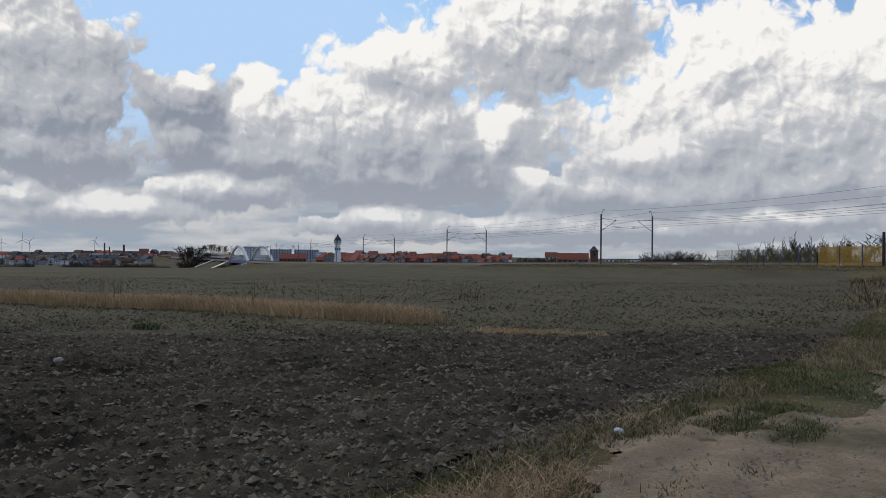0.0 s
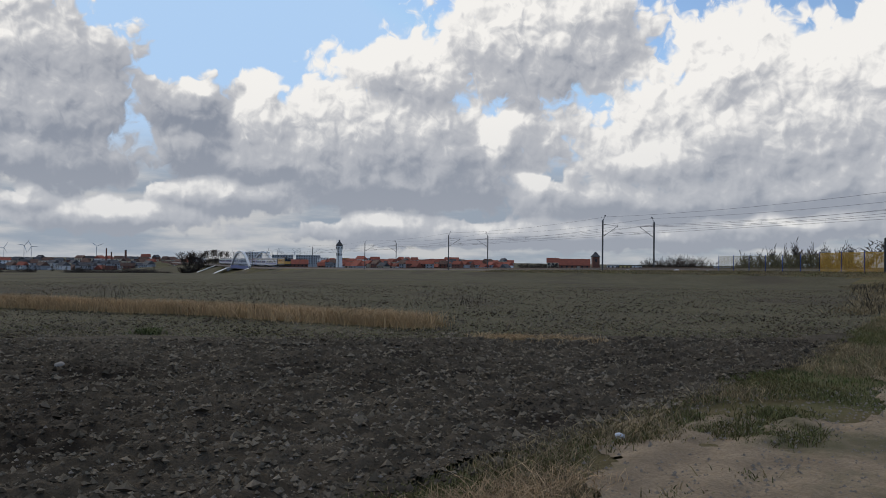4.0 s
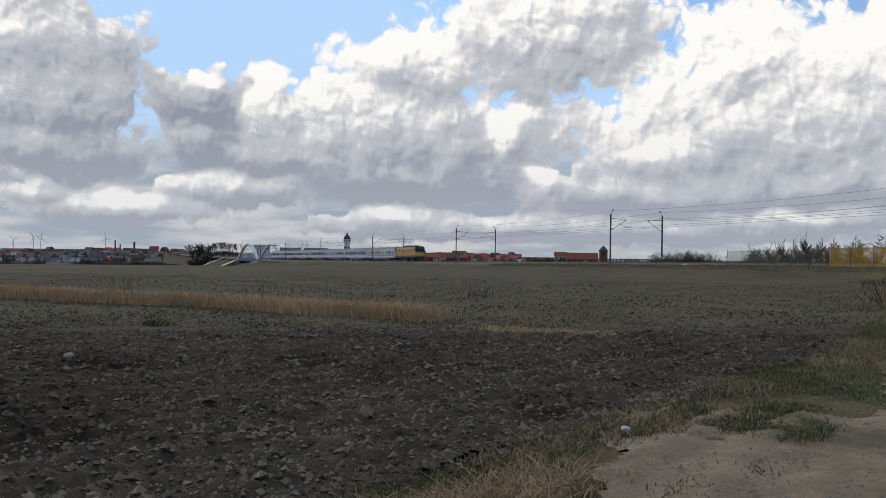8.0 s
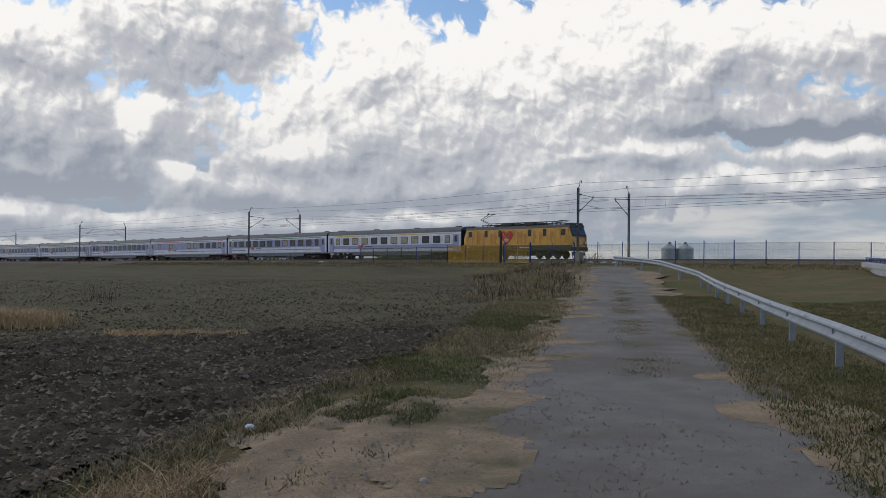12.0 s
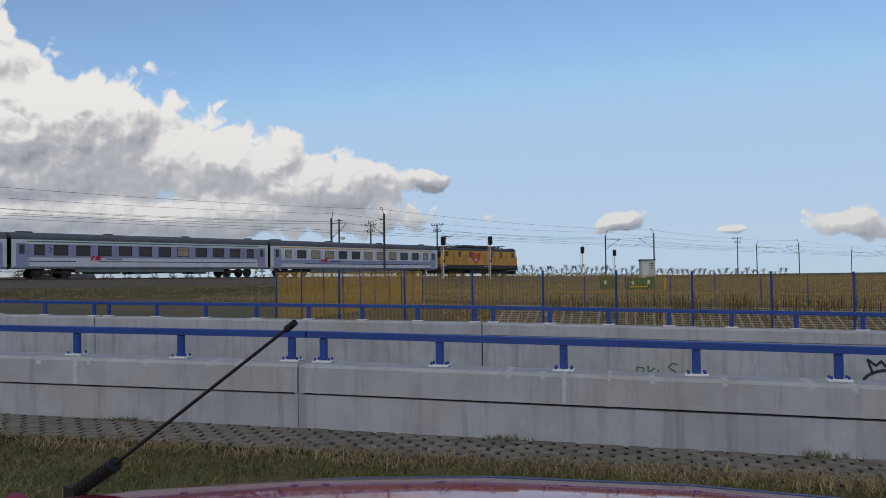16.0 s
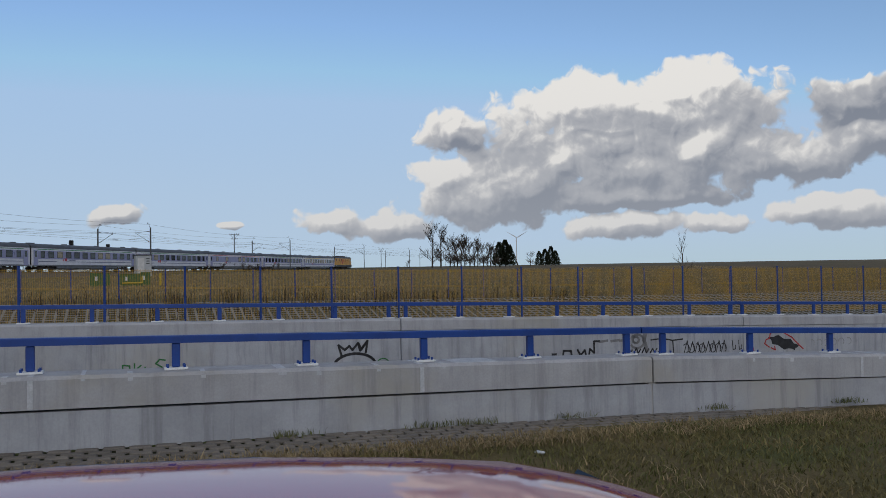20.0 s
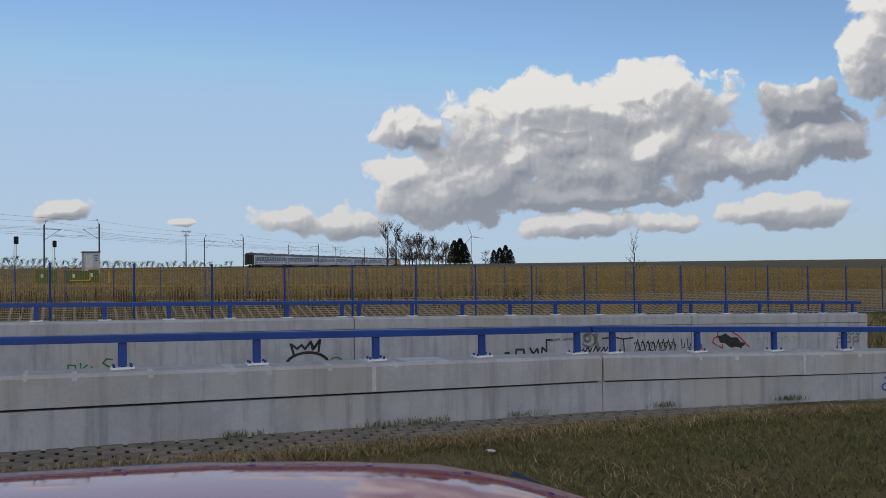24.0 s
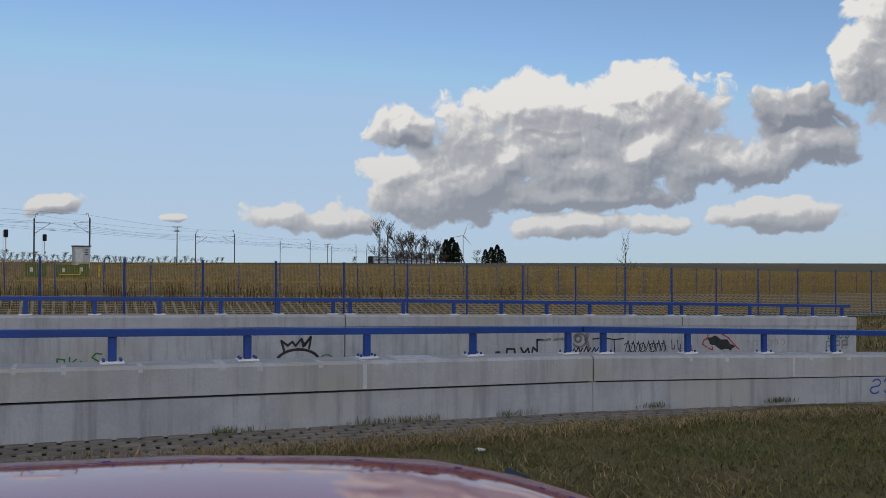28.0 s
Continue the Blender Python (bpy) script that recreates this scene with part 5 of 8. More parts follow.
def locomotive():
    ob = thing("locomotive", "orange-yellow electric locomotive, dark roof, red heart on its side", "locomotive")
    # body with sloped ends: rings along x
    def ring(x, zt, w=1.47, zb=1.02):
        return [(x, -w, zb), (x, -w - .01, 2.4), (x, -w + .05, zt), (x, w - .05, zt), (x, w + .01, 2.4), (x, w, zb)]
    def cabring(s):
        return [[(s * 7.55, y, z) for _, y, z in ring(0, 3.45)],
                [(s * (8.02 if z < 2.5 else 7.66), y * .93, z) for _, y, z in ring(0, 3.42)]]
    rings = [cabring(-1)[1], cabring(-1)[0], *[[(x, y, z) for _, y, z in ring(0, 3.45)] for x in (-4, 0, 4)], cabring(1)[0], cabring(1)[1]]
    part("body", MB().sweep(rings), "loco_yellow", ob)
    rp = [(-1.43, 3.45), (-1.36, 3.62), (-1.15, 3.76), (-.6, 3.86), (0, 3.88), (.6, 3.86), (1.15, 3.76), (1.36, 3.62), (1.43, 3.45)]
    roof = part("roof", shell(rp, -7.7, 7.7, 4), "loco_dark", ob)
    part("roof_visor", MB().box((-7.25, 0, 3.83), (.9, 2.3, .26), None, bev=.08), "loco_dark", roof)
    part("roof_visor", MB().box((7.25, 0, 3.83), (.9, 2.3, .26), None, bev=.08), "loco_dark", roof)
    for x, w, h in ((-1.7, 1.5, .34), (1.6, 1.5, .34), (0, .9, .2), (3.2, .8, .22), (-3.4, .6, .2)):
        part("roof_box", MB().box((x, 0, 3.87 + h / 2), (w, 1.7, h), None, bev=.04), "loco_dark", roof)
    for x in (-.7, .5, 2.6, -2.8, 3.9):
        part("insulator", MB().tube((x, .55, 3.85), (x, .55, 4.2), .07, n=8), "insulator", roof)
        part("insulator", MB().tube((x, -.55, 3.85), (x, -.55, 4.2), .07, n=8), "insulator", roof)
    part("busbar", MB().tube((-4.6, .55, 4.22), (4.6, .55, 4.22), .025, n=6).tube((-4.6, -.55, 4.22), (4.6, -.55, 4.22), .025, n=6), "black_metal", roof)
    pantograph(ob, -5.2, True)
    pantograph(ob, 5.2, False)
    part("skirt", shell([(-1.485, 1.0), (-1.485, 1.52), (1.485, 1.52), (1.485, 1.0), (1.35, .86), (-1.35, .86)], -7.98, 7.98), "loco_dark", ob, "dark grey lower band")
    for sd in (-1, 1):
        R = SIDE[sd]
        f = (lambda x: x) if sd < 0 else (lambda x: -x)
        part("yellow_line", side_box(0, 1.54, 15.2, .035, 1.486, .008), "stripe_yellow", ob, m=R)
        for x in (-6.9, 6.9):
            c = part("cab_window", side_box(f(x), 2.95, .52, .66, 1.475, .02, .02), "rubber", ob, m=R)
            part("pane", side_box(f(x), 2.95, .42, .56, 1.494, .008), "train_glass", c)
        for x in (-4.35, -2.2, -.1, 2.2, 4.35):
            if abs(x + .1) < .01:
                part("blank_hatch", side_box(f(x), 2.95, .38, .68, 1.475, .014, .02), "loco_brown", ob, m=R)
                continue
            c = part("window", side_box(f(x), 2.95, .42, .76, 1.475, .02, .03), "rubber", ob, m=R)
            part("pane", side_box(f(x), 2.95, .32, .64, 1.494, .008, .02), "train_glass", c)
        for x in (-6.1, 6.1):
            d = part("door", side_box(f(x), 2.48, .7, 1.86, 1.472, .012, .01), "loco_yellow", ob, m=R)
            for dx in (-.42, .42):
                part("handrail", MB().tube((f(x) + dx, -1.55, 1.3), (f(x) + dx, -1.55, 3.1), .02, n=6), "galv", d)
        h = part("heart", heart(1.9).mesh("heart", "loco_red"), None, ob, "red heart emblem with pale lettering bars", m=R @ pose(f(-1.15), -1.498, 2.52))
        for k, w in enumerate((.5, .74, .62, .34)):
            part("lettering", MB().box((0, -.006, -.12 - k * .12), (w, .006, .055)), "coach_white", h)
        ring2 = MB()
        for cx in (-.26, .26):
            for i in range(14):
                a, b = 2 * math.pi * i / 14, 2 * math.pi * (i + 1) / 14
                ring2.tube((cx + .2 * math.cos(a), -.008, .3 + .22 * math.sin(a)), (cx + .2 * math.cos(b), -.008, .3 + .22 * math.sin(b)), .028, n=5)
        part("scrolls", ring2, "stripe_yellow", h)
        rng = random.Random(2)
        for x, hh in ((-7.35, 1.2), (-5.4, 1.55), (-4.75, 1.5), (-3.5, 1.45), (-2.95, 1.5), (.55, 1.6), (1.05, 1.6), (1.6, 1.35), (2.85, 1.6), (3.75, 1.45), (5.3, 1.55), (6.35, 1.5), (7.3, 1.1), (-5.9, 1.0)):
            mb = MB().box((f(x), -1.478, 1.62 + hh / 2), (.30, .006, hh * .86), None)
            mb.box((f(x) + .05, -1.479, 1.62 + hh * .6), (.46, .006, hh * .34), None)
            part("livery_shape", mb, "loco_brown", ob, "brown printed shape on the livery", m=R)
        for x, w, z in ((-6.4, .5, 2.4), (-3.9, .6, 2.1), (-.2, .7, 2.4), (4.4, .8, 2.5), (5.0, .5, 2.1), (-2.4, .7, 2.5)):
            part("lettering", MB().box((f(x), -1.478, z), (w, .005, .05)), "loco_brown", ob, m=R)
        part("lettering", MB().box((f(1.5), -1.490, 1.3), (1.6, .005, .06)), "coach_white", ob, m=R)
        part("lettering", MB().box((f(-7.3), -1.490, 1.36), (.8, .005, .1)), "coach_white", ob, m=R)
    for s in (-1, 1):
        # front: windscreen band, lamps, buffer beam
        fr = part("front_band", _front(s), "loco_dark", ob)
        for y in (-.66, .66):
            q = [(s * 7.735, y - .55, 3.34), (s * 7.735, y + .55, 3.34), (s * 8.035, y + .56, 2.62), (s * 8.035, y - .56, 2.62)]
            mb = MB()
            mb.add([(x + s * .012, a, b) for x, a, b in q], [(0, 1, 2, 3)] if s < 0 else [(3, 2, 1, 0)])
            part("windscreen", mb, "train_glass", fr)
        for y in (-1.0, 1.0):
            l = part("headlight", MB().tube((s * 8.0, y, 1.75), (s * 8.08, y, 1.75), .17, n=14), "loco_dark", ob)
            part("lens", MB().tube((s * 8.08, y, 1.75), (s * 8.09, y, 1.75), .13, n=14), "lamp_glass", l)
        part("top_lamp", MB().tube((s * 7.62, 0, 3.72), (s * 7.8, 0, 3.72), .13, n=12), "lamp_glass", ob)
        part("buffer_beam", MB().box((s * 8.06, 0, 1.05), (.16, 2.7, .5), None, bev=.03), "loco_dark", ob)
        for y in (-.88, .88):
            part("buffer", MB().tube((s * 8.1, y, 1.05), (s * 8.3, y, 1.05), .1, n=10).tube((s * 8.28, y, 1.05), (s * 8.37, y, 1.05), .26, n=14), "bogie", ob)
        part("plough", MB().box((s * 7.9, 0, .55), (.25, 2.3, .42), None, bev=.04), "bogie", ob)
    for x in (-4.4, 4.4):
        b = bogie(ob, x)
        part("motor_box", MB().box((0, 0, .6), (2.2, 1.9, .5), None, bev=.05), "bogie", b)
    part("equipment_box", MB().box((0, 0, .62), (3.0, 2.5, .5), None, bev=.04), "bogie", ob)
    return ob


def _front(s):
    mb = MB()
    q = [(s * 7.70, -1.30, 3.42), (s * 7.70, 1.30, 3.42), (s * 8.05, 1.36, 2.45), (s * 8.05, -1.36, 2.45)]
    mb.add(q + [(x - s * .1, y, z) for x, y, z in q], [(0, 1, 2, 3), (7, 6, 5, 4), (0, 4, 5, 1), (1, 5, 6, 2), (2, 6, 7, 3), (3, 7, 4, 0)])
    return mb


def nose(t):
    """Where the head of the train is, in metres along the track."""
    return 22.48 + 38.718 * (t - 14) + .0352 * (t - 14) ** 2


TRAIN = []


def build_train():
    TRAIN.append((locomotive(), 8.37, 4.4))
    for i, k in enumerate(("first", "second", "bar", "second", "second", "second", "second")):
        TRAIN.append((coach(k, i), 16.74 + 26.4 * i + 13.2, 9.5))


def train_rows(back, half):
    rows = []
    for i in range(57):
        t = i * .5
        s = nose(t) - back
        a, b = Vector(T(s - half)), Vector(T(s + half))
        c, d = (a + b) / 2, b - a
        rows.append((t, Matrix.Translation(c) @ Euler((0, -math.atan2(d.z, Vector((d.x, d.y)).length), math.atan2(d.y, d.x))).to_matrix().to_4x4()))
    return rows


build_train()

# ---------------------------------------------------------------- the parked car
mat("car_red", (.32, .012, .070), (.29, .011, .062), rough=.07, scale=.8, fine=120, var=.06, bump=0, obj=True, spec=.42, coat=.2)
mat("car_trim", (.028, .045, .13), (.022, .034, .09), rough=.45, scale=4, fine=40, var=.2, bump=.04, obj=True)
mat("car_black", (.012, .012, .013), rough=.7, scale=6, fine=50, var=.3, bump=.08, obj=True)
glass_mat("car_glass", (.010, .012, .013), .04)
mat("rim_grey", (.35, .36, .38), rough=.35, metal=.8, scale=4, fine=30, var=.15, bump=0, obj=True)
mat("lamp_red", (.35, .01, .01), rough=.2, scale=4, fine=30, var=.1, bump=0, obj=True)


def build_car():
    """A small hatchback; in its own space +x is forward, y across, z up from the road."""
    g = gz(*W(0, 1.3)[:2]) + .0
    car = thing("car", "dark red hatchback with a glossy roof, parked beside the lane", "car", Matrix.Translation(W(.05, 1.3, g)) @ Matrix.Rotation(math.atan2(WA.y, WA.x), 4, "Z"))
    # lower body: stations of x, half width, sill height, shoulder height
    st = [(2.42, .62, .42, .60), (2.36, .74, .30, .70), (2.0, .82, .22, .80), (1.5, .84, .20, .90), (1.15, .85, .20, .93), (0, .86, .20, .95), (-1.0, .85, .22, .97), (-1.35, .82, .26, .96), (-1.52, .76, .34, .92), (-1.56, .66, .45, .85)]
    rings = []
    for x, w, lo, hi in st:
        rings.append([(x, -w * .93, lo), (x, -w, lo + .12), (x, -w * 1.01, (lo + hi) / 2), (x, -w * .985, hi - .06), (x, -w * .93, hi), (x, 0, hi + .045), (x, w * .93, hi), (x, w * .985, hi - .06), (x, w * 1.01, (lo + hi) / 2), (x, w, lo + .12), (x, w * .93, lo), (x, 0, lo - .02)])
    part("body", MB().sweep(rings), "car_red", car, smooth=True)
    # roof skin: a crowned sheet between the rails
    xs = [1.10, 1.02, .9, .7, .45, .2, -.1, -.4, -.62, -.76, -.86, -.93]
    vs, nv = [], 13
    ztop = lambda x: 1.467 - .080 * (x - .05) ** 2 - .050 * max(0, (x - .88) / .22) ** 2 - .022 * max(0, (-x - .72) / .2) ** 2
    skin = MB()
    for x in xs:
        w = .60 - .04 * max(0, (x - .3)) - .03 * max(0, -x - .4)
        ring = []
        for j in range(nv):
            t = -1 + 2 * j / (nv - 1)
            ring.append((x, w * t, ztop(x) - .055 * t * t - .02 * t ** 6 + .028))
        vs.append(ring)
    n = len(xs)
    under = [[(x, y, z - .03) for x, y, z in r] for r in vs]
    flat = [p for r in vs for p in r] + [p for r in under for p in r]
    f = []
    for i in range(n - 1):
        for j in range(nv - 1):
            a = i * nv + j
            f.append((a, a + nv, a + nv + 1, a + 1))
            b = a + n * nv
            f.append((b, b + 1, b + nv + 1, b + nv))
    skin.add(flat, f)
    roof = part("roof", skin, "car_red", car, "glossy dark red roof with reflections", smooth=True)
    for s in (-1, 1):
        path = [(x, s * (.60 - .04 * max(0, (x - .3)) - .03 * max(0, -x - .4) + .012), ztop(x) - .055 - .02 + .028 + .002) for x in xs]
        part("roof_trim", MB().sweep([[(x, y - .008, z - .02), (x, y + .008, z - .02), (x, y + .008, z + .001), (x, y + .004, z + .004), (x, y - .004, z + .004), (x, y - .008, z + .001)] for x, y, z in path]), "car_trim", roof, "dark blue drip moulding")
    # greenhouse
    def pane(q, name, label=""):
        mb = MB()
        a, b, c = (Vector(p) for p in q[:3])
        nrm = (b - a).cross(c - a).normalized() * .012
        mb.add([tuple(p) for p in q] + [tuple(Vector(p) - nrm) for p in q], [tuple(range(len(q))), tuple(range(2 * len(q) - 1, len(q) - 1, -1))] + [(i, i + len(q), (i + 1) % len(q) + len(q), (i + 1) % len(q)) for i in range(len(q))])
        return part(name, mb, "car_glass", car, label)
    pane([(1.08, -.55, 1.34), (1.08, .55, 1.34), (1.72, .70, .93), (1.72, -.70, .93)], "windscreen")
    pane([(-.97, .54, 1.34), (-.97, -.54, 1.34), (-1.40, -.66, .97), (-1.40, .66, .97)], "rear_window")
    for s in (-1, 1):
        q1 = [(1.0, s * .595, 1.35), (.12, s * .605, 1.41), (.12, s * .80, .97), (1.55, s * .79, .95)]
        q2 = [(.04, s * .605, 1.41), (-.80, s * .575, 1.35), (-1.12, s * .775, .98), (.04, s * .80, .97)]
        for q in (q1, q2):
            pane(q if s < 0 else q[::-1], "side_window")
        for q, nm in (([(1.06, s * .57, 1.345), (1.72, s * .73, .93)], "a_pillar"), ([(.08, s * .60, 1.40), (.08, s * .805, .96)], "b_pillar"), ([(-.93, s * .555, 1.32), (-1.36, s * .72, .97)], "c_pillar")):
            part(nm, MB().tube(q[0], q[1], .028, .045, n=8), "car_red", car)
        d = part("door", MB().box((.62, s * .862, .62), (.96, .02, .56), None, bev=.012), "car_red", car)
        part("handle", MB().box((.26, s * .88, .80), (.16, .03, .035), None, bev=.01), "car_black", d)
        part("rub_strip", MB().box((.1, s * .874, .55), (2.1, .02, .05), None, bev=.008), "car_black", car)
        mrr = part("door_mirror", MB().box((1.28, s * .92, .93), (.1, .16, .12), None, bev=.03), "car_red", car)
        hl = part("headlight", MB().box((2.33, s * .56, .66), (.14, .3, .14), None, bev=.03), "lamp_glass", car)
        tl = part("tail_light", MB().box((-1.53, s * .66, .78), (.1, .16, .28), None, bev=.02), "lamp_red", car)
        for x in (1.62, -.86):
            w = part("wheel", MB().tube((x, s * .70, .29), (x, s * .86, .29), .29, n=28), "car_black", car, "black tyre")
            part("rim", MB().tube((x, s * .845, .29), (x, s * .868, .29), .19, n=20), "rim_grey", w)
            part("wheel_arch", MB().tube((x, s * .60, .31), (x, s * .852, .31), .33, n=28), "car_black", car)
    part("front_bumper", MB().box((2.40, 0, .42), (.14, 1.46, .2), None, bev=.05), "car_black", car)
    part("rear_bumper", MB().box((-1.58, 0, .46), (.14, 1.46, .2), None, bev=.05), "car_black", car)
    part("grille", MB().box((2.41, 0, .60), (.05, .6, .08), None, bev=.01), "car_black", car)
    part("number_plate", MB().box((-1.655, 0, .5), (.015, .5, .11), None), "coach_white", car)
    # roof aerial at the front corner, raked back
    b0, b1, tip = Vector((.953, -.585, 1.372)), Vector((.832, -.523, 1.439)), Vector((.422, -.327, 1.689))
    an = part("aerial", MB().tube(b0, b1, .010, n=8).tube(b0 - Vector((0, 0, .05)), b0 + Vector((0, 0, .012)), .02, n=10), "car_black", car, "thin black roof aerial with a coiled base")
    dirn = (b1 - b0).normalized()
    for k in range(11):
        c = b0 + (b1 - b0) * (k / 10)
        part("coil", MB().tube(c - dirn * .003, c + dirn * .003, .0125, n=12), "car_black", an)
    part("rod", MB().tube(b1, tip, .0035, .0024, n=6), "car_black", an)
    part("tip", MB().tube(tip - (tip - b1).normalized() * .02, tip, .005, n=8), "car_black", an)
    return car


build_car()

# ---------------------------------------------------------------- graffiti on the far wall
mat("spray_black", (.016, .016, .018), (.03, .03, .034), rough=.6, scale=6, fine=40, var=.3, bump=0)
mat("spray_green", (.03, .18, .05), rough=.6, scale=6, fine=40, var=.3, bump=0)
mat("spray_red", (.45, .03, .03), rough=.6, scale=6, fine=40, var=.3, bump=0)
mat("spray_blue", (.03, .10, .50), rough=.6, scale=6, fine=40, var=.3, bump=0)
mat("spray_grey", (.22, .22, .23), rough=.6, scale=6, fine=40, var=.3, bump=0)


mat("spray_faint", (.34, .34, .35), rough=.7, scale=6, fine=40, var=.3, bump=0)


def scribble(name, label, strokes, material, vface, width=.03, fill=None):
    """Strokes as lists of (u, z) on a wall face; a round-brush line 3 mm proud of it."""
    mb = MB()
    for st in strokes:
        for (u0, z0), (u1, z1) in zip(st, st[1:]):
            d = Vector((u1 - u0, z1 - z0))
            if d.length < 1e-4:
                continue
            q = Vector((-d.y, d.x)).normalized() * width / 2
            e = d.normalized() * width * .3
            a = [(u0 - e.x + q.x, z0 - e.y + q.y), (u1 + e.x + q.x, z1 + e.y + q.y), (u1 + e.x - q.x, z1 + e.y - q.y), (u0 - e.x - q.x, z0 - e.y - q.y)]
            mb.add([W(u, vface - .004, z) for u, z in a], [(0, 1, 2, 3)])
    if fill:
        mb.add([W(u, vface - .0035, z) for u, z in fill], [tuple(range(len(fill)))])
    return solid(name, mb, material, label, "graffiti")


def arc(cu, cz, ru, rz, a0, a1, n=12):
    return [(cu + ru * math.cos(radians(a0 + (a1 - a0) * i / n)), cz + rz * math.sin(radians(a0 + (a1 - a0) * i / n))) for i in range(n + 1)]


def build_graffiti():
    V = FAR_V
    t = far_top
    c, z0 = -4.72, -.12
    scribble("graffiti", "black sprayed crown on pale concrete", [[(c + .27, z0 - .08), (c + .34, z0 + .17), (c + .20, z0 + .06), (c + .10, z0 + .14), (c + .03, z0 + .05), (c - .10, z0 + .20), (c - .14, z0 + .03), (c - .31, z0 + .24), (c - .27, z0 - .02)],
                                                                  [(c - .10, z0 + .20), (c - .17, z0 + .05), (c - .30, z0 + .22)]], "spray_black", V, .05)
    scribble("graffiti", "arched black sprayed outline below a crown", [arc(c - .02, -.42, .47, .27, 12, 168)], "spray_black", V, .06)
    scribble("graffiti", "small green sprayed arc", [arc(-5.38, -.38, .13, .09, 0, 180, 8)], "spray_green", V, .025)
    # green letters, half hidden by the near wall
    for u, st in ((-.02, [[(0, -.22), (0, .0), (-.13, -.02), (-.13, -.10), (0, -.11)]]), (-.24, [[(0, -.22), (0, .02)], [(0, -.12), (-.12, -.02)], [(0, -.12), (-.14, -.22)]]),
                  (-.42, [[(0, -.2), (-.02, -.06)]]), (-.66, [[(-.16, .06), (-.05, .08), (.02, .0), (-.10, -.08), (-.14, -.16), (.0, -.20)]])):
        scribble("graffiti", "green sprayed letter on pale concrete", [[(u + a, -.14 + b) for a, b in q] for q in st], "spray_green", V, .03)
    rng = random.Random(12)
    # row of broken black strokes
    for u, z, st in ((-9.62, -.42, [[(.05, 0), (-.06, 0)]]), (-9.98, -.42, [[(.12, -.06), (.1, .07), (-.1, .06), (-.12, -.06)]]), (-10.36, -.42, [[(.1, .08), (.02, -.06), (-.1, .06), (-.13, -.06)]]),
                     (-10.66, -.36, [[(.08, -.1), (.06, .02), (-.06, -.08), (-.06, .2), (-.22, .2)]])):
        scribble("graffiti", "black sprayed stroke on concrete", [[(u + a, z + b) for a, b in q] for q in st], "spray_black", V, .05)
    for u in (-10.98, -11.32, -11.56):
        scribble("graffiti", "grey sprayed dash on concrete", [[(u + .12, -.18), (u - .12, -.16)]], "spray_grey", V, .06)
    c = -11.95
    scribble("graffiti", "large grey sprayed letter with rounded strokes", [arc(c, -.22, .20, .17, 30, 330, 14), arc(c + .04, -.18, .09, .08, 0, 360, 10)], "spray_grey", V, .06)
    scribble("graffiti", "thick grey sprayed slanting bar", [[(c - .28, -.46), (c - .20, -.20), (c - .26, .08)]], "spray_grey", V, .11)
    scribble("graffiti", "thin black sprayed frame line", [[(-12.35, -.2), (-12.7, -.18), (-13.0, -.24), (-13.3, -.22)], [(-13.0, -.24), (-13.02, -.58)]], "spray_black", V, .035)
    for k in range(5):
        u = -11.7 - .24 * k
        scribble("graffiti", "black sprayed zigzag above the wall cap", [[(u + .1, -.52), (u + .02, -.40 + rng.uniform(-.03, .05)), (u - .03, -.52), (u - .1, -.42)]], "spray_black", V, .035)
    for k in range(8):
        u, z = -13.40 - .165 * k, -.43 - .006 * k
        scribble("graffiti", "thin black sprayed tag letter", [arc(u, z - .03, .10, .11, rng.uniform(0, 120), rng.uniform(220, 400), 9), [(u + .06, z - .14), (u - .04, z + rng.uniform(.1, .17)), (u - .09, z - .1)]], "spray_black", V, .024)
    for k in range(2):
        u, z = -14.85 - .2 * k, -.47
        scribble("graffiti", "thin black sprayed tag letter", [[(u, z + .14), (u - .02, z - .1), (u - .1, z - .08), (u - .1, z + .02)]], "spray_black", V, .024)
    b, zb = -16.45, -.44
    scribble("graffiti", "red sprayed outline of a rounded shape", [[(b + .40, zb - .12), (b + .55, zb - .02), (b + .50, zb + .08), (b + .38, zb + .12), (b + .36, zb + .24), (b + .20, zb + .30), (b - .05, zb + .26), (b - .35, zb + .12), (b - .62, zb - .12), (b - .75, zb - .22)],
                                                                    [(b + .34, zb - .14), (b + .20, zb - .2), (b + .22, zb - .1)], [(b + 1.0, zb - .22), (b + .95, zb - .05), (b + .9, zb - .22)]], "spray_red", V, .035)
    scribble("graffiti", "black sprayed blot inside a red outline", [[(b + .28, zb + .02), (b + .1, zb + .14), (b - .1, zb + .02), (b - .3, zb + .02), (b - .45, zb - .16)]], "spray_black", V, .10,
             fill=[(b - .08 + .48 * math.cos(a) * (1 + .12 * math.sin(5 * a)), zb - .03 + .14 * math.sin(a) * (1 + .25 * math.sin(7 * a)) + .28 * .48 * math.cos(a)) for a in np.linspace(0, 6.1, 26)])
    for k in range(6):
        u, z = -17.5 - .26 * k, -.52
        scribble("graffiti", "faded grey sprayed scrawl on concrete", [arc(u, z, .10, .09, rng.uniform(0, 90), rng.uniform(200, 360), 8)], "spray_faint", V, .025)
    for k in range(4):
        u, z = -20.62 - .24 * k, -.40
        scribble("graffiti", "green sprayed letter near the end of the wall", [[[(u, z - .1), (u, z + .1), (u - .12, z + .04), (u - .1, z - .06), (u, z - .1)], arc(u - .06, z, .08, .1, 40, 330, 8)][k % 2]], "spray_green", V, .03)
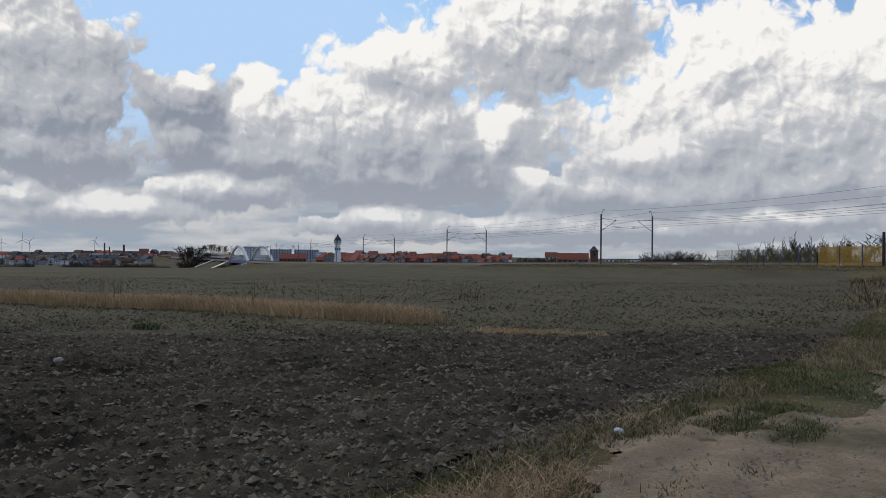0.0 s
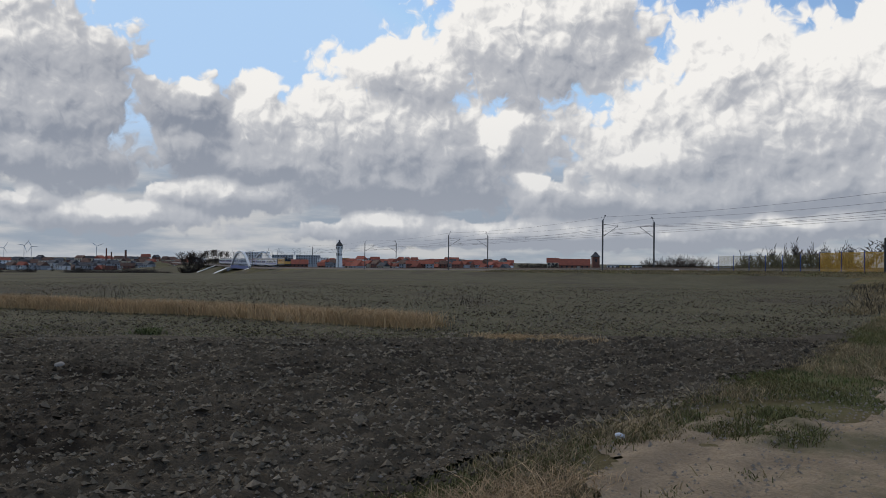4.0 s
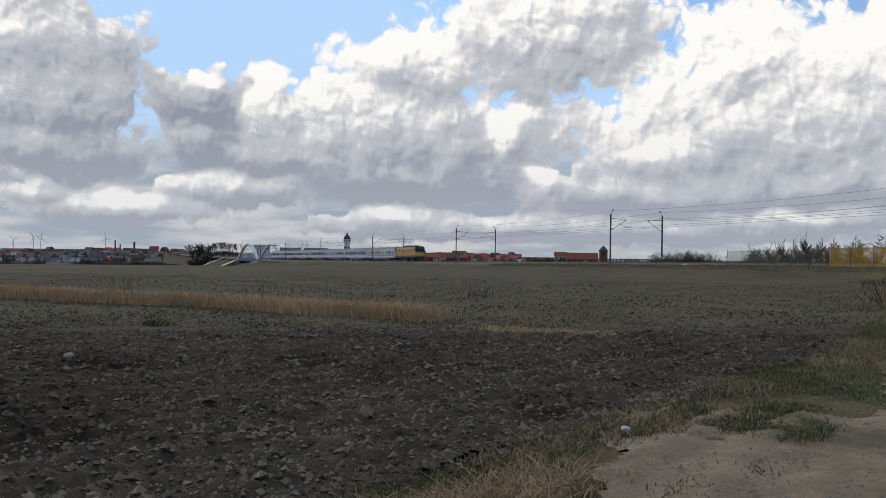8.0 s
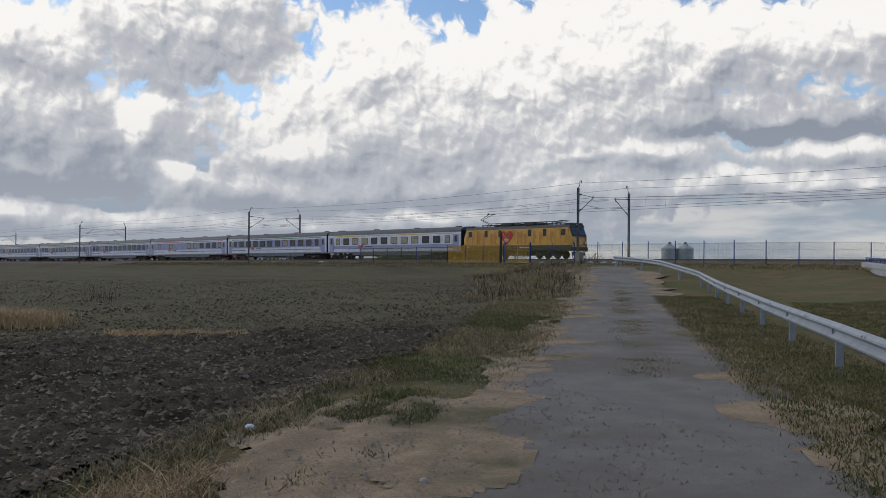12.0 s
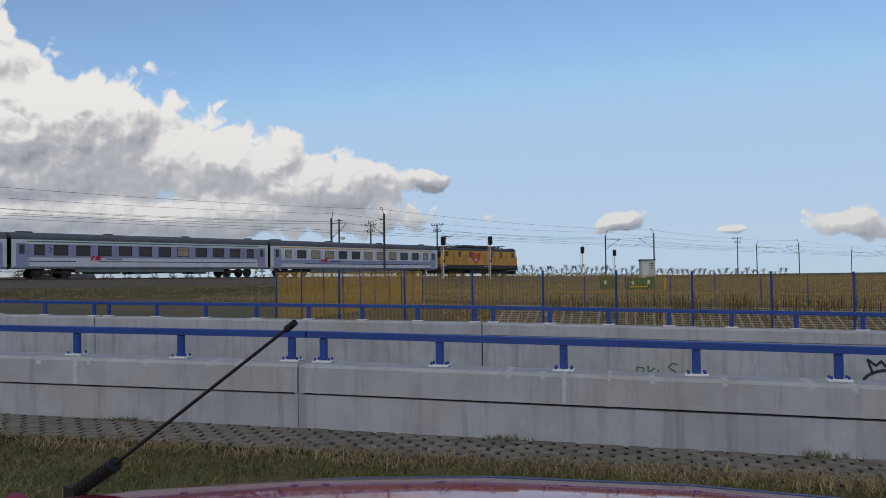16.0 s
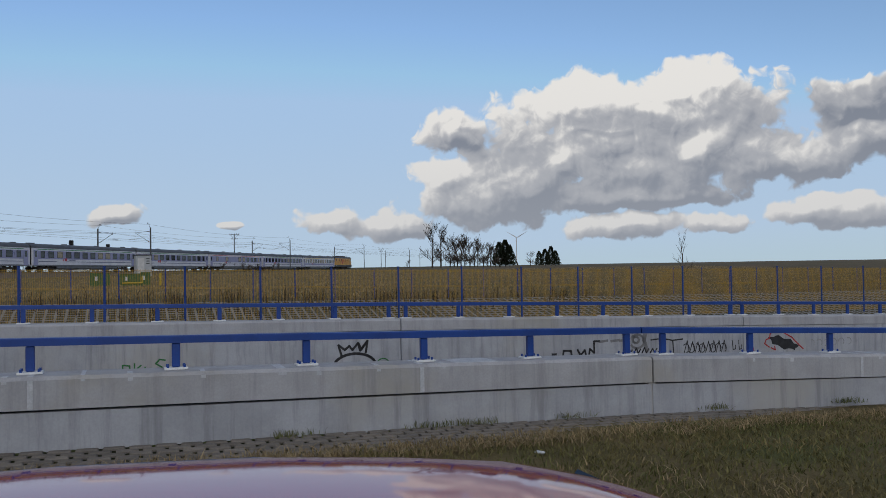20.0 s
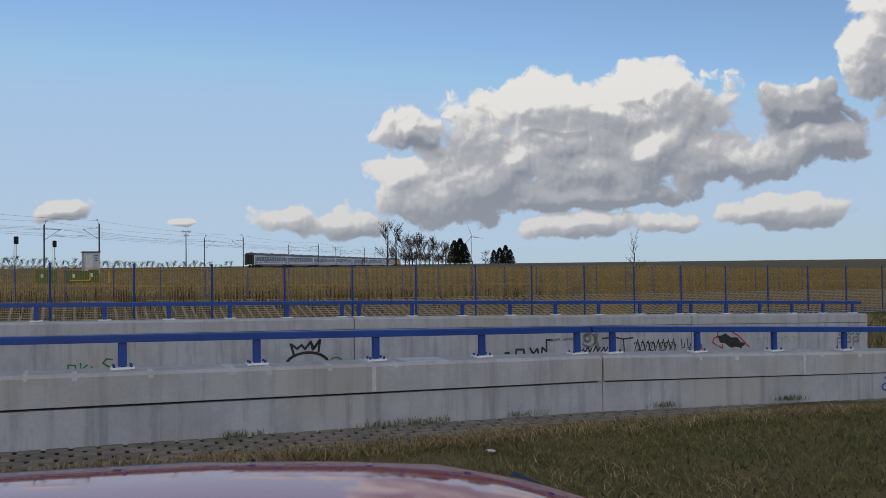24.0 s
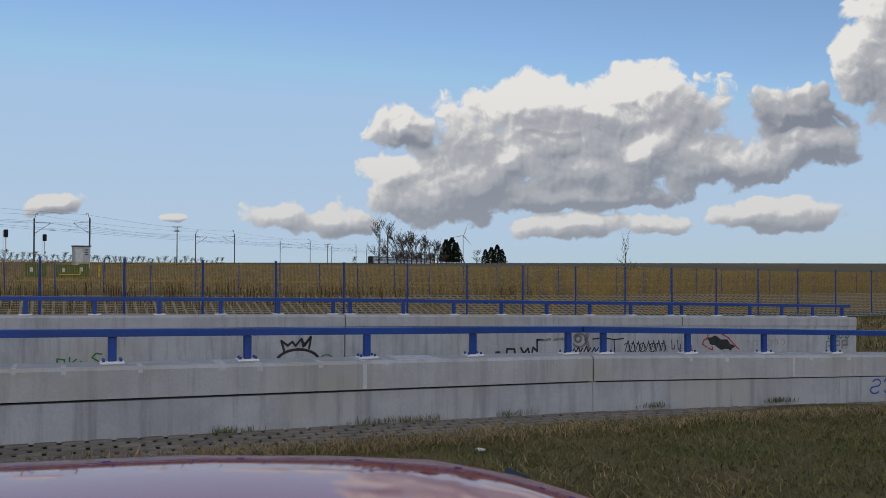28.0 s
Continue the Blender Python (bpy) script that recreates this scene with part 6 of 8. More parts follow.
    for k in range(3):
        u, z = -20.55 - .32 * k, -.68
        scribble("graffiti", "dark block letter sprayed at the end of the wall", [[(u, z - .12), (u, z + .10), (u - .2, z + .12), (u - .22, z - .02), (u - .06, z - .02)]], "spray_grey", V, .05)
    # blue writing on the near wall
    u0, zc = -11.72, -.20
    scribble("graffiti", "blue sprayed letter s on the near concrete wall", [arc(u0 - .03, zc + .06, .09, .055, 20, 250, 8) + arc(u0 + .01, zc - .05, .10, .055, 100, -150, 8)], "spray_blue", NEAR_V, .025)
    scribble("graffiti", "blue sprayed letter c on the near wall", [arc(u0 - .28, zc, .11, .11, 40, 320, 12)], "spray_blue", NEAR_V, .025)


build_graffiti()

# ---------------------------------------------------------------- bare trees and bushes
mat("bark", (.075, .060, .048), (.050, .042, .036), rough=.95, scale=4, fine=30, var=.4, bump=.4, obj=True)
mat("twig", (.058, .045, .036), (.080, .064, .050), rough=.95, scale=2, fine=14, var=.3, bump=0, obj=True)
mat("birch", (.22, .20, .185), (.12, .10, .09), rough=.9, scale=4, fine=30, var=.4, bump=.2, obj=True)
mat("needles", (.016, .026, .012), (.028, .036, .018), rough=.95, scale=1, fine=8, var=.4, bump=0, obj=True)
mat("ivy_leaf", (.035, .034, .018), (.055, .048, .026), rough=.95, scale=1, fine=8, var=.4, bump=0, obj=True)
mat("scrub", (.070, .054, .036), (.050, .042, .028), rough=.95, scale=.8, fine=8, var=.4, bump=0)


def limb(mb, p, d, length, r, n=4):
    q = p + d * length
    mb.tube(p, q, r, r * .6, n, cap=False)
    return q


def grow(rng, mb_t, mb_c, p, d, length, r, depth, spread, up, twig_r):
    """One limb and what grows from it: the thick ones go to the trunk mesh, the fine ones to the crown."""
    steps = 3 if depth >= 2 else 2
    for i in range(steps):
        q = p + d * (length / steps)
        (mb_t if depth >= 3 else mb_c).tube(p, q, r, r * .8, 5 if depth >= 3 else 3, cap=False)
        r *= .8
        d = (d + Vector((rng.uniform(-1, 1), rng.uniform(-1, 1), rng.uniform(-.3, .7) * up)) * .22).normalized()
        p = q
        if depth > 0:
            for _ in range(2 if depth < 3 else (3 if i else 1)):
                a = rng.uniform(0, 6.283)
                side = Vector((math.cos(a), math.sin(a), 0))
                nd = (d * (1 - spread) + side * spread + Vector((0, 0, .25 * up))).normalized()
                grow(rng, mb_t, mb_c, p, nd, length * rng.uniform(.45, .7), max(r * .55, twig_r), depth - 1, spread, up, twig_r)


def tree_proto(name, label, h, seed, depth=3, spread=.5, up=1.0, bark="bark", trunk=.45, twig=.02, stems=1, group=""):
    rng = random.Random(seed)
    t, c = MB(), MB()
    for k in range(stems):
        a = rng.uniform(0, 6.28)
        lean = Vector((math.cos(a), math.sin(a), 0)) * (.0 if stems == 1 else rng.uniform(.1, .8))
        d = (Vector((0, 0, 1)) + lean).normalized()
        p = Vector((lean.x * h * .16, lean.y * h * .16, -.3))
        r0 = h * .017 / (1 if stems == 1 else 1.6)
        q = p + d * h * trunk * (1 if stems == 1 else .3)
        t.tube(p, q, r0 * 1.25, r0 * .9, 7)
        grow(rng, t, c, q, d, h * (.42 if stems == 1 else .45), r0 * .85, depth, spread, up, twig)
        if stems == 1:
            for z in np.linspace(.35, .95, 6):
                a = rng.uniform(0, 6.28)
                b = p + d * h * trunk * z
                grow(rng, t, c, b, (Vector((math.cos(a), math.sin(a), .7))).normalized(), h * .24, r0 * .45, depth - 1, spread, up, twig)
    ob = thing(name, label, "tree" if name != "bush" else "bush", group=group)
    part("trunk", t, bark, ob)
    part("crown", c, "twig", ob, "bare winter twigs")
    return ob


def conifer_proto(h, seed, label="dark green pine with a ragged crown"):
    rng = random.Random(seed)
    t, c = MB(), MB()
    t.tube((0, 0, -.3), (0, 0, h * .9), h * .022, h * .006, 7)
    for i in range(1100):
        z = h * rng.uniform(.06, 1.0) ** .9
        rad = h * .30 * (1 - (z / h) ** 1.6) * rng.uniform(.15, 1.2) + .1
        a = rng.uniform(0, 6.283)
        p = Vector((rad * math.cos(a), rad * math.sin(a), z))
        s = h * .06 * rng.uniform(.6, 1.3)
        d = Vector((math.cos(a), math.sin(a), rng.uniform(-.3, .6)))
        q = p + d.normalized() * s
        w = d.cross(Vector((0, 0, 1))).normalized() * s * .55
        u = Vector((0, 0, s * .45))
        c.add([tuple(p), tuple(p * .6 + q * .4 + w), tuple(q), tuple(p * .6 + q * .4 - w), tuple(p * .5 + q * .5 + u), tuple(p * .5 + q * .5 - u)], [(0, 1, 2, 3), (0, 4, 2, 5)])
    ob = thing("conifer", label, "tree")
    part("trunk", t, "bark", ob)
    part("crown", c, "needles", ob, "dark needle clumps")
    return ob


def azd(az, d):
    """A place by bearing (left of +y positive) and distance."""
    return -math.sin(radians(az)) * d, math.cos(radians(az)) * d


PROTO = {}
PROTO_H = {"tall": 13, "mid": 9, "mid2": 9, "round": 8, "birch": 4.2, "bush": 5, "far": 9, "pine": 8.5}


def plant(kind, az, d, scale=1.0, z=None, rng=random.Random(77), el=None):
    x, y = azd(az, d)
    if z is None:
        z = gz(x, y)
    if el is not None:                      # rooted in the ground, tall enough for the crown to show above what hides its foot
        zt = 1.75 + d * math.tan(radians(el))
        scale += max(0.0, zt - z) / PROTO_H[kind]
        z = min(z, zt)
    m = Matrix.Translation((x, y, z)) @ Matrix.Rotation(rng.uniform(0, 6.28), 4, "Z") @ Matrix.Diagonal((scale, scale, scale * rng.uniform(.94, 1.06), 1))
    base = PROTO[kind]
    if not base.get("used"):
        base["used"] = 1
        base.matrix_basis = m
        return base
    ob = copy_thing(base, Matrix.Identity(4))
    ob.matrix_basis = m
    return ob


def build_trees():
    PROTO["tall"] = tree_proto("bare_tree", "tall leafless tree in a field copse", 13, 3, 3, .46, 1.3, twig=.048, trunk=.28, group="copse trees")
    PROTO["mid"] = tree_proto("bare_tree", "leafless slender tree with upright branches", 9, 8, 3, .46, 1.15, twig=.042, trunk=.24, group="copse trees")
    PROTO["mid2"] = tree_proto("bare_tree", "leafless tree with dense fine twigs", 9, 21, 3, .52, 1.0, twig=.042, trunk=.22, group="copse trees")
    PROTO["round"] = tree_proto("bare_tree", "spreading leafless tree with a rounded crown", 8, 15, 3, .66, .6, twig=.035, trunk=.28)
    PROTO["birch"] = tree_proto("birch_tree", "thin leafless birch with a pale trunk", 4.2, 5, 2, .4, 1.4, "birch", twig=.012)
    PROTO["bush"] = tree_proto("bush", "leafless bush of many fine stems beside the railway", 5, 11, 2, .50, .9, twig=.022, stems=17, trunk=.15, group="railway bushes")
    PROTO["far"] = tree_proto("bare_tree", "distant leafless tree on the skyline", 9, 31, 3, .5, 1.1, twig=.05, trunk=.2, group="skyline trees")
    PROTO["thicket"] = tree_proto("shrub", "dark leafless shrub in the dip before the town", 8, 52, 2, .55, .8, twig=.07, trunk=.12, stems=12, group="valley thickets")
    PROTO["pine"] = conifer_proto(8.5, 4)
    rng = random.Random(41)
    # copse beyond the stubble field
    for az, h in ((-151.9, 1.0), (-152.5, .93)):
        plant("tall", az, 255, h)
    for i in range(13):
        az = -153.1 - i * .28 + rng.uniform(-.1, .1)
        plant(rng.choice(("mid", "mid2")), az, 255 + rng.uniform(-12, 14), rng.uniform(.86, 1.08) * pl(i, [(0, 1.1), (12, .8)]))
    for az, h in ((-156.5, .82), (-156.9, .9), (-157.2, .72)):
        plant("pine", az, 250, h)
    plant("round", -158.6, 255, .62)
    for az, h in ((-159.2, .50), (-159.6, .62), (-160.0, .66), (-160.3, .55)):
        plant("pine", az, 252, h)
    plant("birch", -168.57, 84, 1.0)
    plant("far", -150.2, 330, .5)
    # bushes behind the tracks
    for az, d, s in ((-13.9, 190, 1.0), (-14.6, 192, 1.15), (-15.3, 188, 1.2), (-16.1, 190, 1.4), (-16.8, 192, 1.4), (-17.9, 230, .7), (-19.2, 230, .65)):
        plant("bush", az, d, s * .8, el=-.62)
    # belt of slender trees
    for i in range(34):
        az = -19.4 - i * .22 + rng.uniform(-.06, .06)
        k = pl(i, [(0, .62), (6, .8), (12, 1.05), (24, 1.1), (33, .9)])
        plant(rng.choice(("mid", "mid2")), az, 300 + rng.uniform(-15, 20), k * rng.uniform(.88, 1.1) * .72, el=-.45)
    plant("round", -27.3, 200, 1.0, el=-.6)
    plant("round", -28.8, 190, .95, el=-.55)
    for az, d, s in ((-33.0, 190, .7), (-33.7, 200, .62), (-34.4, 190, .75), (-36.3, 210, .5), (-31.5, 240, .4)):
        plant("bush", az, d, s, el=-.35)
    # field trees beyond the line
    for az, d, s in ((-93.2, 170, .78), (-92.3, 172, .7), (-94.0, 168, .66), (-86.9, 190, .5)):
        plant("round", az, d, s, el=-.1)
    for i in range(26):
        az = -96.5 - i * .55 + rng.uniform(-.2, .2)
        plant("far", az, 380 + rng.uniform(-40, 60), rng.uniform(.35, .6), el=.1)
    for i in range(13):
        plant("far", -80.5 - i * .5 + rng.uniform(-.15, .15), 420, rng.uniform(.3, .5), el=.05)
    for i in range(24):
        az = -113.2 - i * .34 + rng.uniform(-.1, .1)
        k = .55 if i < 4 else (.8 if i < 10 else 1.0)
        plant(rng.choice(("mid", "mid2")), az, 240 + rng.uniform(-12, 16), k * rng.uniform(.72, .9) * .8, el=.3)
    # dark belt behind the bridge and trees among the houses
    for i in range(17):
        plant("far", 17.3 - i * .17 + rng.uniform(-.05, .05), 600, rng.uniform(.9, 1.25), el=-.45)
    for i in range(90):
        plant("far", rng.uniform(-12.5, 29), rng.uniform(820, 1000), rng.uniform(.4, .75), el=-.9)
    for i in range(26):
        plant("far", -5.2 - i * .1 + rng.uniform(-.1, .1), rng.uniform(560, 640), rng.uniform(.3, .5), el=-.55)
    # dark thickets in the dip before the town
    for a0, a1, count in ((28.6, 26.4, 16), (24.4, 19.6, 44), (19.4, 18.2, 10)):
        for i in range(count):
            plant("thicket", rng.uniform(a1, a0), rng.uniform(430, 540), rng.uniform(.8, 1.15))
    # scrub on the crest behind the tracks
    for i in range(60):
        az = -122.0 - i * .33
        x, y = azd(az, 178)
        plant("far", az, 178 + rng.uniform(-8, 8), rng.uniform(.08, .2), el=.30 + rng.uniform(-.02, .03) - max(0, (i - 20)) * .012)


build_trees()


# ---------------------------------------------------------------- the town
mat("plaster_white", (.78, .78, .78), (.66, .66, .67), rough=.85, scale=.6, fine=5, var=.2, bump=0, rnd=.15)
mat("plaster_warm", (.62, .54, .42), (.50, .45, .36), rough=.85, scale=.6, fine=5, var=.2, bump=0, rnd=.2)
mat("plaster_grey", (.38, .40, .43), (.30, .32, .35), rough=.85, scale=.6, fine=5, var=.2, bump=0, rnd=.2)
mat("plaster_ochre", (.46, .36, .14), (.40, .31, .13), rough=.85, scale=.6, fine=5, var=.2, bump=0, rnd=.1)
mat("brick_wall", (.20, .085, .060), (.15, .07, .055), rough=.9, scale=.8, fine=6, var=.3, bump=0, rnd=.15)
mat("roof_red", (.36, .105, .065), (.26, .08, .055), rough=.9, scale=.5, fine=5, var=.3, bump=0, rnd=.25)
mat("roof_dark", (.12, .125, .14), (.045, .046, .05), rough=.85, scale=.5, fine=5, var=.3, bump=0, rnd=.25)
mat("roof_brown", (.20, .115, .085), (.08, .05, .04), rough=.9, scale=.5, fine=5, var=.3, bump=0, rnd=.25)
mat("house_glass", (.035, .042, .055), rough=.15, scale=2, fine=8, var=.3, bump=0)
mat("white_steel", (.70, .72, .74), (.62, .64, .66), rough=.5, scale=2, fine=12, var=.12, bump=0)
mat("turbine_white", (.60, .61, .63), rough=.5, scale=1, fine=5, var=.08, bump=0, obj=True)


def gable(w, d, h, over=.4):
    a, b = w / 2 + over, d / 2 + over
    mb = MB()
    mb.add([(-a, -b, -.15), (a, -b, -.15), (a, b, -.15), (-a, b, -.15), (-a, 0, h), (a, 0, h)], [(0, 1, 5, 4), (2, 3, 4, 5), (0, 4, 3), (1, 2, 5), (3, 2, 1, 0)])
    return mb


WIN = {}


def house(az, d, w, dep, storeys, wall, roof, el=-.75, flat=False, turn=0.0, label="", name="house"):
    x, y = azd(az, d)
    z = 1.75 + d * math.tan(radians(el))
    h = 2.8 * storeys
    lab = label or {"plaster_white": "white rendered", "plaster_warm": "cream rendered", "plaster_grey": "grey rendered", "plaster_ochre": "ochre rendered", "brick_wall": "red brick"}[wall] + " house " + ("with a flat roof in the far town" if flat else "with a pitched roof in the far town")
    ob = thing(name, lab, "house" if name == "house" else "building", Matrix.Translation((x, y, z)) @ Matrix.Rotation(radians(az + turn), 4, "Z"), group="houses of the town")
    fz = min(-1.0, gz(x, y) - z - .6)
    part("wall", MB().box((0, 0, (h + fz) / 2), (w, dep, h - fz)), wall, ob)
    if flat:
        part("roof", MB().box((0, 0, h + .15), (w + .4, dep + .4, .3)), roof, ob)
    else:
        r = part("roof", gable(w, dep, min(4.2, dep * .42)), roof, ob, m=pose(0, 0, h))
        part("chimney", MB().box((w * .22, 0, min(4.2, dep * .42) * .85), (.6, .6, 1.6)), "brick_wall", r)
    if "w" not in WIN:
        WIN["w"] = MB().box((0, 0, 0), (1.2, .1, 1.4)).mesh("window", "house_glass")
    n = max(2, int(w / 3.0))
    for s in range(storeys):
        for i in range(n):
            part("window", WIN["w"], None, ob, m=pose(-w / 2 + w * (i + .5) / n, -dep / 2 - .03, 1.5 + 2.8 * s))
    return ob


def build_town():
    rng = random.Random(9)
    walls = ["plaster_white"] * 4 + ["plaster_warm"] * 3 + ["plaster_grey"] * 3 + ["brick_wall"] * 2
    roofs = ["roof_dark"] * 3 + ["roof_brown"] * 3 + ["roof_red"] * 4
    for i in range(92):                       # the slope beyond the valley
        az = 29.2 - i * .142 + rng.uniform(-.07, .07)
        row = i % 4
        house(az, 1000 + row * 90 + rng.uniform(-20, 20), rng.uniform(8, 13), rng.uniform(8, 11), rng.choice((1, 2, 2)), rng.choice(walls), rng.choice(roofs[:6] + ["roof_red"]), el=-.95 + row * .18 + (.12 if az < 20 else 0), flat=rng.random() < .3, turn=rng.uniform(-60, 60))
    for i in range(84):                       # red roofs behind the line
        az = 8.4 - i * .155 + rng.uniform(-.06, .06)
        row = i % 3
        house(az, 900 + row * 80 + rng.uniform(-20, 20), rng.uniform(7, 11), rng.uniform(8, 10), rng.choice((1, 1, 2)), rng.choice(walls), "roof_red" if rng.random() < .62 else rng.choice(roofs), el=-.66 + row * .16, turn=rng.uniform(-60, 60))
    for az, w, st, wl, rf in ((11.0, 26, 4, "plaster_grey", "roof_dark"), (9.3, 30, 4, "plaster_grey", "roof_dark"), (12.9, 20, 5, "plaster_white", "roof_dark"), (5.4, 20, 3, "plaster_white", "roof_dark"), (8.3, 14, 3, "plaster_white", "roof_dark"), (6.9, 12, 3, "plaster_ochre", "roof_dark"), (-.6, 20, 3, "plaster_grey", "roof_dark")):
        house(az, 1050, w, 12, st, wl, rf, el=-.42, flat=True, name="apartment_building", label="flat-roofed apartment building with rows of windows")
    house(10.2, 700, 22, 9, 1, "brick_wall", "roof_red", el=-.62, name="apartment_building", label="low red brick hall with a red roof")
    # large red-roofed hall and its neighbour
    house(-8.85, 560, 20, 12, 1, "brick_wall", "roof_red", el=-.55, name="hall", label="long hall with a big red tiled roof")
    house(-7.4, 640, 9, 8, 2, "plaster_warm", "roof_red", el=-.6)
    for az, w, wl in ((-11.4, 9, "plaster_white"), (-12.2, 12, "plaster_ochre"), (-13.0, 8, "plaster_white"), (-31.2, 14, "plaster_white"), (-18.4, 12, "plaster_white"), (-29.9, 10, "plaster_warm")):
        house(az, 640, w, 8, 1, wl, "roof_dark", el=-.5, flat=True)
    # clock-like water tower with a dark dome
    x, y = azd(7.2, 620)
    t = thing("tower", "white round tower with a dark onion dome above the town", "tower", Matrix.Translation((x, y, 1.75 - 620 * .0105)))
    part("shaft", MB().tube((0, 0, -2), (0, 0, 13.5), 2.5, 1.9, 16), "plaster_white", t)
    part("gallery", MB().tube((0, 0, 13.3), (0, 0, 15.6), 2.6, 2.6, 16), "white_steel", t)
    part("dome", MB().tube((0, 0, 15.6), (0, 0, 17.4), 2.8, 2.1, 16).tube((0, 0, 17.4), (0, 0, 19.0), 2.1, .7, 16).tube((0, 0, 19), (0, 0, 20.2), .7, .5, 10), "roof_dark", t)
    for k in range(8):
        a = k * math.pi / 4
        part("window", MB().box((0, 0, 0), (.9, .12, 1.6)), "house_glass", t, m=Matrix.Rotation(a, 4, "Z") @ pose(0, -2.12, 9.5))
        part("window", MB().box((0, 0, 0), (.9, .12, 1.2)), "house_glass", t, m=Matrix.Rotation(a, 4, "Z") @ pose(0, -2.6, 14.5))
    x, y = azd(-10.25, 410)
    t = thing("tower", "small brick tower with a pointed cap", "tower", Matrix.Translation((x, y, 1.75 - 410 * .010)))
    part("shaft", MB().box((0, 0, 2.6), (3.4, 3.4, 7.2)), "brick_wall", t)
    part("cap", MB().tube((0, 0, 6.2), (0, 0, 8.6), 2.6, .4, 8), "roof_dark", t)
    part("window", MB().box((0, -1.75, 4.6), (.8, .1, 1.4)), "house_glass", t)
    for az, h, r in ((22.1, 17, .9), (20.95, 15, 1.3), (21.8, 12, .8)):
        x, y = azd(az, 1200)
        c = thing("chimney_stack", "tall factory chimney above the roofs", "chimney", Matrix.Translation((x, y, 1.75 - 1200 * .006)))
        part("stack", MB().tube((0, 0, -4), (0, 0, h), r * 1.2, r, 12), "brick_wall" if h > 14.5 else "roof_brown", c)
        part("rim", MB().tube((0, 0, h), (0, 0, h + .6), r * 1.15, r * 1.15, 12), "roof_dark", c)
    mat("silo_steel", (.42, .45, .48), (.34, .37, .40), rough=.5, metal=.4, scale=1, fine=9, var=.2, bump=.1, obj=True)
    for az in (-38.95, -39.95):
        x, y = azd(az, 190)
        t = thing("grain_silo", "round galvanised grain silo with a conical roof", "silo", Matrix.Translation((x, y, gz(x, y) - .2)))
        top = 4.0 - gz(x, y)
        part("drum", MB().tube((0, 0, 0), (0, 0, top), 1.75, 1.75, 20), "silo_steel", t)
        part("roof", MB().tube((0, 0, top), (0, 0, top + 1.1), 1.85, .3, 20), "silo_steel", t)
        part("vent", MB().tube((0, 0, top + 1.0), (0, 0, top + 1.4), .3, .3, 10), "roof_dark", t)
        for q in range(4):
            part("hoop", MB().tube((0, 0, .8 + top * .22 * q), (0, 0, .88 + top * .22 * q), 1.78, 1.78, 20), "silo_steel", t)
    # farmsteads beyond the line
    house(-94.9, 175, 10, 6, 1, "plaster_grey", "roof_dark", el=-1.25, turn=20, label="farmhouse with a dark hipped roof behind the railway")
    house(-92.2, 178, 6, 5, 1, "plaster_grey", "roof_dark", el=-1.25, turn=-10)
    house(-88.6, 210, 5, 5, 1, "brick_wall", "roof_red", el=-1.0)
    house(-99.3, 300, 6, 5, 1, "plaster_grey", "roof_dark", el=-.5, flat=True)


build_town()


def build_bridge():
    """Tied-arch railway bridge, white arches either side of the tracks."""
    br = thing("arch_bridge", "white steel tied-arch railway bridge with thin hangers", "bridge")
    s0, s1 = -492.0, -432.0
    for off in (-4.2, 8.2):
        def arch(t, dz=0):
            x, y, z = T(s0 + (s1 - s0) * t, off, -.2 + 9.6 * 4 * t * (1 - t) ** 1.0 * .82)
            return Vector((x, y, z))
        rings = []
        for i in range(21):
            p = arch(i / 20)
            nx, ny = float(np.interp(-460, _S, _NX)), float(np.interp(-460, _S, _NY))
            rings.append([(p.x + nx * .6, p.y + ny * .6, p.z - .5), (p.x + nx * .6, p.y + ny * .6, p.z + .5), (p.x - nx * .6, p.y - ny * .6, p.z + .5), (p.x - nx * .6, p.y - ny * .6, p.z - .5)])
        a = part("arch", MB().sweep(rings), "white_steel", br)
        for i in range(2, 19):
            p = arch(i / 20)
            b = T(s0 + (s1 - s0) * i / 20, off, -.3)
            part("hanger", MB().tube(b, p, .12, n=6), "white_steel", a)
        part("tie_beam", MB().sweep([[T(s, off + o, h) for o, h in ((-.5, -1.5), (.5, -1.5), (.5, .1), (-.5, .1))] for s in (s0, (s0 + s1) / 2, s1)]), "blue_paint", br, "blue edge girder")
    for s in (-480, -462, -444):
        p = [T(s, o, 7.2) for o in (-4.2, 8.2)]
        part("cross_brace", MB().tube(p[0], p[1], .25, n=6), "white_steel", br)
    part("deck", MB().sweep([[T(s, o, h) for o, h in ((-4.5, -1.6), (8.5, -1.6), (8.5, -.75), (-4.5, -.75))] for s in (s0, s1)]), "concrete", br)
    for s, k in ((s1, 1), (s0, -1)):
        part("abutment", MB().sweep([[T(s + k * a, o, h) for o, h in ((-6.5, -6), (10, -6), (10, -1.2), (-6.5, -1.2))] for a in (0, 5)]), "concrete", br)
        part("wing_wall", MB().sweep([[T(s + k * a, o, h) for o, h in ((-15, -5.2), (-14.6, -5.2), (-5, -1.0), (-5.4, -1.0))] for a in (0, 6)]), "white_steel", br, "pale sloping wing wall")
    st = thing("stairway", "pale concrete steps down the railway bank", "stairs")
    part("flight", MB().sweep([[T(s, o, h) for o, h in ((-16, -5.2), (-5, -.9), (-5, -.7), (-16, -5.0))] for s in (-560, -556)]), "white_steel", st)


build_bridge()


# ---------------------------------------------------------------- wind turbines
ROTORS = []


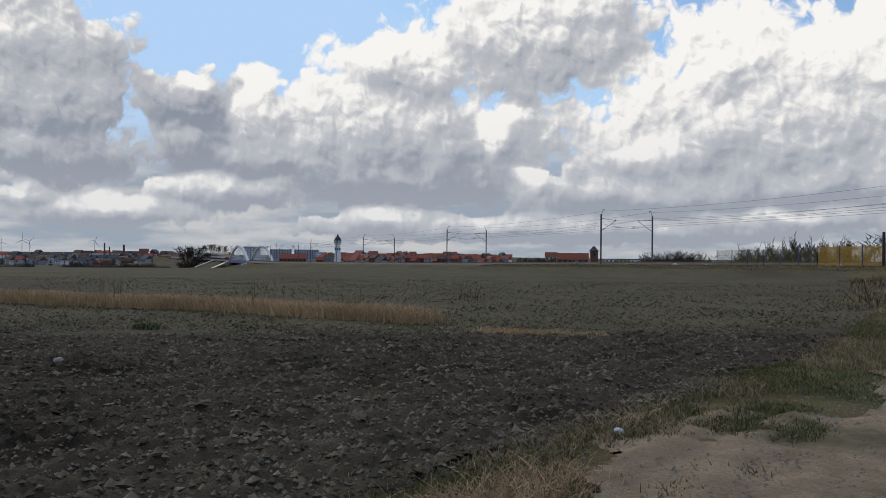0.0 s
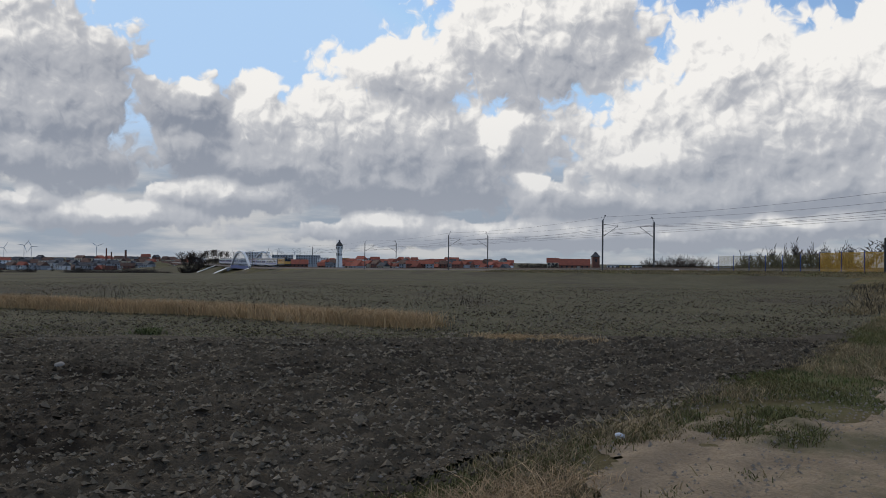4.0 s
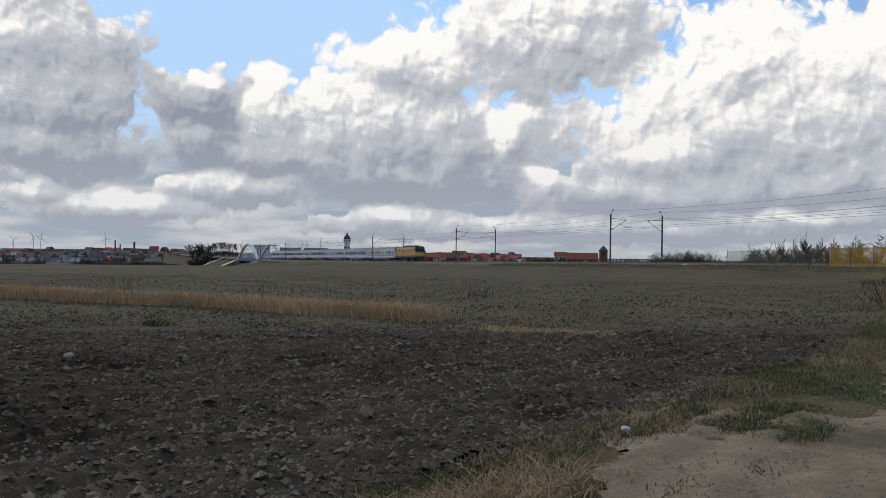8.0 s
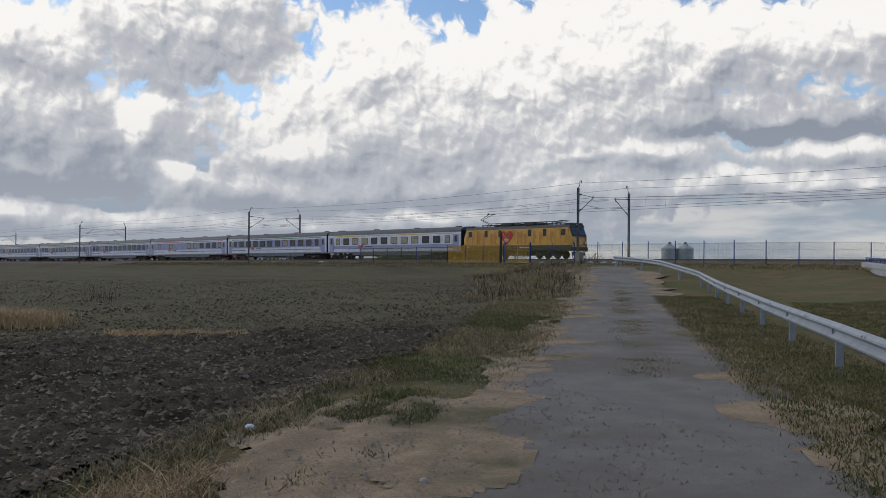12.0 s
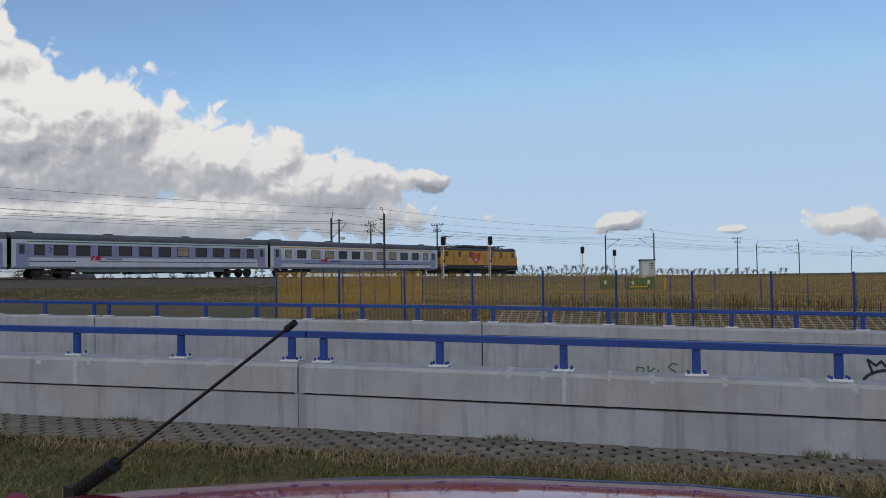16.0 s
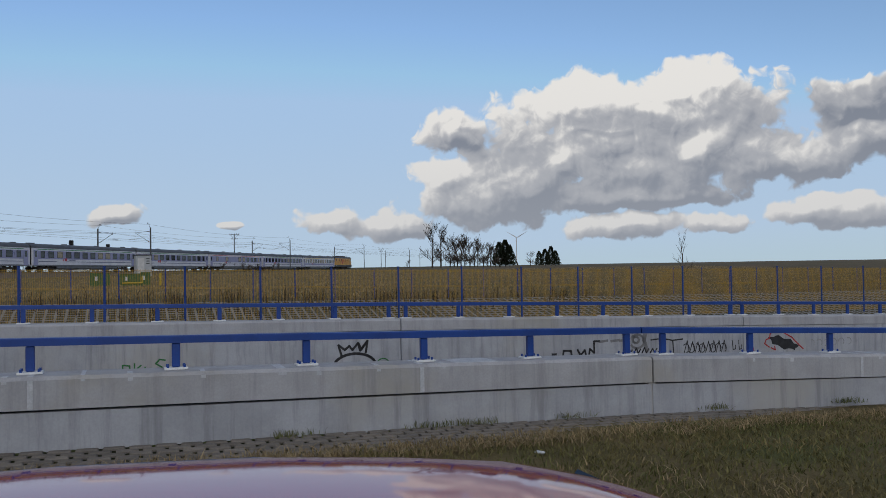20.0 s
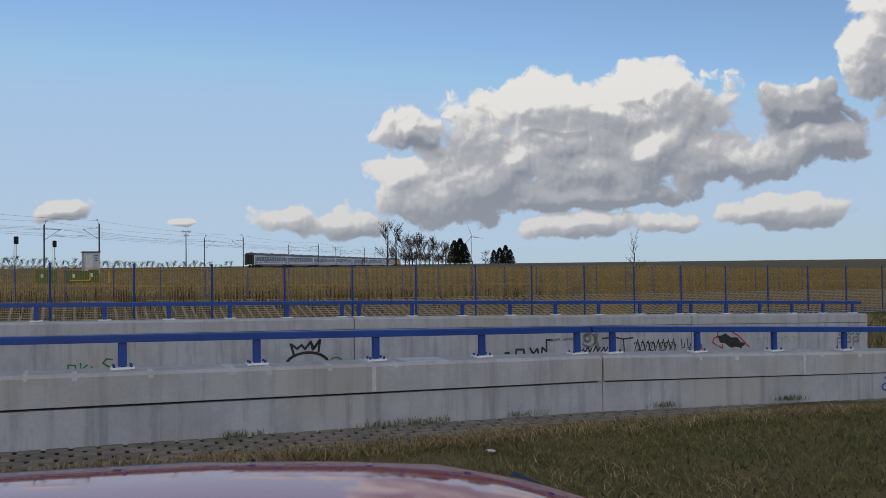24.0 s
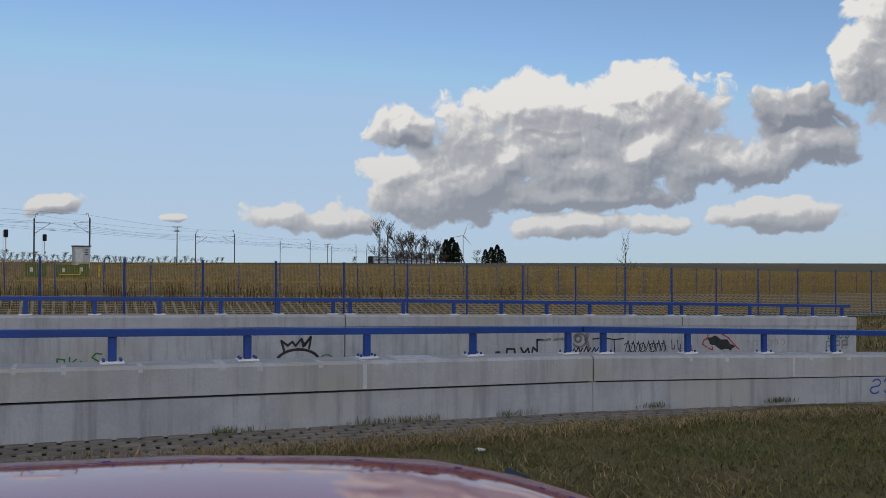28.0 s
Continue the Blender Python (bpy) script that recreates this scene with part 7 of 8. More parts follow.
def turbine(az, d, hub_el, size, phase, yaw):
    x, y = azd(az, d)
    hub = 1.75 + d * math.tan(radians(hub_el))
    base = 1.75 - d * .008
    t = thing("wind_turbine", "white three-bladed wind turbine on the skyline", "wind turbine", Matrix.Translation((x, y, base)) @ Matrix.Rotation(radians(az + yaw), 4, "Z"), group="wind turbines")
    H = hub - base
    part("tower", MB().tube((0, 0, -3), (0, 0, H - size * .02), size * .045, size * .025, 12), "turbine_white", t)
    part("nacelle", MB().box((0, size * .03, H), (size * .07, size * .2, size * .07), None, bev=size * .015), "turbine_white", t)
    ro = part("rotor", MB().ball((0, 0, 0), size * .045, 10, 6), "turbine_white", t, "turning rotor with three blades", m=pose(0, -size * .1, H))
    for k in range(3):
        a = k * 2 * math.pi / 3
        d3 = Vector((math.sin(a), 0, math.cos(a)))
        w = Vector((math.cos(a), 0, -math.sin(a)))
        r0, r1 = size * .05, size
        mb = MB()
        mb.sweep([[tuple(d3 * r + w * c * s + Vector((0, q, 0))) for s, q in ((-.3, -.1), (.7, 0), (-.3, .1))] for r, c in ((r0, size * .05), (size * .22, size * .085), (size * .6, size * .05), (r1, size * .012))])
        part("blade", mb, "turbine_white", ro)
    ROTORS.append((ro, pose(0, -size * .1, H), phase))


turbine(-157.68, 1500, 1.86, 23, 0.0, 12)
turbine(26.8, 1800, .60, 16, 20, 10)
turbine(26.4, 1900, .55, 15, 70, 10)
turbine(22.68, 1800, .62, 15, 45, 15)
turbine(27.9, 2000, .45, 15, 10, 5)
for _az, _e in ((12.0, .42), (13.2, .38), (11.2, .4), (14.3, .36), (10.2, .45)):
    turbine(_az, 2600, _e, 16, _az * 40, 8)


def rotor_rows(m, phase):
    return [(i * .8 if i < 35 else 28.0, m @ Matrix.Rotation(radians(100 * ((i * .8 if i < 35 else 28.0) - 24.2) + phase), 4, "Y")) for i in range(36)]


# ---------------------------------------------------------------- railway furniture
mat("signal_black", (.014, .014, .015), rough=.6, scale=5, fine=30, var=.2, bump=.05)
mat("cabinet_grey", (.45, .47, .49), (.38, .40, .42), rough=.6, scale=1.5, fine=20, var=.15, bump=.04)
mat("cabinet_green", (.045, .115, .030), (.035, .09, .025), rough=.55, scale=2, fine=20, var=.2, bump=.04)
mat("pipe_yellow", (.62, .42, .03), rough=.5, scale=3, fine=30, var=.15, bump=0)
mat("plate_white", (.6, .6, .6), rough=.6, scale=3, fine=20, var=.15, bump=0)
mat("lattice", (.30, .29, .26), (.22, .215, .195), rough=.9, scale=2, fine=20, var=.3, bump=.15)


def signal(s, off, height, label):
    x, y, z = T(s, off, -.6)
    a = thing("railway_signal", label, "signal", Matrix.Translation((x, y, z)) @ Matrix.Rotation(radians(theading(s) + 90), 4, "Z"), group="railway signals")
    part("post", MB().tube((0, 0, 0), (0, 0, height), .07, n=8), "plate_white", a)
    h = part("head", MB().box((0, 0, height + .55), (.34, .62, 1.15), None, bev=.14), "signal_black", a, "black rounded signal head")
    for k in range(3):
        part("hood", MB().tube((-.17, 0, height + .2 + .35 * k), (-.36, 0, height + .2 + .35 * k), .13, n=10), "signal_black", h)
    lad = MB()
    for yy in (.22, .38):
        lad.tube((0, yy, .3), (0, yy + .12, height + .9), .018, n=5)
    for k in range(int(height / .32)):
        lad.tube((0, .22 + .02 * k * .3, .4 + k * .32), (0, .38 + .02 * k * .3, .4 + k * .32), .012, n=4)
    part("ladder", lad, "plate_white", a)
    part("junction_box", MB().box((0, -.12, height * .55), (.18, .16, .3), None, bev=.02), "signal_black", a)
    return a


def lattice_mast(s, off, height, kind):
    x, y, z = T(s, off, -.6)
    m = Matrix.Translation((x, y, z)) @ Matrix.Rotation(radians(theading(s) + 90), 4, "Z")
    lab = {"anchor": "slender latticed anchor mast with stay wires", "twin": "stout twin-legged mast with a head frame", "line": "grey power line pole with crossarms", "work": "mast with a service platform and floodlights"}[kind]
    a = thing("line_mast", lab, "mast", m, group="line masts")
    if kind in ("anchor", "line", "work"):
        part("pole", MB().tube((0, 0, -.4), (0, 0, height), .15, .10, 8), "mast_grey", a)
    if kind == "anchor":
        for k in range(9):
            part("insulator", MB().tube((.0, -.02 - .0 * k, height - 1.9 + .2 * k), (.0, .0, height - 1.84 + .2 * k), .16, n=8), "mast_grey", a)
        part("crossarm", MB().tube((0, -.5, height - .8), (0, .6, height - .8), .05, n=6), "mast_grey", a)
        part("stay_wire", MB().tube((0, 0, height - 1.2), (0, -6.5, .1), .02, n=4).tube((0, 0, height - 1.2), (-7.0, 0, .1), .02, n=4), "wire", a)
    if kind == "twin":
        for yy in (-.32, .32):
            part("leg", MB().tube((yy * 1.4, yy, -.4), (yy * 1.3, yy * .9, height), .13, .11, 8), "mast_grey", a)
        part("head_frame", MB().box((0, 0, height + .1), (1.1, 1.0, .45), None, bev=.05).box((0, -.5, height - .4), (.2, .5, .12)), "black_metal", a)
        part("bracket", MB().box((.0, .9, height - 1.6), (.1, .9, .08)).box((0, 1.2, height - 1.2), (.08, .08, .8)), "black_metal", a)
    if kind == "line":
        for zz, w in ((height - .25, 2.4), (height - 1.3, 1.5)):
            part("crossarm", MB().box((0, 0, zz), (.09, w, .09)), "mast_grey", a)
            for yy in (-w / 2, -w / 4, w / 4, w / 2):
                part("insulator", MB().tube((0, yy, zz), (0, yy, zz + .28), .06, n=6), "insulator", a)
        part("brace", MB().tube((0, 0, height - 1.2), (0, -1.1, height - .25), .03, n=5).tube((0, 0, height - 1.2), (0, 1.1, height - .25), .03, n=5), "mast_grey", a)
    if kind == "work":
        part("crossarm", MB().box((0, 0, height - .2), (.08, 1.6, .08)), "mast_grey", a)
        for yy in (-.9, -.55):
            part("floodlight", MB().tube((-.1, yy, height - 2.6), (.1, yy, height - 2.6), .2, n=12), "plate_white", a)
        part("platform", MB().box((0, -.9, height - 4.6), (.8, 1.2, .06)), "mast_grey", a)
        cage = MB()
        for yy in (-1.5, -1.1, -.7, -.3):
            cage.tube((.4, yy, height - 4.6), (.4, yy, height - 3.6), .02, n=4)
        cage.tube((.4, -1.5, height - 3.6), (.4, -.3, height - 3.6), .02, n=4)
        part("cage", cage, "mast_grey", a)
        part("switch_box", MB().box((0, -.25, height - 3.9), (.4, .4, .7), None, bev=.03), "black_metal", a)
    return a


def build_furniture():
    signal(83, -2.6, 4.6, "tall railway signal with a black head on a white post")
    signal(92, -2.9, 4.9, "tall railway signal with a black head on a white post")
    signal(121, 1.9, 4.4, "railway signal between the tracks with a black head")
    signal(138, 6.6, 4.4, "railway signal with a black head and a ladder")
    lattice_mast(9.75, -3.3, 8.9, "anchor")
    lattice_mast(9.9, 6.6, 9.1, "anchor")
    lattice_mast(-18.2, 10.5, 8.3, "twin")
    lattice_mast(76.5, 10.5, 8.4, "work")
    lattice_mast(87, 16, 8.6, "line")
    lattice_mast(99, 14, 9.0, "line")
    lattice_mast(192, 8, 9.6, "line")
    lattice_mast(330, 9, 9.0, "line")
    # equipment cabinet by the track
    x, y = azd(-132.9, 108)
    zb = 1.75 - 108 * .0045
    c = thing("equipment_cabinet", "pale grey trackside equipment cabinet with a dark roof", "cabinet", Matrix.Translation((x, y, zb)) @ Matrix.Rotation(radians(-132.9 + 14), 4, "Z"))
    part("body", MB().box((0, 0, 1.05), (1.75, 1.3, 2.5), None, bev=.03), "cabinet_grey", c)
    part("roof", MB().box((0, 0, 2.36), (1.95, 1.5, .12), None, bev=.03), "roof_dark", c)
    for k in range(3):
        part("label_plate", MB().box((.45, -.665, 1.9 - .28 * k), (.4, .01, .1)), "signal_black", c)
    part("door", MB().box((-.35, -.66, 1.0), (.75, .02, 2.0), None, bev=.005), "plate_white", c)
    # green kiosks with yellow pipework
    for az, w, h in ((-130.4, 1.6, 1.2), (-132.3, 2.4, 1.1), (-133.1, .8, 1.2)):
        x, y = azd(az, 78)
        k = thing("kiosk", "low dark green gas kiosk in the field", "kiosk", Matrix.Translation((x, y, gz(x, y) - .1)) @ Matrix.Rotation(radians(az), 4, "Z"))
        part("body", MB().box((0, 0, h / 2), (w, .8, h), None, bev=.03), "cabinet_green", k)
        part("lid", MB().box((0, 0, h + .03), (w + .1, .9, .06), None, bev=.02), "cabinet_green", k)
        part("plate", MB().box((-w * .2, -.41, h * .65), (.2, .02, .35)), "plate_white", k)
        if w > 2:
            part("pipe", MB().tube((-.8, -.55, .35), (.8, -.55, .35), .05, n=8).tube((.8, -.55, .35), (.8, -.55, .9), .05, n=8), "pipe_yellow", k)
    x, y = azd(-134.0, 78)
    k = thing("marker_post", "yellow pipeline marker post", "post", Matrix.Translation((x, y, gz(x, y))))
    part("shaft", MB().box((0, 0, .5), (.14, .14, 1.1), None, bev=.02), "pipe_yellow", k)
    x, y = azd(-181.6, 66)
    k = thing("marker_post", "pale yellow marker post by the field fence", "post", Matrix.Translation((x, y, gz(x, y))))
    part("shaft", MB().box((0, 0, .7), (.14, .14, 1.7), None, bev=.02), "pipe_yellow", k)
    # concrete markers and boxes by the road end
    for s, off, w, h in ((-50.5, -6.5, .55, 1.3), (-53.3, -2.95, .5, 1.2), (-118, -6, .4, .8)):
        x, y, z = T(s, off)
        k = thing("concrete_marker", "pale concrete block beside the railway fence", "post", Matrix.Translation((x, y, gz(x, y))))
        part("block", MB().box((0, 0, h / 2 - .1), (w, w, h), None, bev=.03), "sleeper", k)
    # dark post by the gate
    x, y, z = T(-57.2, -10.9)
    k = thing("timber_post", "dark timber post beside the gate", "post", Matrix.Translation((x, y, gz(x, y))))
    part("shaft", MB().tube((0, 0, -.3), (0, 0, 3.2), .16, .13, 8), "black_metal", k)
    # slope of openwork slabs in the basin
    top = lambda u: pl(u, [(-78, .95), (-40, 1.3), (-18, 1.55), (-3, 1.78), (13.1, 2.05)])
    sl = thing("slab_slope", "sloping bank of openwork concrete slabs in the drainage basin", "slope", kind="structure")
    mb = MB()
    cell, bar = .5, .13
    n = 0
    u = 8.0
    rows = 7
    zt = lambda u: top(u) - 1.92
    pt = lambda u, k: W(u, 50.2 - k * .82, zt(u) - k * .20)
    while u > -74:
        for k in range(rows):
            a, b = pt(u, k), pt(u - bar, k)
            c2, d2 = pt(u - bar, k + 1), pt(u, k + 1)
            mb.add([a, b, c2, d2], [(0, 1, 2, 3)])
        u -= cell
    for k in range(rows * 2 + 1):
        uu = 8.0
        while uu > -74:
            a, b, c2, d2 = pt(uu, k / 2), pt(uu - 4, k / 2), pt(uu - 4, k / 2 + .15), pt(uu, k / 2 + .15)
            mb.add([(p[0], p[1], p[2] + .012) for p in (a, b, c2, d2)], [(0, 1, 2, 3)])
            uu -= 4
    part("slabs", mb, "lattice", sl, kind="stuff")
    bed = MB()
    us = list(np.arange(10, -78, -4.0))
    bed.sweep([[W(u, 50.6, zt(u) - 1.8), W(u, 50.6, zt(u) + .02), W(u, 44.3, zt(u) - 1.47), W(u, 44.3, zt(u) - 3.0)] for u in us])
    part("bank_soil", bed, "bank", sl)


build_furniture()

# ---------------------------------------------------------------- paving, grass and litter
build_pavement()
mat("green_blade", (.105, .132, .038), (.128, .130, .052), rough=.9, scale=.9, fine=9, var=.3, bump=0, isl=.4)
mat("dry_blade", (.34, .26, .145), (.23, .175, .095), rough=.9, scale=.8, fine=9, var=.35, bump=0, isl=.4)
mat("reed", (.56, .39, .21), (.42, .29, .15), rough=.9, scale=.6, fine=8, var=.25, bump=0, isl=.3)
mat("bleached", (.50, .35, .20), (.36, .25, .14), rough=.9, scale=1.2, fine=9, var=.3, bump=0, isl=.4)
mat("dead_stem", (.060, .045, .032), (.040, .032, .024), rough=.95, scale=2, fine=9, var=.3, bump=0)


def in_verge(x, y):
    return (x > edge_x(y) + .05)


def build_grass():
    rng = np.random.RandomState(3)

    def wall_side(r, n):
        u = r.uniform(-17, 34, n)
        v = 2.4 + 6.1 * r.rand(n) ** .8
        return np.c_[u * WA.x + v * WN.x, u * WA.y + v * WN.y]

    def off_road(x, y):
        ac, al = x * RN.x + y * RN.y, x * RD.x + y * RD.y
        u, v = x * WA.x + y * WA.y, x * WN.x + y * WN.y
        car = (np.abs(u - .1) < 2.3) & (v < 2.4)
        return (ac > 2.45) & ~car & (v < 8.5)

    blades("grass_sward", scatter(15000, 1, wall_side, off_road), .05, "grass_blade", "rough winter grass between the lane and the wall", "grass", 1, 1.3, .006, 10, .10)
    blades("grass_sward", scatter(4200, 2, wall_side, lambda x, y: off_road(x, y) & (fbm(x, y, .9, 2, 11) > .25)), .07, "dry_blade", "patches of bleached dry grass beside the wall", "grass", 2, 1.4, .005, 12, .11)
    blades("grass_sward", scatter(4000, 4, wall_side, lambda x, y: off_road(x, y) & (fbm(x, y, .8, 2, 19) > .3)), .045, "green_blade", "patches of green winter grass beside the wall", "grass", 5, 1.2, .006, 9, .10)

    def barrier_strip(r, n):
        a, c = -1 + 36 * r.rand(n) ** 1.4, 1.75 + 2.3 * r.rand(n)
        return np.c_[RD.x * a + RN.x * c, RD.y * a + RN.y * c]

    def clear_of_car(x, y):
        u, v = x * WA.x + y * WA.y, x * WN.x + y * WN.y
        return ((np.abs(u - .4) > 2.4) | (v > 2.4)) & (v < 8.5)

    blades("grass_sward", scatter(7000, 31, barrier_strip, clear_of_car, .03), .05, "grass_blade", "short brownish grass along the crash barrier", "grass", 31, 1.3, .006, 9, .10)
    blades("grass_sward", scatter(5000, 32, barrier_strip, lambda x, y: clear_of_car(x, y) & (fbm(x, y, .9, 2, 61) > -.1), .03), .05, "dry_blade", "dry yellowed grass along the crash barrier", "grass", 32, 1.5, .005, 9, .11)

    def edge_strip(r, n):
        u, v = r.uniform(-16, 30, n), 8.35 + .32 * r.rand(n) ** 1.5 * np.sign(r.uniform(-1, .6, n))
        return np.c_[u * WA.x + v * WN.x, u * WA.y + v * WN.y]

    blades("grass_edge", scatter(2600, 6, edge_strip), .08, "dry_blade", "dry tufts hanging over the edge of the footway", "grass", 6, 1.3, .005, 9, .06)

    def wall_foot(r, n):
        c = r.choice([-9.6, -7.4, -5.2, -3.9, -3.4, -1.8, 1.4, 6.0, 9.0, 12.5], n)
        u, v = c + r.normal(0, .14, n), 9.56 - .06 * r.rand(n)
        return np.c_[u * WA.x + v * WN.x, u * WA.y + v * WN.y]

    blades("wall_weeds", scatter(160, 7, wall_foot), .08, "green_blade", "weeds growing at the foot of the wall", "grass", 7, .8, .004, 6, .05)

    # verge between the lane and the ploughed land
    def verge(r, n):
        y = 3.0 + 32 * r.rand(n) ** 1.5
        return np.c_[edge_x(y) + r.rand(n) * (1.2 + .16 * y), y]

    def keep_verge(x, y):
        ac = x * RN.x + y * RN.y
        bare = ((x - 3.1) * .8 - (y - 8.2) * .45) ** 2 / 1.5 ** 2 + ((x - 3.1) * .5 + (y - 8.2) * .85) ** 2 / 3.3 ** 2
        return (ac < -1.35) & ((bare > 1.0) | (fbm(x, y, 1.6, 3, 4) > .16))

    blades("verge_grass", scatter(4200, 9, verge, keep_verge), .05, "green_blade", "short green verge grass beside the field", "grass", 9, 1.2, .006, 9, .10)
    blades("verge_grass", scatter(9000, 10, verge, lambda x, y: keep_verge(x, y) & (fbm(x, y, .7, 2, 14) > -.1)), .06, "grass_blade", "olive verge grass beside the field", "grass", 10, 1.3, .006, 9, .12)
    blades("verge_grass", scatter(7000, 11, verge, lambda x, y: keep_verge(x, y) & (fbm(x, y, .6, 2, 17) > .05)), .09, "dry_blade", "dry yellow verge grass beside the field", "grass", 11, 1.4, .006, 9, .14)

    # thin growth on the crown of the lane
    def crown(r, n):
        a, c = 4 + 40 * r.rand(n) ** 1.3, .45 + r.normal(0, .22, n)
        return np.c_[RD.x * a + RN.x * c, RD.y * a + RN.y * c]

    blades("lane_grass", scatter(1500, 26, crown, lambda x, y: fbm(x, y, 1.4, 2, 57) > .05, .02), .035, "dry_blade", "thin dry grass along the crown of the lane", "grass", 26, 1.4, .005, 7, .10)
    blades("lane_grass", scatter(900, 27, crown, lambda x, y: fbm(x, y, 1.4, 2, 58) > .15, .02), .03, "green_blade", "thin green grass along the crown of the lane", "grass", 27, 1.4, .005, 7, .10)

    # long bleached tussock at the field corner
    def tussock(r, n):
        t = r.rand(n)
        return np.c_[-.55 + 1.5 * t + r.normal(0, .16, n), 5.35 + 1.7 * t + r.normal(0, .16, n)]

    blades("tussock_grass", scatter(420, 12, tussock), .11, "bleached", "long bleached grass flopping over the field corner", "grass", 12, 2.1, .004, 9, .13)

    # strip of tall dry grass across the field
    def strip(r, n):
        t = r.rand(n)
        x = -24 + 23.6 * t
        return np.c_[x, np.interp(x, [-24, -15, -11.3, -7.4, -3.7, -.4], [31.5, 29.4, 27.6, 26.6, 24.2, 22.3]) + r.normal(0, .38, n)]

    blades("reed_strip", scatter(3600, 13, strip, lambda x, y: fbm(x, y, .9, 2, 51) > -.35), .36, "reed", "strip of tall tawny dry grass across the field", "grass", 13, .9, .009, 9, .30)

    def strip2(r, n):
        x = .8 + 2.6 * r.rand(n)
        return np.c_[x, 19.3 - .3 * x + r.normal(0, .25, n)]

    blades("reed_strip", scatter(240, 14, strip2), .14, "reed", "low broken tuft of tawny dry grass in the field", "grass", 14, 1.4, .008, 8, .2)

    def stems(r, n):
        c = np.array([(-11.0, 27.3), (-5.6, 26.0), (-4.8, 24.8), (-3.2, 27.6), (-12.3, 31.5), (1.2, 33)])[r.randint(0, 6, n)]
        return c + r.normal(0, .3, (n, 2))

    blades("dead_stems", scatter(26, 15, stems), .8, "dead_stem", "brown dead weed stems above the dry grass", "weeds", 15, .5, .006, 4, .2)

    # weeds on the green-grey middle field
    def midf(r, n):
        y = 19 + 60 * r.rand(n) ** 1.6
        return np.c_[r.uniform(-.72, 1, n) * y * .75, y]

    blades("crop_rows", scatter(20000, 16, midf, lambda x, y: (x < edge_x(y) - .2)), .016, "grass_blade", "sparse low growth on the grey-brown field", "crop", 16, 4.0, .010, 5, .55)
    blades("field_straw", scatter(5000, 17, lambda r, n: np.c_[r.uniform(-13, 10, n), 4.6 + 14 * r.rand(n)], lambda x, y: x < edge_x(y)), .05, "dry_blade", "bits of straw and dead stalk on the ploughed soil", "straw", 17, 2.2, .005, 2, .3)
    # bank beside the railway and the far verge
    def bank(r, n):
        s, o = r.uniform(-135, 140, n), r.uniform(-16, -6.4, n)
        x, y = np.interp(s, _S, _X) + np.interp(s, _S, _NX) * o, np.interp(s, _S, _Y) + np.interp(s, _S, _NY) * o
        return np.c_[x, y]

    blades("bank_grass", scatter(9000, 18, bank), .16, "dry_blade", "dry grass on the railway bank", "grass", 18, 1.2, .02, 8, .4)
    blades("bank_grass", scatter(6000, 19, bank), .14, "grass_blade", "olive grass on the railway bank", "grass", 19, 1.2, .02, 8, .4)

    def slope(r, n):
        y = 28 + 40 * r.rand(n)
        return np.c_[edge_x(y) - 1.5 + r.rand(n) * (7 + .12 * y), y]

    blades("bank_grass", scatter(5200, 20, slope, lambda x, y: (x * RN.x + y * RN.y) < -1.6), .13, "dry_blade", "tawny grass on the slope below the lane", "grass", 20, 1.4, .014, 9, .35)
    blades("bank_scrub", scatter(240, 21, slope, lambda x, y: (x * RN.x + y * RN.y) < -1.8), .5, "scrub", "low brown scrub on the slope below the lane", "scrub", 21, .8, .012, 8, .35)

    def basin(r, n):
        u, v = r.uniform(-60, 13, n), r.uniform(19, 48, n)
        return np.c_[u * WA.x + v * WN.x, u * WA.y + v * WN.y]

    blades("basin_grass", scatter(9000, 22, basin, lambda x, y: (x * WN.x + y * WN.y < 29) | (x * WN.x + y * WN.y > 44)), .26, "dry_blade", "tangled dry grass round the drainage basin", "grass", 22, .7, .02, 7, .3)
    blades("basin_grass", scatter(5000, 23, basin, lambda x, y: (x * WN.x + y * WN.y < 29)), .24, "grass_blade", "olive grass behind the far wall", "grass", 23, .7, .02, 7, .3)

    def stub(r, n):
        u, v = r.uniform(-90, 30, n), 52 + 70 * r.rand(n) ** 1.4
        return np.c_[u * WA.x + v * WN.x, u * WA.y + v * WN.y]

    blades("stubble_tufts", scatter(14000, 24, stub), .16, "dry_blade", "short tawny stubble on the field", "stubble", 24, .6, .04, 5, .5)
    blades("weed_stems", scatter(260, 25, lambda r, n: (lambda u, v: np.c_[u * WA.x + v * WN.x, u * WA.y + v * WN.y])(r.uniform(-30, 6, n), r.uniform(46, 51, n))), .9, "dead_stem", "brown weed stems along the basin fence", "weeds", 25, .4, .02, 6, .2)


build_grass()


def stone(name, x, y, r, material, label, category, seed, sq=(1, 1, .7)):
    rng = random.Random(seed)
    mb = MB().ball((0, 0, 0), r, 9, 6, sq)
    mb.v = [tuple(c * rng.uniform(.85, 1.15) for c in v) for v in mb.v]
    return solid(name, mb, material, label, category, m=pose(x, y, gz(x, y) + r * .35), smooth=True)


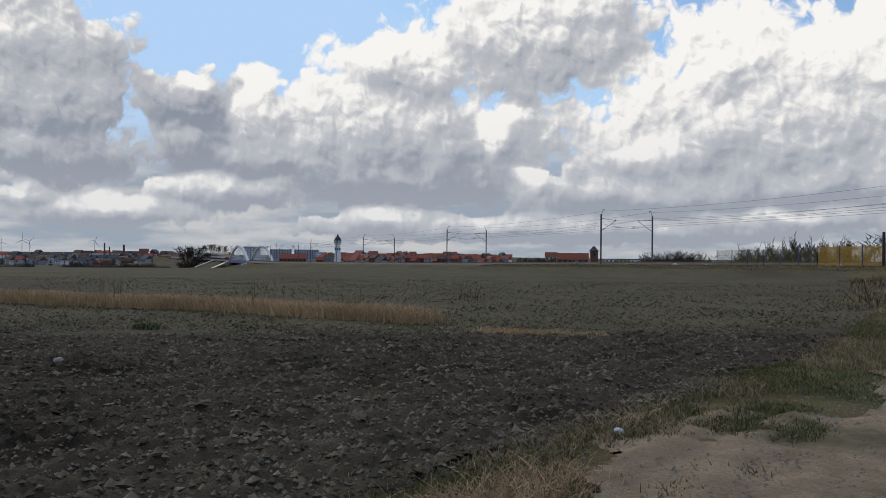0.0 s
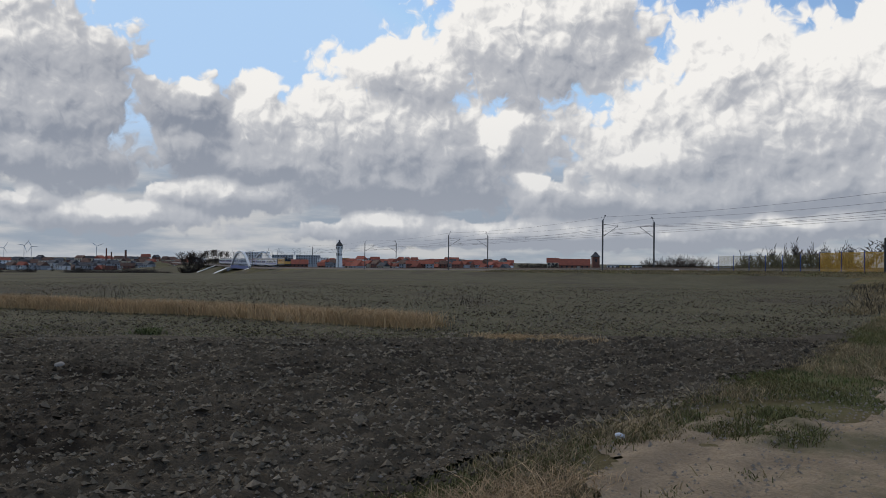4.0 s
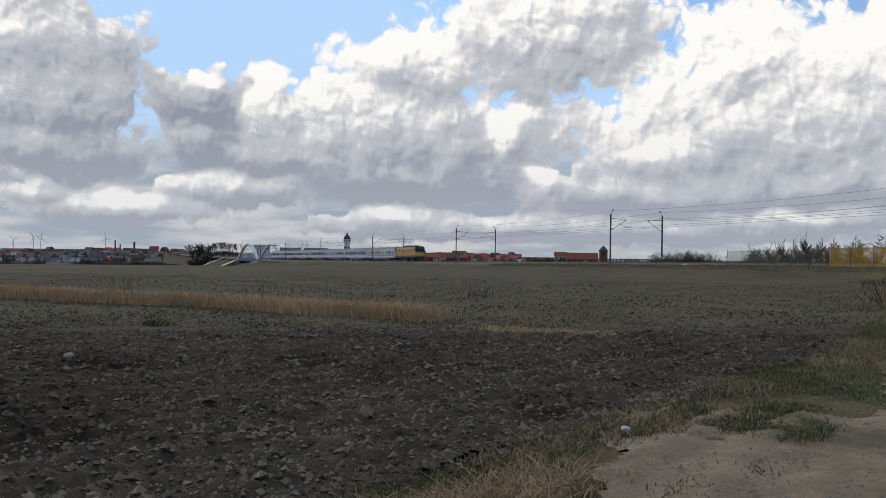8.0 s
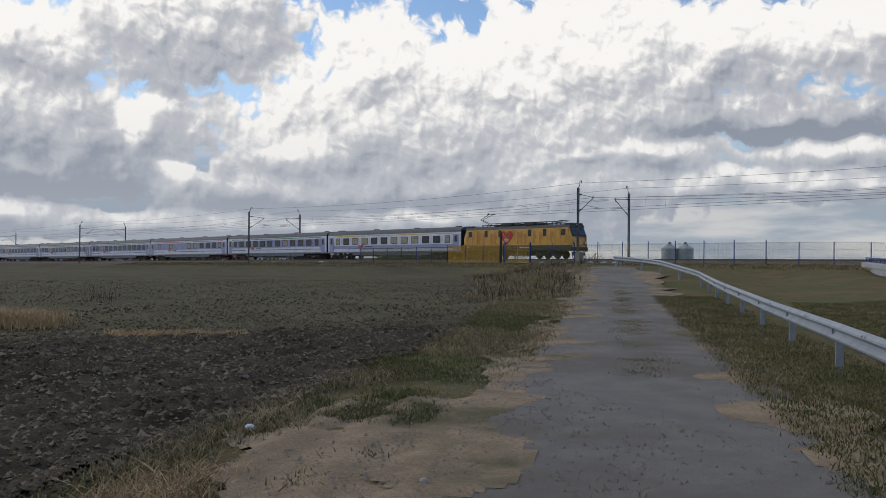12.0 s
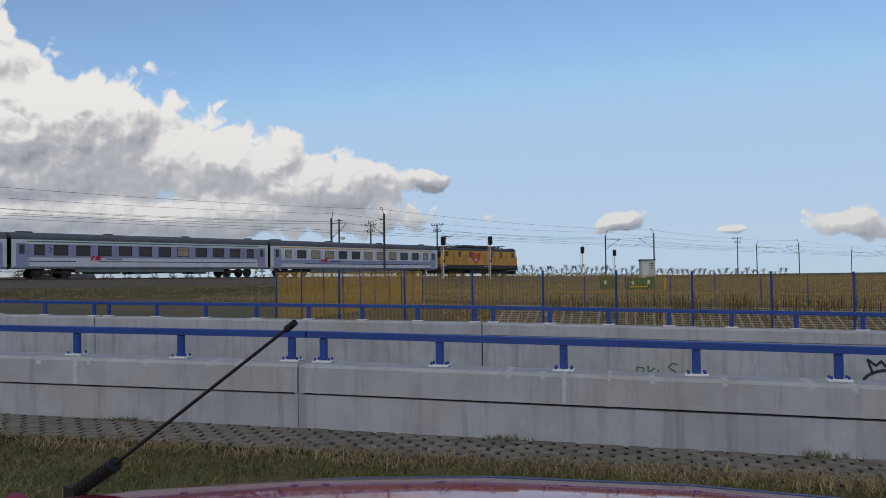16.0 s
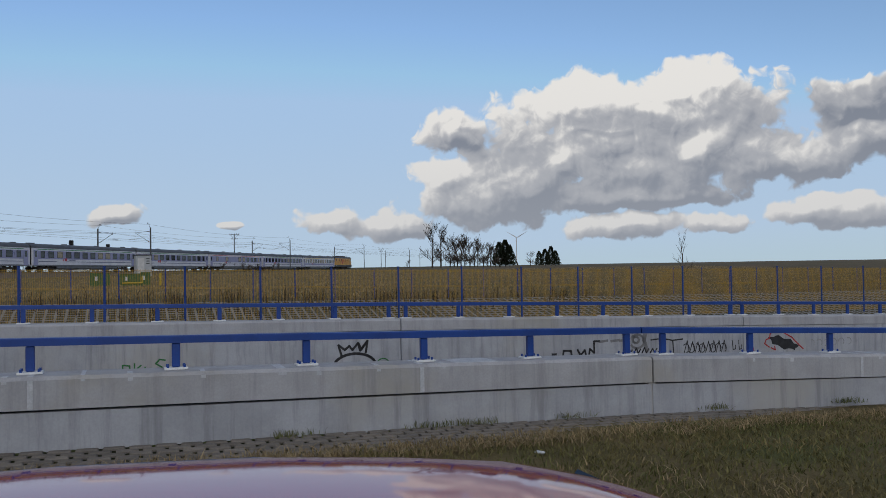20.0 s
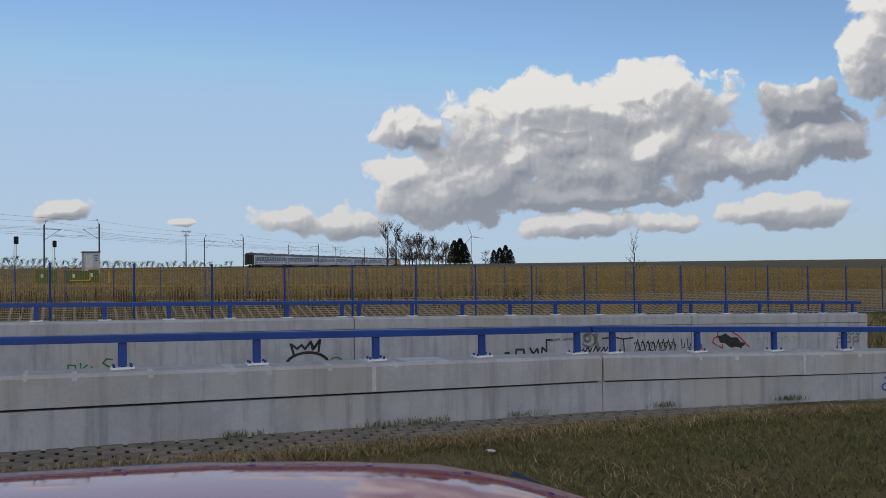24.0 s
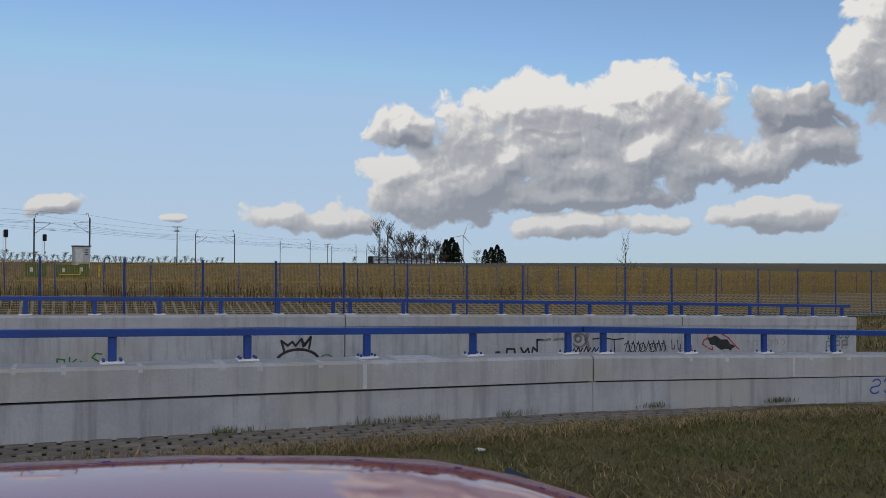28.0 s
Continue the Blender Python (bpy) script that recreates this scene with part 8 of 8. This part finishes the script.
def build_small():
    mat("pebble", (.33, .30, .27), (.24, .22, .20), rough=.9, scale=9, fine=60, var=.3, bump=.15, obj=True)
    mat("pink_stone", (.42, .30, .24), (.34, .25, .21), rough=.85, scale=9, fine=60, var=.25, bump=.15, obj=True)
    mat("plastic", (.55, .60, .68), rough=.3, scale=8, fine=40, var=.15, bump=0, obj=True)
    rng = random.Random(6)
    X, Y = [], []
    mb = MB()
    for i in range(5200):                                   # gravel along the edges of the lane
        al = rng.uniform(2, 40) if rng.random() < .7 else rng.uniform(2, 14)
        ac = rng.choice((-1.45, 2.2)) + rng.gauss(0, .42)
        X.append(RD.x * al + RN.x * ac)
        Y.append(RD.y * al + RN.y * ac)
    for i in range(2600):
        X.append(rng.uniform(.6, 6))
        Y.append(rng.uniform(5.5, 12))
    Z = ground(np.array(X), np.array(Y), False)
    # pale crumbs and flints lying on the ploughed soil
    rr = np.random.RandomState(61)
    fy = 4.8 + 13.5 * rr.rand(2600) ** 1.3
    fx = rr.uniform(-12, 10, 2600)
    ok = fx < edge_x(fy) - .1
    fx, fy = fx[ok], fy[ok]
    fz = ground(fx, fy, False) + .05 + plough(fx, fy)
    X, Y, Z = X + fx.tolist(), Y + fy.tolist(), np.concatenate([Z, fz])
    for x, y, z in zip(X, Y, Z):
        r = .006 + .02 * rng.random() ** 2
        mb.add([(x + r, y, z + .02), (x, y + r, z + .02), (x - r, y, z + .02), (x, y - r, z + .02), (x, y, z + .02 + r * .9)], [(0, 1, 4), (1, 2, 4), (2, 3, 4), (3, 0, 4)])
    solid("loose_gravel", mb, "gravel", "loose pale gravel along the lane and the bare patch", "gravel", kind="stuff")
    for i, (x, y, r) in enumerate(((-.05, 10.6, .05), (-6.0, 13.6, .09), (-6.3, 11.2, .05), (-5.2, 9.2, .04), (-1.9, 8.9, .045), (-.9, 13.4, .04), (2.6, 6.3, .05), (-3.6, 16.0, .05), (-8.6, 12.8, .07), (3.3, 15.8, .05), (-2.7, 7.4, .045), (1.0, 12.2, .05), (-4.4, 7.2, .04), (-7.4, 9.8, .05))):
        stone("field_stone", x, y, r, "pebble", "pale stone lying on the dark soil", "stone", i)
    stone("boulder", 6.15, 3.35, .13, "pink_stone", "pinkish boulder at the foot of a barrier post", "stone", 40, (1.3, .9, .7))
    stone("boulder", 5.9, 3.25, .10, "pink_stone", "pale boulder at the foot of a barrier post", "stone", 41, (1.1, .9, .8))
    for i, (x, y) in enumerate(((13.0, 8.3), (12.9, 3.2))):
        stone("litter", x, y, .045, "plastic", "crumpled pale plastic litter in the grass", "litter", 50 + i)
    stone("litter", 1.75, 8.75, .06, "plastic", "crushed clear plastic cup in the verge", "litter", 55)
    stone("litter", 3.15, -8.0, .035, "plastic", "blue-white scrap of packaging by the footway", "litter", 56, (1.6, .6, .5))
    for i in range(14):
        s = rng.uniform(-100, -40)
        x, y, z = T(s, -9.3 + rng.uniform(-1, 1))
        stone("rubble", x, y, rng.uniform(.12, .3), "plate_white", "pale lump of rubble by the railway fence", "rubble", 70 + i, (1.4, 1, .6))
    blades("green_weed", [(-6.7, 19.5, gz(-6.7, 19.5)) for _ in range(40)], .14, "green_blade", "single bright green weed in the field", "weed", 30, 1.0, .02, 5, .14)


build_small()


def motions():
    for ob, back, half in TRAIN:
        walk(ob, train_rows(back, half))
    for ob, m, phase in ROTORS:
        walk(ob, rotor_rows(m, phase))


motions()
